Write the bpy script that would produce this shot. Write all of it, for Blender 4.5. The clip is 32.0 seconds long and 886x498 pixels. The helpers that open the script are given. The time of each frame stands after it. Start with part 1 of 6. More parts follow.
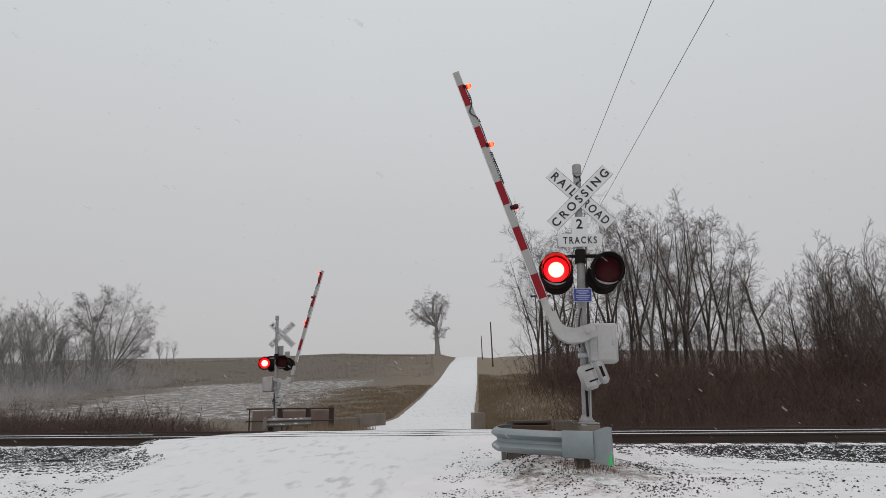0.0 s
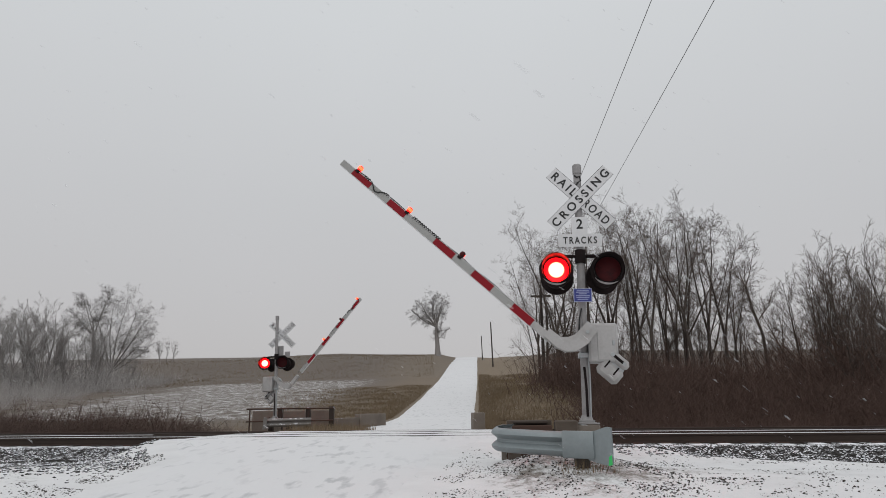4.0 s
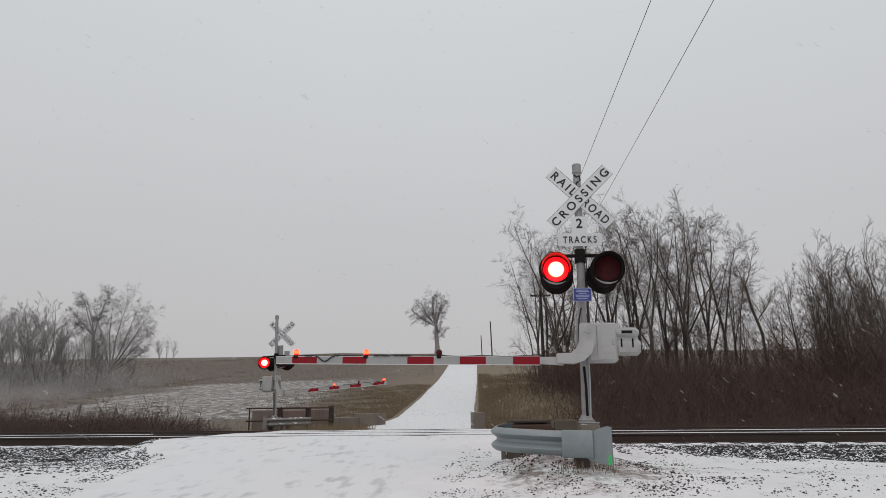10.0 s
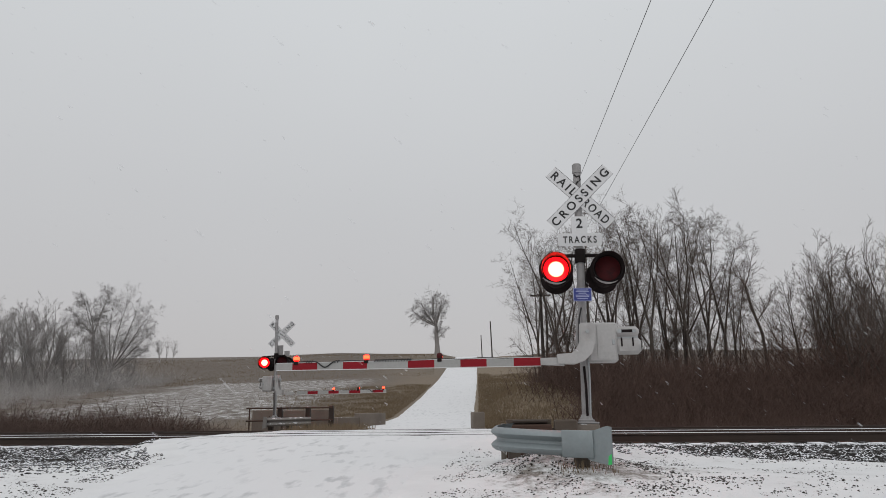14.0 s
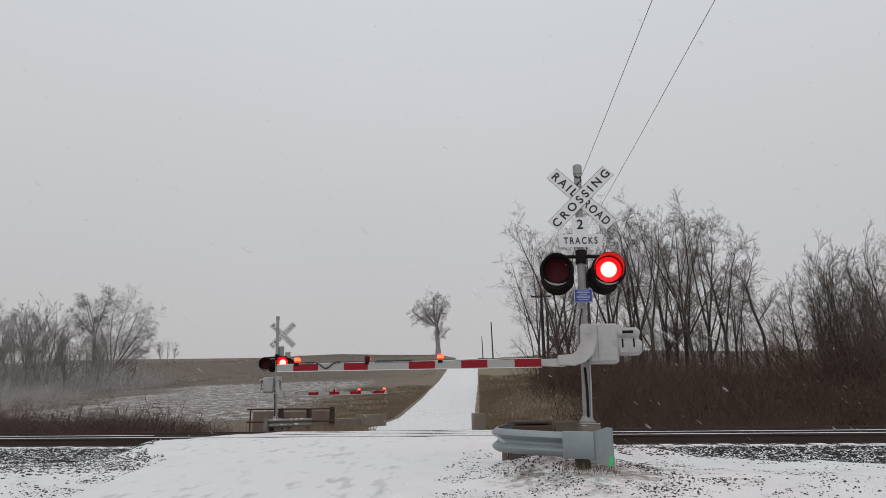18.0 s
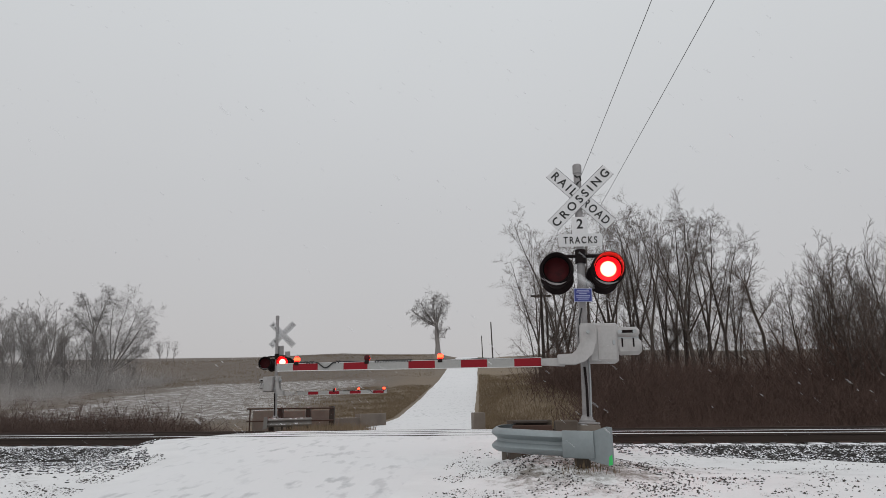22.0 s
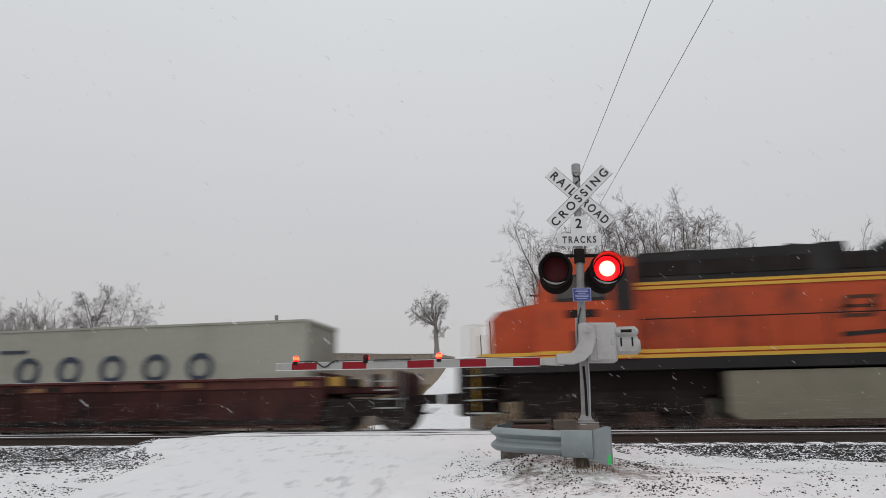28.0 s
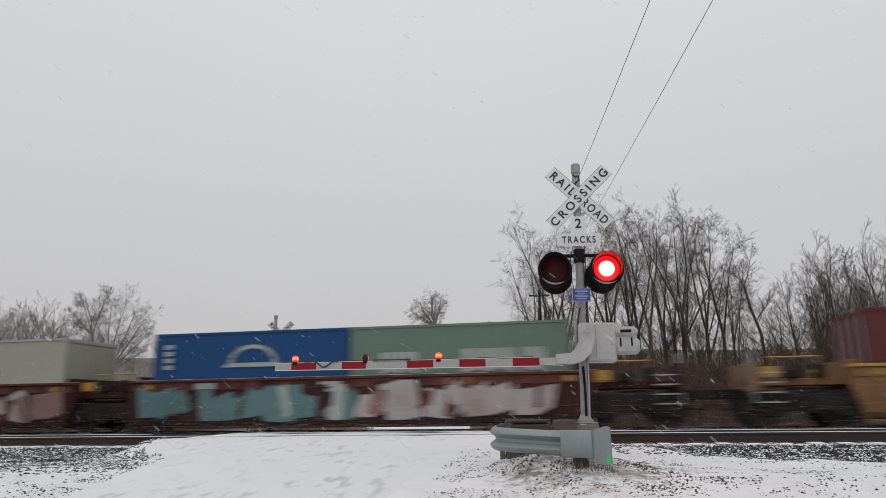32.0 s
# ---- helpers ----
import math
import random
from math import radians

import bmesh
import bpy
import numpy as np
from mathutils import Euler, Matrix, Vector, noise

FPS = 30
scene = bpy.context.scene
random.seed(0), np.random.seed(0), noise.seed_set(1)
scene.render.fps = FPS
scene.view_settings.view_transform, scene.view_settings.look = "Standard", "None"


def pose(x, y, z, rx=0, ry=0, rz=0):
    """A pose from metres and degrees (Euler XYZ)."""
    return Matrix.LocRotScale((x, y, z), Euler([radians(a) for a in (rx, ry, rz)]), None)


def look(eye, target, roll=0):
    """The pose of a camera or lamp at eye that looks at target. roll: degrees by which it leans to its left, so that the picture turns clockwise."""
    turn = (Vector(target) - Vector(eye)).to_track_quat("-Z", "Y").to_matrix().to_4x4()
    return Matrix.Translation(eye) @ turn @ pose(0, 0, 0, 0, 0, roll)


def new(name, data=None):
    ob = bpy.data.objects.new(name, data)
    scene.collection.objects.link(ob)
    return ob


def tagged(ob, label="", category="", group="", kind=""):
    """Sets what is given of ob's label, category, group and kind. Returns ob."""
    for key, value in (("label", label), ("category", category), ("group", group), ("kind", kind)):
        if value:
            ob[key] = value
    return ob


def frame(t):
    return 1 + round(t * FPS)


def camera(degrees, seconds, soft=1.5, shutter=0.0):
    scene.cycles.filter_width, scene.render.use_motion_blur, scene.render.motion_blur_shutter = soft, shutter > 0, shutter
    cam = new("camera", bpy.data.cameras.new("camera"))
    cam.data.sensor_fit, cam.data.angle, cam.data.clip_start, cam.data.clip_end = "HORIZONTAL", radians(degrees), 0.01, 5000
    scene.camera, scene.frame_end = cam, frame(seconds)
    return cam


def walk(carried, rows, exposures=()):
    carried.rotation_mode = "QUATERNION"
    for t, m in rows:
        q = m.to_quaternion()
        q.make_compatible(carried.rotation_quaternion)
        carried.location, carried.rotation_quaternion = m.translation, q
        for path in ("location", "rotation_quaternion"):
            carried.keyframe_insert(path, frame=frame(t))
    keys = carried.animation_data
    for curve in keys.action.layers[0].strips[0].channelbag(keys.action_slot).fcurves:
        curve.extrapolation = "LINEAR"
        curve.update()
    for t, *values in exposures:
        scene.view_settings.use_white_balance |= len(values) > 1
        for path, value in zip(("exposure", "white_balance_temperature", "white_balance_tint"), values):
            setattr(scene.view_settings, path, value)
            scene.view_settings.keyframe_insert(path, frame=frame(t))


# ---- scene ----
# One plan: x to the right of the camera, y ahead, z up; rail tops lie at z = 0.
cam = camera(66.315, 32.0, soft=0.9, shutter=0.35)
EYE = Vector((0, 0, 0.5))
DRIFT = [(0, 0.3, 1), (2.5, 1, 1.2), (5.5, 0, 1), (9, 0, 0.3), (14, 0, 0), (16.6, 2, 3), (18.5, 1, 1.2), (20, 0, 0), (22.5, 1, 1),
         (25.5, 0, 0), (27.5, -0.5, 0), (29, -1.7, 0), (32, -1.8, 0)]


def aim(dx, dy):
    """The camera's pose with the small sway of whoever holds it."""
    yaw, tilt = -dx / 1200, math.atan(284.5 / 1200) + dy / 1200
    to = EYE + Vector((math.sin(yaw) * math.cos(tilt), math.cos(yaw) * math.cos(tilt), math.sin(tilt)))
    return look(EYE, to, -0.8)


walk(cam, [(t, aim(dx, dy)) for t, dx, dy in DRIFT], [(0, 0.0), (25.5, 0.0), (27.5, 0.1), (32, 0.1)])

# ---- world and light: a bright, even snow sky ----
SUN_TURN, SUN_UP = radians(200), radians(50)
world = bpy.data.worlds.new("world")
scene.world = world
world.use_nodes = True
wn, wl = world.node_tree.nodes, world.node_tree.links
wn.clear()
w_out, w_bg = wn.new("ShaderNodeOutputWorld"), wn.new("ShaderNodeBackground")
w_sky = wn.new("ShaderNodeTexSky")
w_sky.sky_type, w_sky.sun_disc, w_sky.sun_elevation, w_sky.sun_rotation = "NISHITA", False, SUN_UP, SUN_TURN
w_sky.air_density, w_sky.dust_density = 1.0, 4.0
w_dim = wn.new("ShaderNodeVectorMath")
w_dim.operation = "SCALE"
w_dim.inputs["Scale"].default_value = 0.08
w_co, w_sep, w_ramp = wn.new("ShaderNodeTexCoord"), wn.new("ShaderNodeSeparateXYZ"), wn.new("ShaderNodeValToRGB")
w_noise = wn.new("ShaderNodeTexNoise")
w_noise.inputs["Scale"].default_value, w_noise.inputs["Detail"].default_value = 1.6, 3.0
w_mr = wn.new("ShaderNodeMapRange")
w_mr.inputs["To Min"].default_value, w_mr.inputs["To Max"].default_value = 0.95, 1.05
w_mul = wn.new("ShaderNodeVectorMath")
w_mul.operation = "SCALE"
el = w_ramp.color_ramp.elements
el[0].position, el[0].color = 0.0, (0.51, 0.497, 0.502, 1)
el[1].position, el[1].color = 1.0, (1.0, 1.02, 1.04, 1)
for at, c in ((0.10, (0.543, 0.532, 0.537, 1)), (0.30, (0.585, 0.59, 0.60, 1)), (0.55, (0.66, 0.68, 0.695, 1))):
    e = el.new(at)
    e.color = c
w_mix = wn.new("ShaderNodeMix")
w_mix.data_type = "RGBA"
w_mix.inputs["Factor"].default_value = 0.93
wl.new(w_sky.outputs[0], w_dim.inputs[0])
wl.new(w_co.outputs["Generated"], w_sep.inputs[0])
wl.new(w_co.outputs["Generated"], w_noise.inputs["Vector"])
wl.new(w_noise.outputs["Fac"], w_mr.inputs["Value"])
wl.new(w_sep.outputs["Z"], w_ramp.inputs[0])
wl.new(w_ramp.outputs[0], w_mul.inputs[0])
wl.new(w_mr.outputs[0], w_mul.inputs["Scale"])
wl.new(w_dim.outputs[0], w_mix.inputs["A"])
wl.new(w_mul.outputs[0], w_mix.inputs["B"])
wl.new(w_mix.outputs["Result"], w_bg.inputs["Color"])
wl.new(w_bg.outputs[0], w_out.inputs[0])
w_bg.inputs["Strength"].default_value = 1.0

sun = new("sun", bpy.data.lights.new("sun", "SUN"))
sun.data.energy, sun.data.angle, sun.data.color = 0.4, radians(30), (1.0, 0.985, 0.96)
sun.matrix_world = look((0, 0, 60), Vector((0, 0, 60)) + Vector((-math.sin(SUN_TURN), -math.cos(SUN_TURN), -math.tan(SUN_UP))))


# ---- materials ----
def socket(nt, value, node_input):
    if hasattr(value, "is_linked"):
        nt.links.new(value, node_input)
    else:
        node_input.default_value = value


def mixed(nt, fac, a, b):
    m = nt.nodes.new("ShaderNodeMix")
    m.data_type = "RGBA"
    socket(nt, fac, m.inputs["Factor"])
    socket(nt, a, m.inputs["A"])
    socket(nt, b, m.inputs["B"])
    return m.outputs["Result"]


def noise_out(nt, scale, detail=4.0, rough=0.55, coords="Object"):
    co = nt.nodes.new("ShaderNodeTexCoord")
    n = nt.nodes.new("ShaderNodeTexNoise")
    n.inputs["Scale"].default_value, n.inputs["Detail"].default_value, n.inputs["Roughness"].default_value = scale, detail, rough
    nt.links.new(co.outputs[coords], n.inputs["Vector"])
    return n.outputs["Fac"]


def ramp(nt, value, lo, hi):
    r = nt.nodes.new("ShaderNodeMapRange")
    nt.links.new(value, r.inputs["Value"])
    r.inputs["From Min"].default_value, r.inputs["From Max"].default_value = lo, hi
    return r.outputs[0]


def times(nt, a, b, op="MULTIPLY"):
    m = nt.nodes.new("ShaderNodeMath")
    m.operation = op
    socket(nt, a, m.inputs[0])
    socket(nt, b, m.inputs[1])
    return m.outputs[0]


def rgb(c):
    return (c[0], c[1], c[2], 1.0)


def material(name, colour, rough=0.7, metal=0.0, stain=None, grain=18.0, patch=1.3, amount=0.5, bump=0.15, snow=0.0, spread=0.0, gloss=0.5):
    """A worn surface: grain and stains at two scales, fine relief, and snow that lies on what faces up."""
    m = bpy.data.materials.new(name)
    m.use_nodes = True
    nt = m.node_tree
    b = nt.nodes["Principled BSDF"]
    stain = stain or tuple(0.55 * c for c in colour)
    fine, large = noise_out(nt, grain, 6), noise_out(nt, patch, 5)
    col = mixed(nt, times(nt, ramp(nt, fine, 0.35, 0.75), 0.6 * amount), rgb(colour), rgb(tuple(0.72 * c for c in colour)))
    col = mixed(nt, times(nt, ramp(nt, large, 0.48, 0.72), amount), col, rgb(stain))
    if spread:
        info = nt.nodes.new("ShaderNodeObjectInfo")
        geo = nt.nodes.new("ShaderNodeNewGeometry")
        mixr = times(nt, times(nt, info.outputs["Random"], 0.5), times(nt, geo.outputs["Random Per Island"], 0.5), "ADD")
        col = mixed(nt, times(nt, mixr, spread), col, rgb(tuple(0.35 * c for c in colour)))
    if snow:
        geo = nt.nodes.new("ShaderNodeNewGeometry")
        sep = nt.nodes.new("ShaderNodeSeparateXYZ")
        nt.links.new(geo.outputs["Normal"], sep.inputs[0])
        fac = times(nt, ramp(nt, sep.outputs["Z"], 0.35, 0.85), ramp(nt, noise_out(nt, 7.0, 5, coords="Object"), 0.62 - 0.5 * snow, 0.75 - 0.5 * snow))
        col = mixed(nt, fac, col, (0.82, 0.84, 0.87, 1))
    socket(nt, col, b.inputs["Base Color"])
    b.inputs["Roughness"].default_value, b.inputs["Metallic"].default_value, b.inputs["Specular IOR Level"].default_value = rough, metal, gloss
    bp = nt.nodes.new("ShaderNodeBump")
    bp.inputs["Strength"].default_value, bp.inputs["Distance"].default_value = bump, 0.02
    nt.links.new(fine, bp.inputs["Height"])
    nt.links.new(bp.outputs[0], b.inputs["Normal"])
    return m


def glow(name, inner, outer, strength, radius, flat=1.0):
    """A lit lens: the lamp shows hot in its middle, through red glass."""
    m = bpy.data.materials.new(name)
    m.use_nodes = True
    nt = m.node_tree
    b = nt.nodes["Principled BSDF"]
    co = nt.nodes.new("ShaderNodeTexCoord")
    ln = nt.nodes.new("ShaderNodeVectorMath")
    ln.operation = "LENGTH"
    squash = nt.nodes.new("ShaderNodeMapping")
    squash.inputs["Scale"].default_value = (flat, flat, 1.0)
    nt.links.new(co.outputs["Object"], squash.inputs[0])
    nt.links.new(squash.outputs[0], ln.inputs[0])
    col = mixed(nt, ramp(nt, ln.outputs["Value"], radius * 0.60, radius * 0.72), rgb(inner), rgb(outer))
    b.inputs["Base Color"].default_value = (0.3, 0.01, 0.01, 1)
    b.inputs["Roughness"].default_value = 0.25
    nt.links.new(col, b.inputs["Emission Color"])
    b.inputs["Emission Strength"].default_value = strength
    return m


GALV = material("galvanised_steel", (0.42, 0.44, 0.45), 0.45, 0.6, (0.27, 0.28, 0.28), 30, 2.2, 0.5, 0.1)
RAILGALV = material("guard_rail_zinc", (0.25, 0.285, 0.295), 0.55, 0.4, (0.18, 0.20, 0.205), 24, 2.5, 0.5, 0.1)
ALUM = material("painted_aluminium", (0.43, 0.42, 0.415), 0.5, 0.15, (0.25, 0.24, 0.23), 26, 2.6, 0.6, 0.08)
MASTGREY = material("mast_aluminium", (0.31, 0.30, 0.30), 0.6, 0.15, (0.19, 0.18, 0.18), 22, 5.0, 0.7, 0.1)
SIGNWHITE = material("sign_white", (0.66, 0.66, 0.67), 0.55, 0, (0.54, 0.53, 0.53), 30, 3, 0.4, 0.04)
SIGNBLACK = material("sign_black", (0.015, 0.015, 0.016), 0.6, 0, None, 30, 3, 0.3, 0.03)
SIGNBLUE = material("sign_blue", (0.035, 0.05, 0.23), 0.5, 0, None, 30, 5, 0.3, 0.03)
SIGNTEXT = material("sign_pale_blue", (0.34, 0.37, 0.55), 0.5)
LAMPBLACK = material("lamp_black", (0.010, 0.006, 0.006), 0.85, 0, (0.022, 0.012, 0.012), 20, 4, 0.6, 0.2, gloss=0.25)
REDDARK = material("unlit_red_lens", (0.06, 0.002, 0.004), 0.6, 0, (0.02, 0.002, 0.003), 60, 12, 0.7, 0.3, gloss=0.25)
STRIPE_R = material("arm_red", (0.235, 0.008, 0.016), 0.5, 0, (0.17, 0.010, 0.014), 24, 3, 0.45, 0.06, gloss=0.2)
STRIPE_W = material("arm_white", (0.34, 0.34, 0.33), 0.5, 0, (0.25, 0.245, 0.235), 24, 3, 0.5, 0.06, gloss=0.3)
CABLE = material("black_cable", (0.015, 0.015, 0.015), 0.6)
GREENTAG = material("green_tag", (0.05, 0.55, 0.14), 0.6)
# the red outer ring of this lens also paints the glow round the lamp
LIT = glow("lit_signal_lens", (1.0, 0.022, 0.0125), (0.05, 0.00008, 0.00018), 90.0, 0.178)
LITBULB = glow("lit_arm_lamp", (1.0, 0.021, 0.006), (0.25, 0.0012, 0.0006), 16.0, 0.042, 0.3)
RUST = material("rusty_steel", (0.075, 0.042, 0.03), 0.8, 0.2, (0.03, 0.022, 0.02), 16, 1.5, 0.6, 0.3)
TIMBER = material("weathered_timber", (0.085, 0.068, 0.055), 0.9, 0, (0.04, 0.033, 0.028), 12, 1.2, 0.6, 0.5, snow=0.35)
CONCRETE = material("old_concrete", (0.185, 0.156, 0.132), 0.9, 0, (0.10, 0.083, 0.07), 14, 1.1, 0.6, 0.4, snow=0.12)
STEELRAIL = material("rail_steel", (0.05, 0.035, 0.028), 0.7, 0.4, (0.03, 0.022, 0.018), 14, 1.4, 0.6, 0.25)
TIEWOOD = material("creosoted_tie", (0.05, 0.04, 0.034), 0.95, 0, (0.028, 0.022, 0.02), 10, 2, 0.6, 0.5, snow=0.85, spread=0.5)
SNOWMAT = material("settled_snow", (0.86, 0.87, 0.89), 0.75, 0, (0.78, 0.80, 0.83), 5, 0.7, 0.5, 0.2)
WETSNOW = material("wet_snow", (0.40, 0.38, 0.38), 0.6, 0, (0.2, 0.17, 0.17), 30, 9, 0.7, 0.3)
STONE = material("ballast_stone", (0.075, 0.07, 0.067), 0.92, 0, (0.035, 0.032, 0.03), 22, 6, 0.6, 0.4, snow=0.45, spread=0.7, gloss=0.25)


# ---- mesh tools ----
class Mesh:
    """Gathers vertices and faces of one part."""

    def __init__(self):
        self.v, self.f = [], []

    def add(self, verts, faces, m=None):
        k = len(self.v)
        self.v += [tuple(m @ Vector(p)) if m else tuple(p) for p in verts]
        self.f += [tuple(i + k for i in f) for f in faces]
        return self

    def box(self, x0, x1, y0, y1, z0, z1, c=0.0, m=None):
        """A block from corner to corner, its edges cut by c."""
        lo, hi = (x0, y0, z0), (x1, y1, z1)
        c = min(c, 0.45 * min(hi[i] - lo[i] for i in range(3)))
        if c <= 0:
            vs = [(x, y, z) for x in (x0, x1) for y in (y0, y1) for z in (z0, z1)]
            return self.add(vs, [(0, 1, 3, 2), (4, 6, 7, 5), (0, 4, 5, 1), (2, 3, 7, 6), (0, 2, 6, 4), (1, 5, 7, 3)], m)
        vs, at = [], {}
        for sx in (0, 1):
            for sy in (0, 1):
                for sz in (0, 1):
                    s = (sx, sy, sz)
                    for a in range(3):
                        at[s, a] = len(vs)
                        vs.append(tuple((hi[i] if s[i] else lo[i]) + (0 if i == a else (-c if s[i] else c)) for i in range(3)))
        fs = []
        for a in range(3):
            i, j = (a + 1) % 3, (a + 2) % 3
            for s in (0, 1):
                q = []
                for p in ((0, 0), (1, 0), (1, 1), (0, 1)):
                    k = [0, 0, 0]
                    k[a], k[i], k[j] = s, p[0], p[1]
                    q.append(at[tuple(k), a])
                fs.append(tuple(q if s else q[::-1]))
            for p in (0, 1):
                for r in (0, 1):
                    k0, k1 = [0, 0, 0], [0, 0, 0]
                    k0[i] = k1[i] = p
                    k0[j] = k1[j] = r
                    k1[a] = 1
                    fs.append((at[tuple(k0), i], at[tuple(k1), i], at[tuple(k1), j], at[tuple(k0), j]))
        for sx in (0, 1):
            for sy in (0, 1):
                for sz in (0, 1):
                    fs.append(tuple(at[(sx, sy, sz), a] for a in range(3)))
        return self.add(vs, fs, m)

    def tube(self, pts, radii, n=8, cap=True, m=None):
        """A round bar through points; radii one or many."""
        pts = [Vector(p) for p in pts]
        if not hasattr(radii, "__len__"):
            radii = [radii] * len(pts)
        vs, fs = [], []
        for i, p in enumerate(pts):
            d = (pts[min(i + 1, len(pts) - 1)] - pts[max(i - 1, 0)]).normalized()
            a = d.cross(Vector((0, 0, 1)) if abs(d.z) < 0.9 else Vector((1, 0, 0))).normalized()
            b = d.cross(a)
            vs += [p + radii[i] * (a * math.cos(k * math.tau / n) + b * math.sin(k * math.tau / n)) for k in range(n)]
        for i in range(len(pts) - 1):
            for k in range(n):
                fs.append((i * n + k, i * n + (k + 1) % n, (i + 1) * n + (k + 1) % n, (i + 1) * n + k))
        if cap:
            fs += [tuple(range(n))[::-1], tuple(range((len(pts) - 1) * n, len(pts) * n))]
        return self.add(vs, fs, m)

    def prism(self, poly, y0, y1, m=None):
        """A polygon of (x, z) drawn out along y."""
        n = len(poly)
        vs = [(x, y0, z) for x, z in poly] + [(x, y1, z) for x, z in poly]
        fs = [tuple(range(n)), tuple(range(n, 2 * n))[::-1]] + [(i, i + n, (i + 1) % n + n, (i + 1) % n) for i in range(n)]
        return self.add(vs, fs, m)

    def strip(self, section, path, m=None):
        """A closed section of (y, z) points carried along x stations, path rows (x, dy, dz)."""
        n = len(section)
        vs = [(x, y + dy, z + dz) for x, dy, dz in path for y, z in section]
        fs = [(i * n + k, i * n + (k + 1) % n, (i + 1) * n + (k + 1) % n, (i + 1) * n + k) for i in range(len(path) - 1) for k in range(n)]
        fs += [tuple(range(n))[::-1], tuple(range((len(path) - 1) * n, len(path) * n))]
        return self.add(vs, fs, m)

    def data(self, name, mat, smooth=True):
        me = bpy.data.meshes.new(name)
        me.from_pydata(self.v, [], self.f)
        if len(self.f) < 6000:
            bm = bmesh.new()
            bm.from_mesh(me)
            bmesh.ops.recalc_face_normals(bm, faces=bm.faces)
            bm.to_mesh(me)
            bm.free()
        if smooth:
            me.polygons.foreach_set("use_smooth", [True] * len(me.polygons))
            me.set_sharp_from_angle(angle=radians(38))
        me.materials.append(mat)
        return me


def part(name, mesh, mat, parent=None, label="", at=None):
    """One mesh object, under a thing or a part, at a place of its own in the parent's space."""
    ob = new(name, mesh if isinstance(mesh, bpy.types.Mesh) else mesh.data(name, mat))
    ob.parent = parent
    if at is not None:
        ob.matrix_basis = at
    return tagged(ob, label)


def thing(name, m, label, category, group=""):
    ob = new(name)
    ob.empty_display_size = 0.2
    ob.matrix_basis = m
    return tagged(ob, label, category, group)


def lettering(name, text, wide, high, mat, parent, m, bold=0.0, gap=1.15):
    """Raised letters in the built-in font, as one mesh of that width and height."""
    cu = bpy.data.curves.new(name, "FONT")
    cu.body, cu.size, cu.extrude, cu.offset, cu.space_character = text, 0.2, 0.002, bold, gap
    tmp = bpy.data.objects.new(name, cu)
    me = bpy.data.meshes.new_from_object(tmp)
    bpy.data.objects.remove(tmp)
    me.materials.append(mat)
    xs, ys = [v.co.x for v in me.vertices], [v.co.y for v in me.vertices]
    for v in me.vertices:
        v.co.x = ((v.co.x - min(xs)) / (max(xs) - min(xs)) - 0.5) * wide
        v.co.y = ((v.co.y - min(ys)) / (max(ys) - min(ys)) - 0.5) * high
    ob = new(name, me)
    ob.parent, ob.matrix_basis = parent, m
    return ob


# ---- the plan: u runs along the tracks, w across them ----
TH = radians(10.96)
T, N = Vector((math.cos(TH), -math.sin(TH), 0)), Vector((math.sin(TH), math.cos(TH), 0))
NEAR_W, FAR_W, FAR_Z = 15.1, 19.55, -0.05
TRACK = Matrix(((T.x, N.x, 0, 0), (T.y, N.y, 0, 0), (0, 0, 1, 0), (0, 0, 0, 1)))


def uw(x, y):
    return x * T.x + y * T.y, x * N.x + y * N.y


def road_x(y):
    return -2.85 + 0.049 * y


ROAD_HALF = ((-60, 2.0), (0, 2.0), (8, 2.05), (12, 2.45), (13.4, 3.2), (15, 4.0), (22, 3.8), (30, 3.1), (38, 2.75), (60, 2.75), (165, 2.75), (400, 2.75))
ROAD_Z = ((-400, -3.0), (-60, -2.2), (0, -1.0), (7.5, -0.45), (9, -0.33), (11, -0.2), (13.6, -0.006), (16.4, -0.003), (17.4, -0.03), (18.4, -0.052), (20.6, -0.056), (24, -0.2), (30, -0.3), (44, 0.1),
          (61, 1.5), (94, 4.7), (130, 9.2), (165, 13.0), (200, 14.5), (300, 14.0), (3000, 10))
SIDE_Z = ((-400, -3.2), (-60, -2.4), (0, -1.1), (7, -0.48), (9, -0.3), (10.3, -0.32), (11.6, -0.38), (12.6, -0.42), (13.2, -0.55), (14, -0.8), (22, -0.8), (24, -1.0), (28, -1.0), (33, -0.8), (45, 0.2),
          (61, 1.6), (94, 4.8), (130, 9.3), (165, 13.2), (200, 14.6), (300, 14.0), (3000, 10))


def curve_of(rows):
    xs, ys = [r[0] for r in rows], [r[1] for r in rows]
    return lambda q: np.interp(q, xs, ys)


road_half, road_z, side_z = curve_of(ROAD_HALF), curve_of(ROAD_Z), curve_of(SIDE_Z)


def smooth_step(a, b, q):
    k = min(1.0, max(0.0, (q - a) / (b - a)))
    return k * k * (3 - 2 * k)


def field_edge(w):
    """The left edge of the snowy field along the track, by distance."""
    return -47.0 - 0.29 * (w - 50)


BANK = ((0.4, 14.0), (1.35, 13.72), (2.1, 13.3), (2.9, 13.2), (3.7, 13.18), (4.3, 12.98), (4.9, 12.72), (6.5, 12.3), (12, 11.8))


def bank_reach(u):
    return float(np.interp(u, [q[0] for q in BANK], [q[1] for q in BANK]))


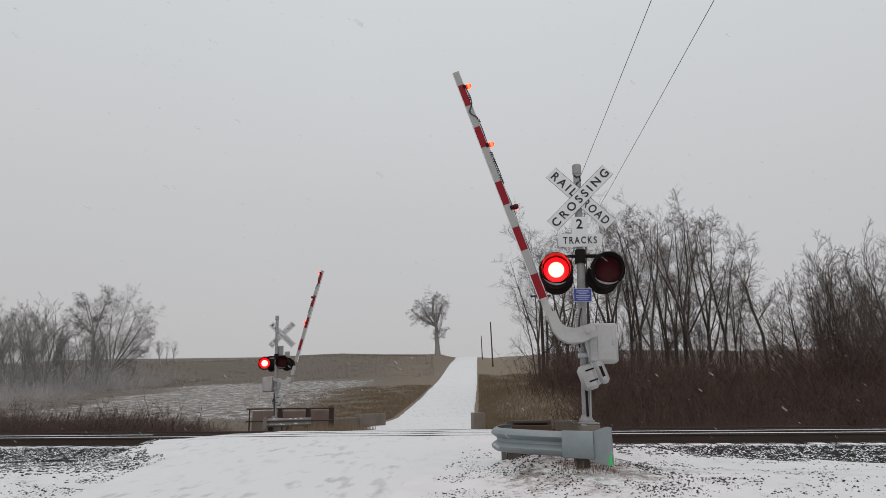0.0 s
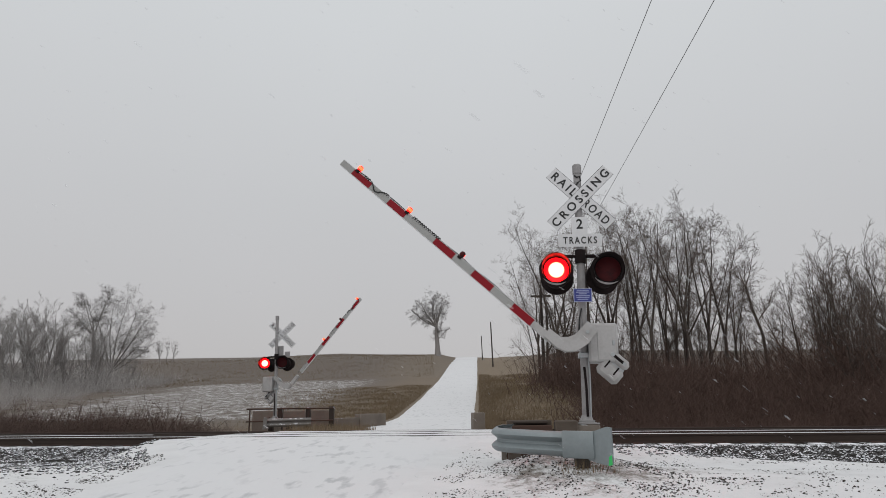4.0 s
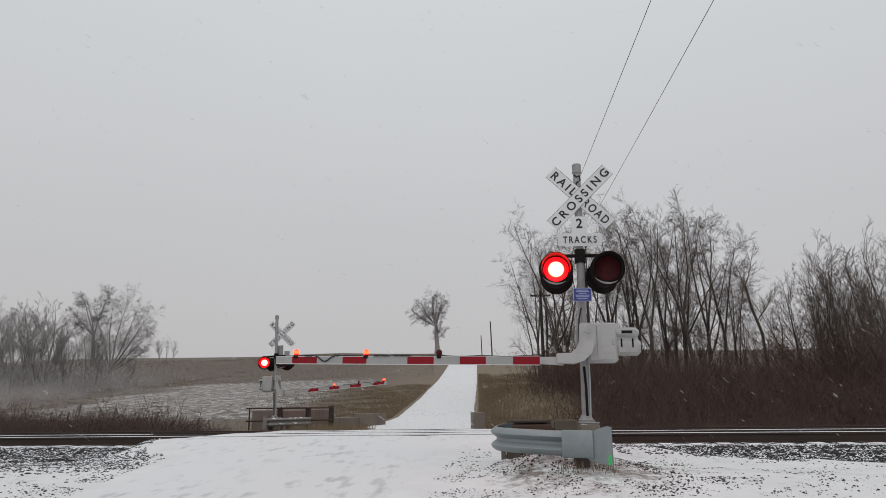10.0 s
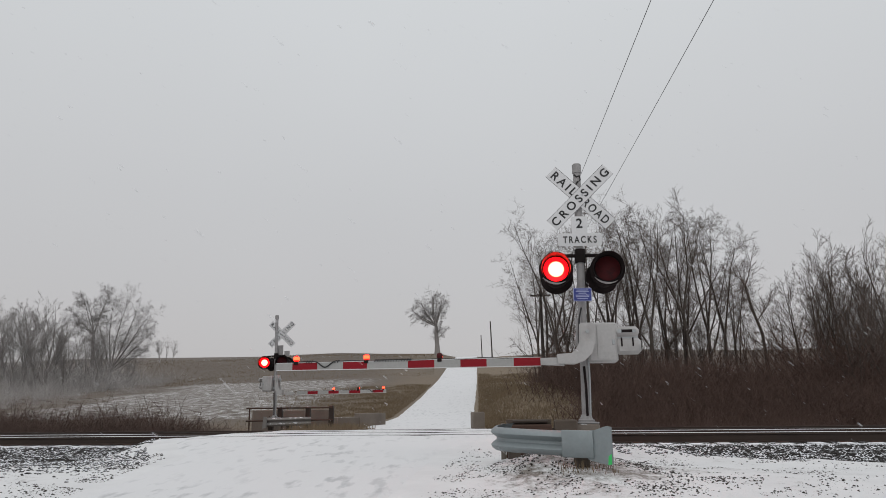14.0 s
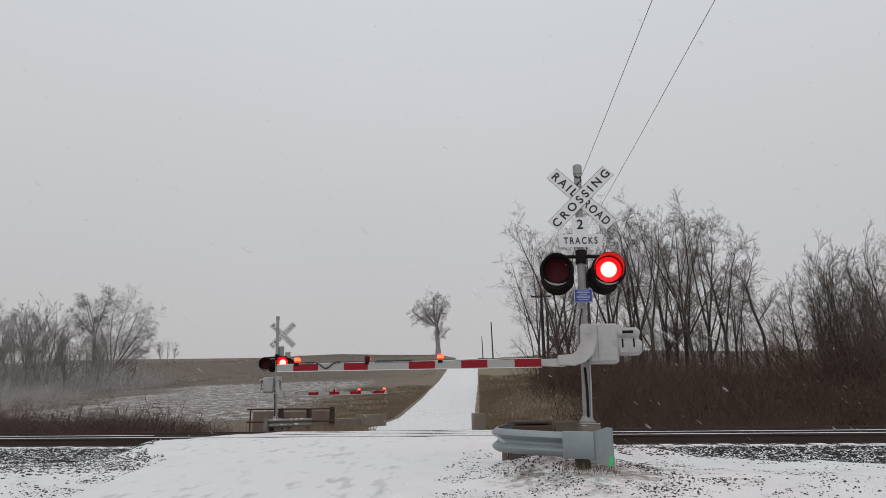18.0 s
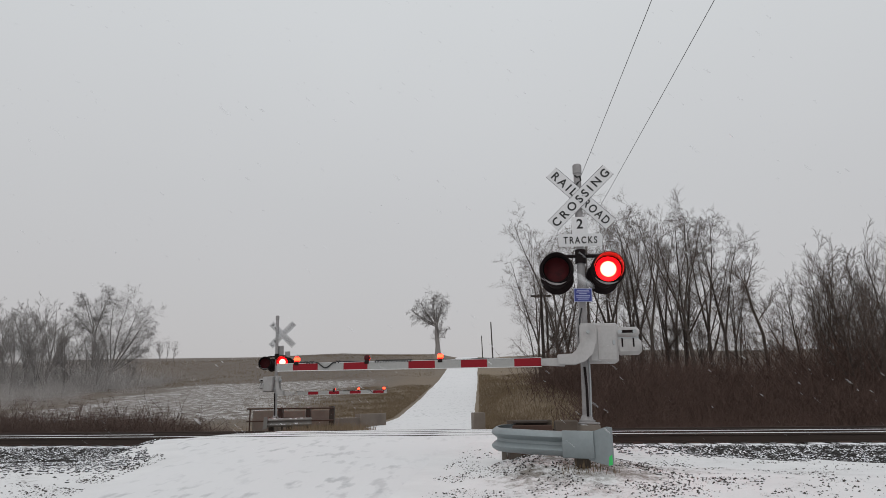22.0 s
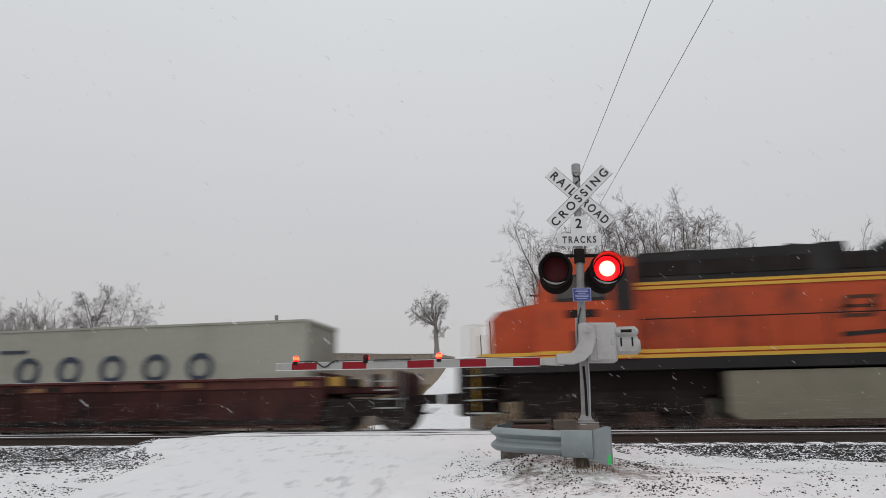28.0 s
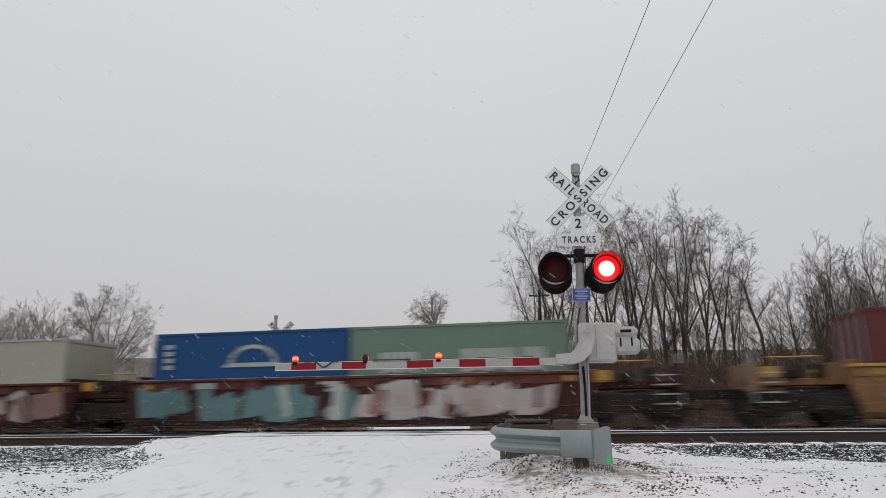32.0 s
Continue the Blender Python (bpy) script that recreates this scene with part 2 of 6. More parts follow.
def ballast_top(w):
    return float(np.interp(w - 15.1, (-2.6, -2.35, -1.45, 1.45, 2.4), (-0.95, -0.62, -0.22, -0.22, -0.7)))


def ground_z(x, y):
    u, w = uw(x, y)
    off = abs(x - road_x(y)) - float(road_half(y))
    k = smooth_step(0.0, 1.8 if w < 24 else 3.0, off)
    z = float(road_z(w)) * (1 - k) + float(side_z(w)) * k - 0.03
    z += 0.2 * k * math.exp(-((x - 1.7) / 1.1) ** 2 - ((y - 10.5) / 0.95) ** 2)
    z += 0.2 * k * math.exp(-((x - 1.3) / 1.2) ** 2 - ((y - 9.5) / 0.8) ** 2)
    rough = 0.05 if w < 24 else 0.16
    if w < 12.5 or w > 23:
        z += k * rough * noise.noise((x * 0.5, y * 0.5, 0.3)) + k * 0.02 * noise.noise((x * 2.1, y * 2.1, 4.3))
    if x > road_x(y) and 10.5 < w < 14.6:
        wb = bank_reach(u) + 0.16 * noise.noise((u * 1.7, 2.0, 0.7)) + 0.07 * noise.noise((u * 6.0, 5.0, 0.7))
        fill = -0.36 + (ballast_top(wb) + 0.36) * smooth_step(10.8, wb, w) + 0.05 * math.sin(math.pi * min(max((w - 10.8) / (wb - 10.8), 0), 1))
        if w > wb:
            fill = ballast_top(wb) - 0.9 * (w - wb)
        z += (max(z, fill) - z) * k
    if w > 45:
        k2 = smooth_step(45, 120, w)
        z += k * k2 * 0.9 * noise.noise((x * 0.03, y * 0.03, 1.7))
        z -= k2 * 0.6 * smooth_step(5, 60, -(x - road_x(y)))
        z += k * smooth_step(104, 140, w) * (1.4 * smooth_step(2.5, 6, road_x(y) - x) + 1.1 * smooth_step(12, 40, road_x(y) - x))
    if x > road_x(y) and 30 < y < 75:
        z += k * 1.5 * math.exp(-((x - 7.5) / 5.5) ** 2 - ((y - 50) / 8.5) ** 2)
    return z


# ---- ground: one sheet to the horizon ----
def ground_material():
    m = bpy.data.materials.new("snowy_ground")
    m.use_nodes = True
    nt = m.node_tree
    b = nt.nodes["Principled BSDF"]
    at = nt.nodes.new("ShaderNodeVertexColor")
    at.layer_name = "cover"
    sep = nt.nodes.new("ShaderNodeSeparateColor")
    nt.links.new(at.outputs[0], sep.inputs[0])
    fine, mid, large = noise_out(nt, 9.0, 8, 0.65), noise_out(nt, 1.3, 6, 0.6), noise_out(nt, 0.12, 5)
    grass = mixed(nt, ramp(nt, mid, 0.35, 0.7), (0.120, 0.092, 0.069, 1), (0.074, 0.057, 0.045, 1))
    grass = mixed(nt, ramp(nt, large, 0.4, 0.7), grass, (0.100, 0.072, 0.054, 1))
    grass = mixed(nt, times(nt, sep.outputs["Blue"], ramp(nt, fine, 0.3, 0.6)), grass, (0.195, 0.147, 0.094, 1))
    dirt = mixed(nt, ramp(nt, fine, 0.4, 0.62), (0.10, 0.085, 0.072, 1), (0.20, 0.18, 0.16, 1))
    col = mixed(nt, sep.outputs["Green"], grass, dirt)
    grit = noise_out(nt, 42.0, 4, 0.7)
    hide = times(nt, times(nt, times(nt, fine, 0.42), times(nt, mid, 0.36), "ADD"), times(nt, grit, 0.22), "ADD")
    fac = ramp(nt, times(nt, sep.outputs["Red"], hide, "SUBTRACT"), -0.03, 0.09)
    col = mixed(nt, fac, col, mixed(nt, ramp(nt, mid, 0.3, 0.7), (0.72, 0.72, 0.725, 1), (0.63, 0.63, 0.635, 1)))
    socket(nt, col, b.inputs["Base Color"])
    b.inputs["Roughness"].default_value = 0.85
    bp = nt.nodes.new("ShaderNodeBump")
    bp.inputs["Strength"].default_value, bp.inputs["Distance"].default_value = 0.5, 0.05
    nt.links.new(hide, bp.inputs["Height"])
    nt.links.new(bp.outputs[0], b.inputs["Normal"])
    return m


def stations(near_lo, near_hi, step, far_lo, far_hi, growth=1.16):
    out = [float(q) for q in np.arange(near_lo, near_hi + step / 2, step)]
    d, q = step, near_hi
    while q < far_hi:
        d *= growth
        q = min(q + d, far_hi)
        out.append(q)
    d, q = step, near_lo
    while q > far_lo:
        d *= growth
        q = max(q - d, far_lo)
        out.insert(0, q)
    return out


def cover(x, y):
    """Snow, bare earth and dry straw at a place."""
    u, w = uw(x, y)
    side = x - road_x(y)
    off = abs(side) - float(road_half(y))
    if w < 23:
        snow = 0.72
        if side > 0:
            patch = math.exp(-((x - 1.7) / 1.5) ** 2 - ((y - 9.1) / 1.0) ** 2)
            snow -= 0.08 * smooth_step(0.2, 1.4, off) + 0.13 * patch
        else:
            snow -= 0.12 * smooth_step(0.3, 1.5, off) + 0.17 * smooth_step(2.0, 4.0, off) * smooth_step(9.2, 10.6, w)
        if off < 0.3:
            snow = 0.9
        return snow, 1.0, 0.0
    straw = 0.8 * (1 - smooth_step(4, 16, off))
    if side > 0:
        return (0.40 if off < 0.3 else 0.22 + 0.03 * smooth_step(72, 95, w)), 0.0, straw + 0.35 * (1 - smooth_step(8, 14, off))
    field = smooth_step(38, 46, w) * (1 - smooth_step(97, 105, w)) * smooth_step(2.5, 11, off) * smooth_step(-4.0, 1.0, u - field_edge(w))
    return 0.22 + 0.265 * field + 0.05 * smooth_step(96, 106, w) + 0.12 * smooth_step(0, 8, field_edge(w) - u) * smooth_step(45, 60, w), 0.25 * field + 0.3 * smooth_step(96, 106, w) * (1 - field), straw * (1 - field)


def build_ground():
    us, ws = stations(-18, 16, 0.35, -2600, 2600), [-500, -200, -80, -30, -12, -5, -1, 0.6, 2, 2.4, 2.8, *stations(3.2, 10.4, 0.3, 3.2, 10.4), *stations(10.6, 14.6, 0.12, 10.6, 14.6), *stations(14.9, 32, 0.3, 14.9, 3500, 1.09)]
    vs, cs = [], []
    for w in ws:
        for u in us:
            p = u * T + w * N
            vs.append((p.x, p.y, ground_z(p.x, p.y)))
            cs += [*cover(p.x, p.y), 1.0]
    n = len(us)
    fs = [(j * n + i, j * n + i + 1, (j + 1) * n + i + 1, (j + 1) * n + i) for j in range(len(ws) - 1) for i in range(n - 1)]
    me = bpy.data.meshes.new("ground")
    me.from_pydata(vs, [], fs)
    me.color_attributes.new("cover", "FLOAT_COLOR", "POINT").data.foreach_set("color", cs)
    me.polygons.foreach_set("use_smooth", [True] * len(me.polygons))
    me.materials.append(ground_material())
    return tagged(new("ground", me), "rolling winter ground with patchy snow and dry grass", "ground", kind="structure")


build_ground()


def road_material():
    m = bpy.data.materials.new("snow_covered_road")
    m.use_nodes = True
    nt = m.node_tree
    b = nt.nodes["Principled BSDF"]
    co, mp = nt.nodes.new("ShaderNodeTexCoord"), nt.nodes.new("ShaderNodeMapping")
    mp.inputs["Scale"].default_value, mp.inputs["Rotation"].default_value = (3.4, 1.2, 1.0), (0, 0, radians(-12))
    n = nt.nodes.new("ShaderNodeTexNoise")
    n.inputs["Scale"].default_value, n.inputs["Detail"].default_value = 1.5, 3
    nt.links.new(co.outputs["Object"], mp.inputs[0])
    nt.links.new(mp.outputs[0], n.inputs["Vector"])
    drift = ramp(nt, n.outputs["Fac"], 0.54, 0.68)
    patch = ramp(nt, noise_out(nt, 0.45, 2), 0.36, 0.58)
    fine = noise_out(nt, 14, 6)
    col = mixed(nt, times(nt, times(nt, drift, patch), 0.9), (0.675, 0.675, 0.683, 1), (0.45, 0.455, 0.465, 1))
    col = mixed(nt, times(nt, ramp(nt, fine, 0.5, 0.8), 0.22), col, (0.62, 0.63, 0.65, 1))
    socket(nt, col, b.inputs["Base Color"])
    b.inputs["Roughness"].default_value = 0.7
    bp = nt.nodes.new("ShaderNodeBump")
    bp.inputs["Strength"].default_value, bp.inputs["Distance"].default_value = 0.35, 0.04
    nt.links.new(times(nt, n.outputs["Fac"], times(nt, fine, 0.3), "ADD"), bp.inputs["Height"])
    nt.links.new(bp.outputs[0], b.inputs["Normal"])
    return m


def build_road():
    vs, fs = [], []
    ys = stations(2, 40, 0.35, -60, 300, 1.08)
    cols = 19
    for y in ys:
        h = float(road_half(y)) - 0.15
        for k in range(cols):
            q = 2 * k / (cols - 1) - 1
            wob = 0.12 * noise.noise((q * 3, y * 0.7, 2.2)) if abs(q) == 1 else 0
            x = road_x(y) + q * h + wob
            w = uw(x, y)[1]
            # the tyre paths lie a little lower, and the edge dips into the shoulder
            z = float(road_z(w)) - 0.012 * math.exp(-((abs(q) - 0.42) / 0.14) ** 2) - (0.06 if abs(q) == 1 else 0)
            z += 0.006 * noise.noise((x * 1.3, y * 1.3, 0)) + 0.0009 * max(0.0, y - 45)
            vs.append((x, y, z))
    fs = [(j * cols + i, j * cols + i + 1, (j + 1) * cols + i + 1, (j + 1) * cols + i) for j in range(len(ys) - 1) for i in range(cols - 1)]
    me = bpy.data.meshes.new("road")
    me.from_pydata(vs, [], fs)
    me.polygons.foreach_set("use_smooth", [True] * len(me.polygons))
    me.materials.append(road_material())
    tagged(new("road", me), "country road under fresh wind-swept snow", "road", kind="structure")


build_road()


# ---- the two tracks ----
def on_road(u, w, spare=0.0):
    p = u * T + w * N
    return abs(p.x - road_x(p.y)) < float(road_half(p.y)) + spare


BED = material("ballast_bed", (0.04, 0.037, 0.035), 0.95, 0, (0.022, 0.02, 0.02), 30, 9, 0.7, 0.6, snow=0.12)


def build_ballast(name, w, top, label):
    sect = [(-2.6, -0.95), (-2.35, -0.62), (-1.45, top), (1.45, top), (2.4, -0.7), (2.6, -0.95)]
    path = []
    for u in [-1000, -500, -200, -100, -60, *range(-40, 41), 60, 100, 200, 300]:
        dip = -0.12 * smooth_step(0.8, 0.0, abs((u * T + w * N).x - road_x((u * T + w * N).y)) - 4.0)
        path.append((u, w, dip))
    ob = part(name, Mesh().strip(sect, path), BED, None, at=TRACK)
    return tagged(ob, label, "ballast", kind="structure")


build_ballast("ballast_near", NEAR_W, -0.22, "grey crushed stone ballast dusted with snow")
build_ballast("ballast_far", FAR_W, -0.30, "grey crushed stone ballast under the far track")

RAIL_SECT = [(-0.075, -0.18), (-0.075, -0.165), (-0.012, -0.15), (-0.01, -0.045), (-0.036, -0.035), (-0.036, -0.004), (-0.03, 0.0),
             (0.03, 0.0), (0.036, -0.004), (0.036, -0.035), (0.01, -0.045), (0.012, -0.15), (0.075, -0.165), (0.075, -0.18)]


def build_track(name, w, z, snowy, label):
    tr = thing(name, TRACK @ pose(0, w, z), label, "railway track", "two parallel tracks")
    tr["kind"] = "structure"
    for y in (-0.755, 0.755):
        rail = part("rail", Mesh().strip(RAIL_SECT, [(u, y, 0) for u in (-1000, -300, -60, -20, 0, 20, 60, 300)]), STEELRAIL, tr, "rusty steel rail")
        if snowy:
            cap = Mesh()
            sect = [(-0.017, 0.0), (-0.015, 0.005), (-0.005, 0.009), (0.006, 0.008), (0.015, 0.005), (0.017, 0.0)]
            for lo, hi in ((-60, -9.4 - 1.5 * y), (-8.2, -7.1), (-1.4, 90)):
                cap.strip(sect, [(q, y, 0.0) for q in np.linspace(lo, hi, max(3, int((hi - lo) / 4)))])
            part("snow_strip", cap, SNOWMAT, rail, "thin snow lying on the rail head")
    tie = Mesh().box(-0.115, 0.115, -1.3, 1.3, -0.36, -0.18, 0.015).data("tie", TIEWOOD, False)
    plate = Mesh().box(-0.09, 0.09, -0.13, 0.13, -0.182, -0.166, 0.003)
    rest = Mesh()
    for k in range(-200, 220):
        u = k * 0.53
        if on_road(u, w, -0.2):
            continue
        skew, lift = random.uniform(-1.2, 1.2), random.uniform(-0.012, 0.006)
        m = pose(u + random.uniform(-0.02, 0.02), random.uniform(-0.05, 0.05), lift, 0, 0, skew)
        if -34 < k < 50 and snowy:
            part("tie", tie, TIEWOOD, tr, at=m)
        else:
            rest.box(-0.115, 0.115, -1.3, 1.3, -0.36, -0.18, 0, m)
    tagged(part("tie_run", rest, TIEWOOD, tr), kind="stuff")
    plates = Mesh()
    for k in range(-40, 60):
        if not on_road(k * 0.53, w, -0.2):
            for y in (-0.755, 0.755):
                plates.box(k * 0.53 - 0.09, k * 0.53 + 0.09, y - 0.16, y + 0.16, -0.182, -0.164)
    tagged(part("tie_plates", plates, RUST, tr), kind="stuff")
    return tr


build_track("track_near", NEAR_W, 0.0, True, "railway track with snow lying on its rails")
build_track("track_far", FAR_W, FAR_Z, False, "railway track with rusty rails on ballast")


# ---- crossing signals ----
def crossbuck(parent, x, z, y, yaw):
    """Two crossed blades with their words; they face -y."""
    for text, ang, dy in (("RAIL ROAD", -45, 0.0), ("CROSSING", 45, -0.012)):
        m = pose(x, y + dy, z, 0, 0, yaw) @ pose(0, 0, 0, 0, -ang, 0)
        blade = part("crossbuck_blade", Mesh().box(-0.65, 0.65, -0.003, 0.003, -0.118, 0.118, 0.002), SIGNWHITE, parent, "white crossbuck blade with black words", at=m)
        face = pose(0, -0.006, 0, 90, 0, 0)
        if text == "CROSSING":
            lettering("word", text, 1.24, 0.14, SIGNBLACK, blade, face, 0.0035, 1.5)
        else:
            lettering("word", "RAIL", 0.49, 0.14, SIGNBLACK, blade, pose(-0.345, -0.006, 0, 90, 0, 0), 0.0035, 1.45)
            lettering("word", "ROAD", 0.50, 0.14, SIGNBLACK, blade, pose(0.345, -0.006, 0, 90, 0, 0), 0.0035, 1.3)
        for k in (-1, 1):
            part("blade_edge", Mesh().box(-0.65, 0.65, -0.0045, -0.0032, min(k * 0.112, k * 0.1165), max(k * 0.112, k * 0.1165)), SIGNBLACK, blade, "thin dark border of the blade")
        for q in (-0.05, 0.05):
            part("bolt", Mesh().tube([(q, -0.012, 0), (q, 0.03, 0)], 0.012, 8), GALV, blade)


def signal_lamp(parent, m, name, lens_list, lit_first):
    """A flashing light: backing disc, housing, hood and a lens that turns its lit or its dark side out."""
    lamp = part(name, Mesh().tube([(0, 0.012, 0), (0, 0, 0), (0, -0.012, 0)], [0.262, 0.268, 0.262], 40), LAMPBLACK, parent, "round black backing disc of a flashing light", at=m)
    part("housing", Mesh().tube([(0, 0.17, 0), (0, 0.15, 0), (0, 0.015, 0)], [0.13, 0.17, 0.18], 28), LAMPBLACK, lamp)
    ring = Mesh()
    n = 36
    vs, fs = [], []
    for k in range(n + 1):
        a = radians(-35 + 250 * k / n)
        for r, y in ((0.216, -0.012), (0.232, -0.32 + 0.16 * (1 - math.sin(a)) * 0.5), (0.224, -0.32 + 0.16 * (1 - math.sin(a)) * 0.5), (0.208, -0.012)):
            vs.append((r * math.cos(a), y, r * math.sin(a)))
    for k in range(n):
        for i in range(4):
            fs.append((4 * k + i, 4 * k + (i + 1) % 4, 4 * k + 4 + (i + 1) % 4, 4 * k + 4 + i))
    fs += [(0, 1, 2, 3), (4 * n + 3, 4 * n + 2, 4 * n + 1, 4 * n)]
    part("hood", ring.add(vs, fs), LAMPBLACK, lamp, "black hood over the lens")
    rim = Mesh()
    prof = [(0.193, -0.024), (0.193, -0.05), (0.206, -0.05), (0.206, -0.012)]
    vs = [(r * math.cos(a), y, r * math.sin(a)) for a in np.linspace(0, math.tau, 36, endpoint=False) for r, y in prof]
    fs = [(4 * k + i, 4 * k + (i + 1) % 4, (4 * k + 4 + (i + 1) % 4) % 144, (4 * k + 4 + i) % 144) for k in range(36) for i in range(4)]
    part("lens_rim", rim.add(vs, fs), LAMPBLACK, lamp)
    # snow caught in the lower edge of the disc
    drift = Mesh()
    vs, fs = [], []
    for k in range(17):
        a = radians(212 + 96 * k / 16)
        thick = 0.024 * math.sin(math.pi * k / 16) + 0.002
        for r, y in ((0.238, -0.013), (0.238 - thick, -0.05), (0.238 - thick, -0.013)):
            vs.append((r * math.cos(a), y, r * math.sin(a)))
    fs = [(3 * k + i, 3 * k + (i + 1) % 3, 3 * k + 3 + (i + 1) % 3, 3 * k + 3 + i) for k in range(16) for i in range(3)]
    part("snow_crescent", drift.add(vs, fs), WETSNOW, lamp, "thin crescent of wet snow on the disc")
    # the lens: a shallow dome, red glass, lit on one side and dark on the other
    # drawn wider than the glass, so its red rim doubles as glow
    me = bpy.data.meshes.new("lens")
    vs, fs, mats = [], [], []
    rings, n = 5, 28
    for side in (-1, 1):
        k0 = len(vs)
        vs.append((0, side * 0.024, 0))
        for r in range(1, rings + 1):
            q = r / rings
            vs += [(0.197 * q * math.cos(a), side * 0.024 * (1 - q * q), 0.197 * q * math.sin(a)) for a in np.linspace(0, math.tau, n, endpoint=False)]
        for i in range(n):
            fs.append((k0, k0 + 1 + i, k0 + 1 + (i + 1) % n))
            mats.append(0 if side < 0 else 1)
        for r in range(rings - 1):
            for i in range(n):
                a, b = k0 + 1 + r * n, k0 + 1 + (r + 1) * n
                fs.append((a + i, b + i, b + (i + 1) % n, a + (i + 1) % n))
                mats.append(0 if side < 0 else 1)
    me.from_pydata(vs, [], fs)
    me.materials.append(LIT)
    me.materials.append(REDDARK)
    me.polygons.foreach_set("material_index", mats)
    me.polygons.foreach_set("use_smooth", [True] * len(fs))
    lens = part("lens", me, None, lamp, "red glass lens of a flashing light", at=pose(0, -0.02, 0))
    lens_list.append((lens, pose(0, -0.02, 0), lit_first))
    return lamp


FLASH, ARMS = [], []       # what turns in motions()


def arm_lamp(parent, x, z, phase, facing):
    """A small red lamp clipped on the arm; phase None burns all the time."""
    base = part("arm_lamp", Mesh().box(-0.035, 0.035, -0.045, 0.045, -0.04, 0.004, 0.008).tube([(0, 0, 0.0), (0, 0, 0.012)], [0.042, 0.038], 14), LAMPBLACK, parent, "small red lamp on the gate arm", at=pose(x, 0.0, z))
    me = bpy.data.meshes.new("arm_lens")
    vs, fs, mats = [], [], []
    prof = [(0.032, 0.0), (0.043, 0.02), (0.048, 0.046), (0.043, 0.072), (0.028, 0.09), (0.0, 0.097)]
    n = 16
    for j, (r, h) in enumerate(prof):
        vs += [(r * math.cos(k * math.tau / n), r * math.sin(k * math.tau / n), h - 0.05) for k in range(n)]
    for j in range(len(prof) - 1):
        for k in range(n):
            fs.append((j * n + k, j * n + (k + 1) % n, (j + 1) * n + (k + 1) % n, (j + 1) * n + k))
            lit = math.sin((k + 0.5) * math.tau / n) < 0 or phase is None
            mats.append(0 if lit else 1)
    me.from_pydata(vs, [], fs)
    me.materials.append(LITBULB)
    me.materials.append(REDDARK)
    me.polygons.foreach_set("material_index", mats)
    me.polygons.foreach_set("use_smooth", [True] * len(fs))
    at = pose(0, 0, 0.055)
    lens = part("arm_lens", me, None, base, "red lens of the arm lamp", at=at)
    if phase is not None:
        FLASH.append((lens, at, phase))


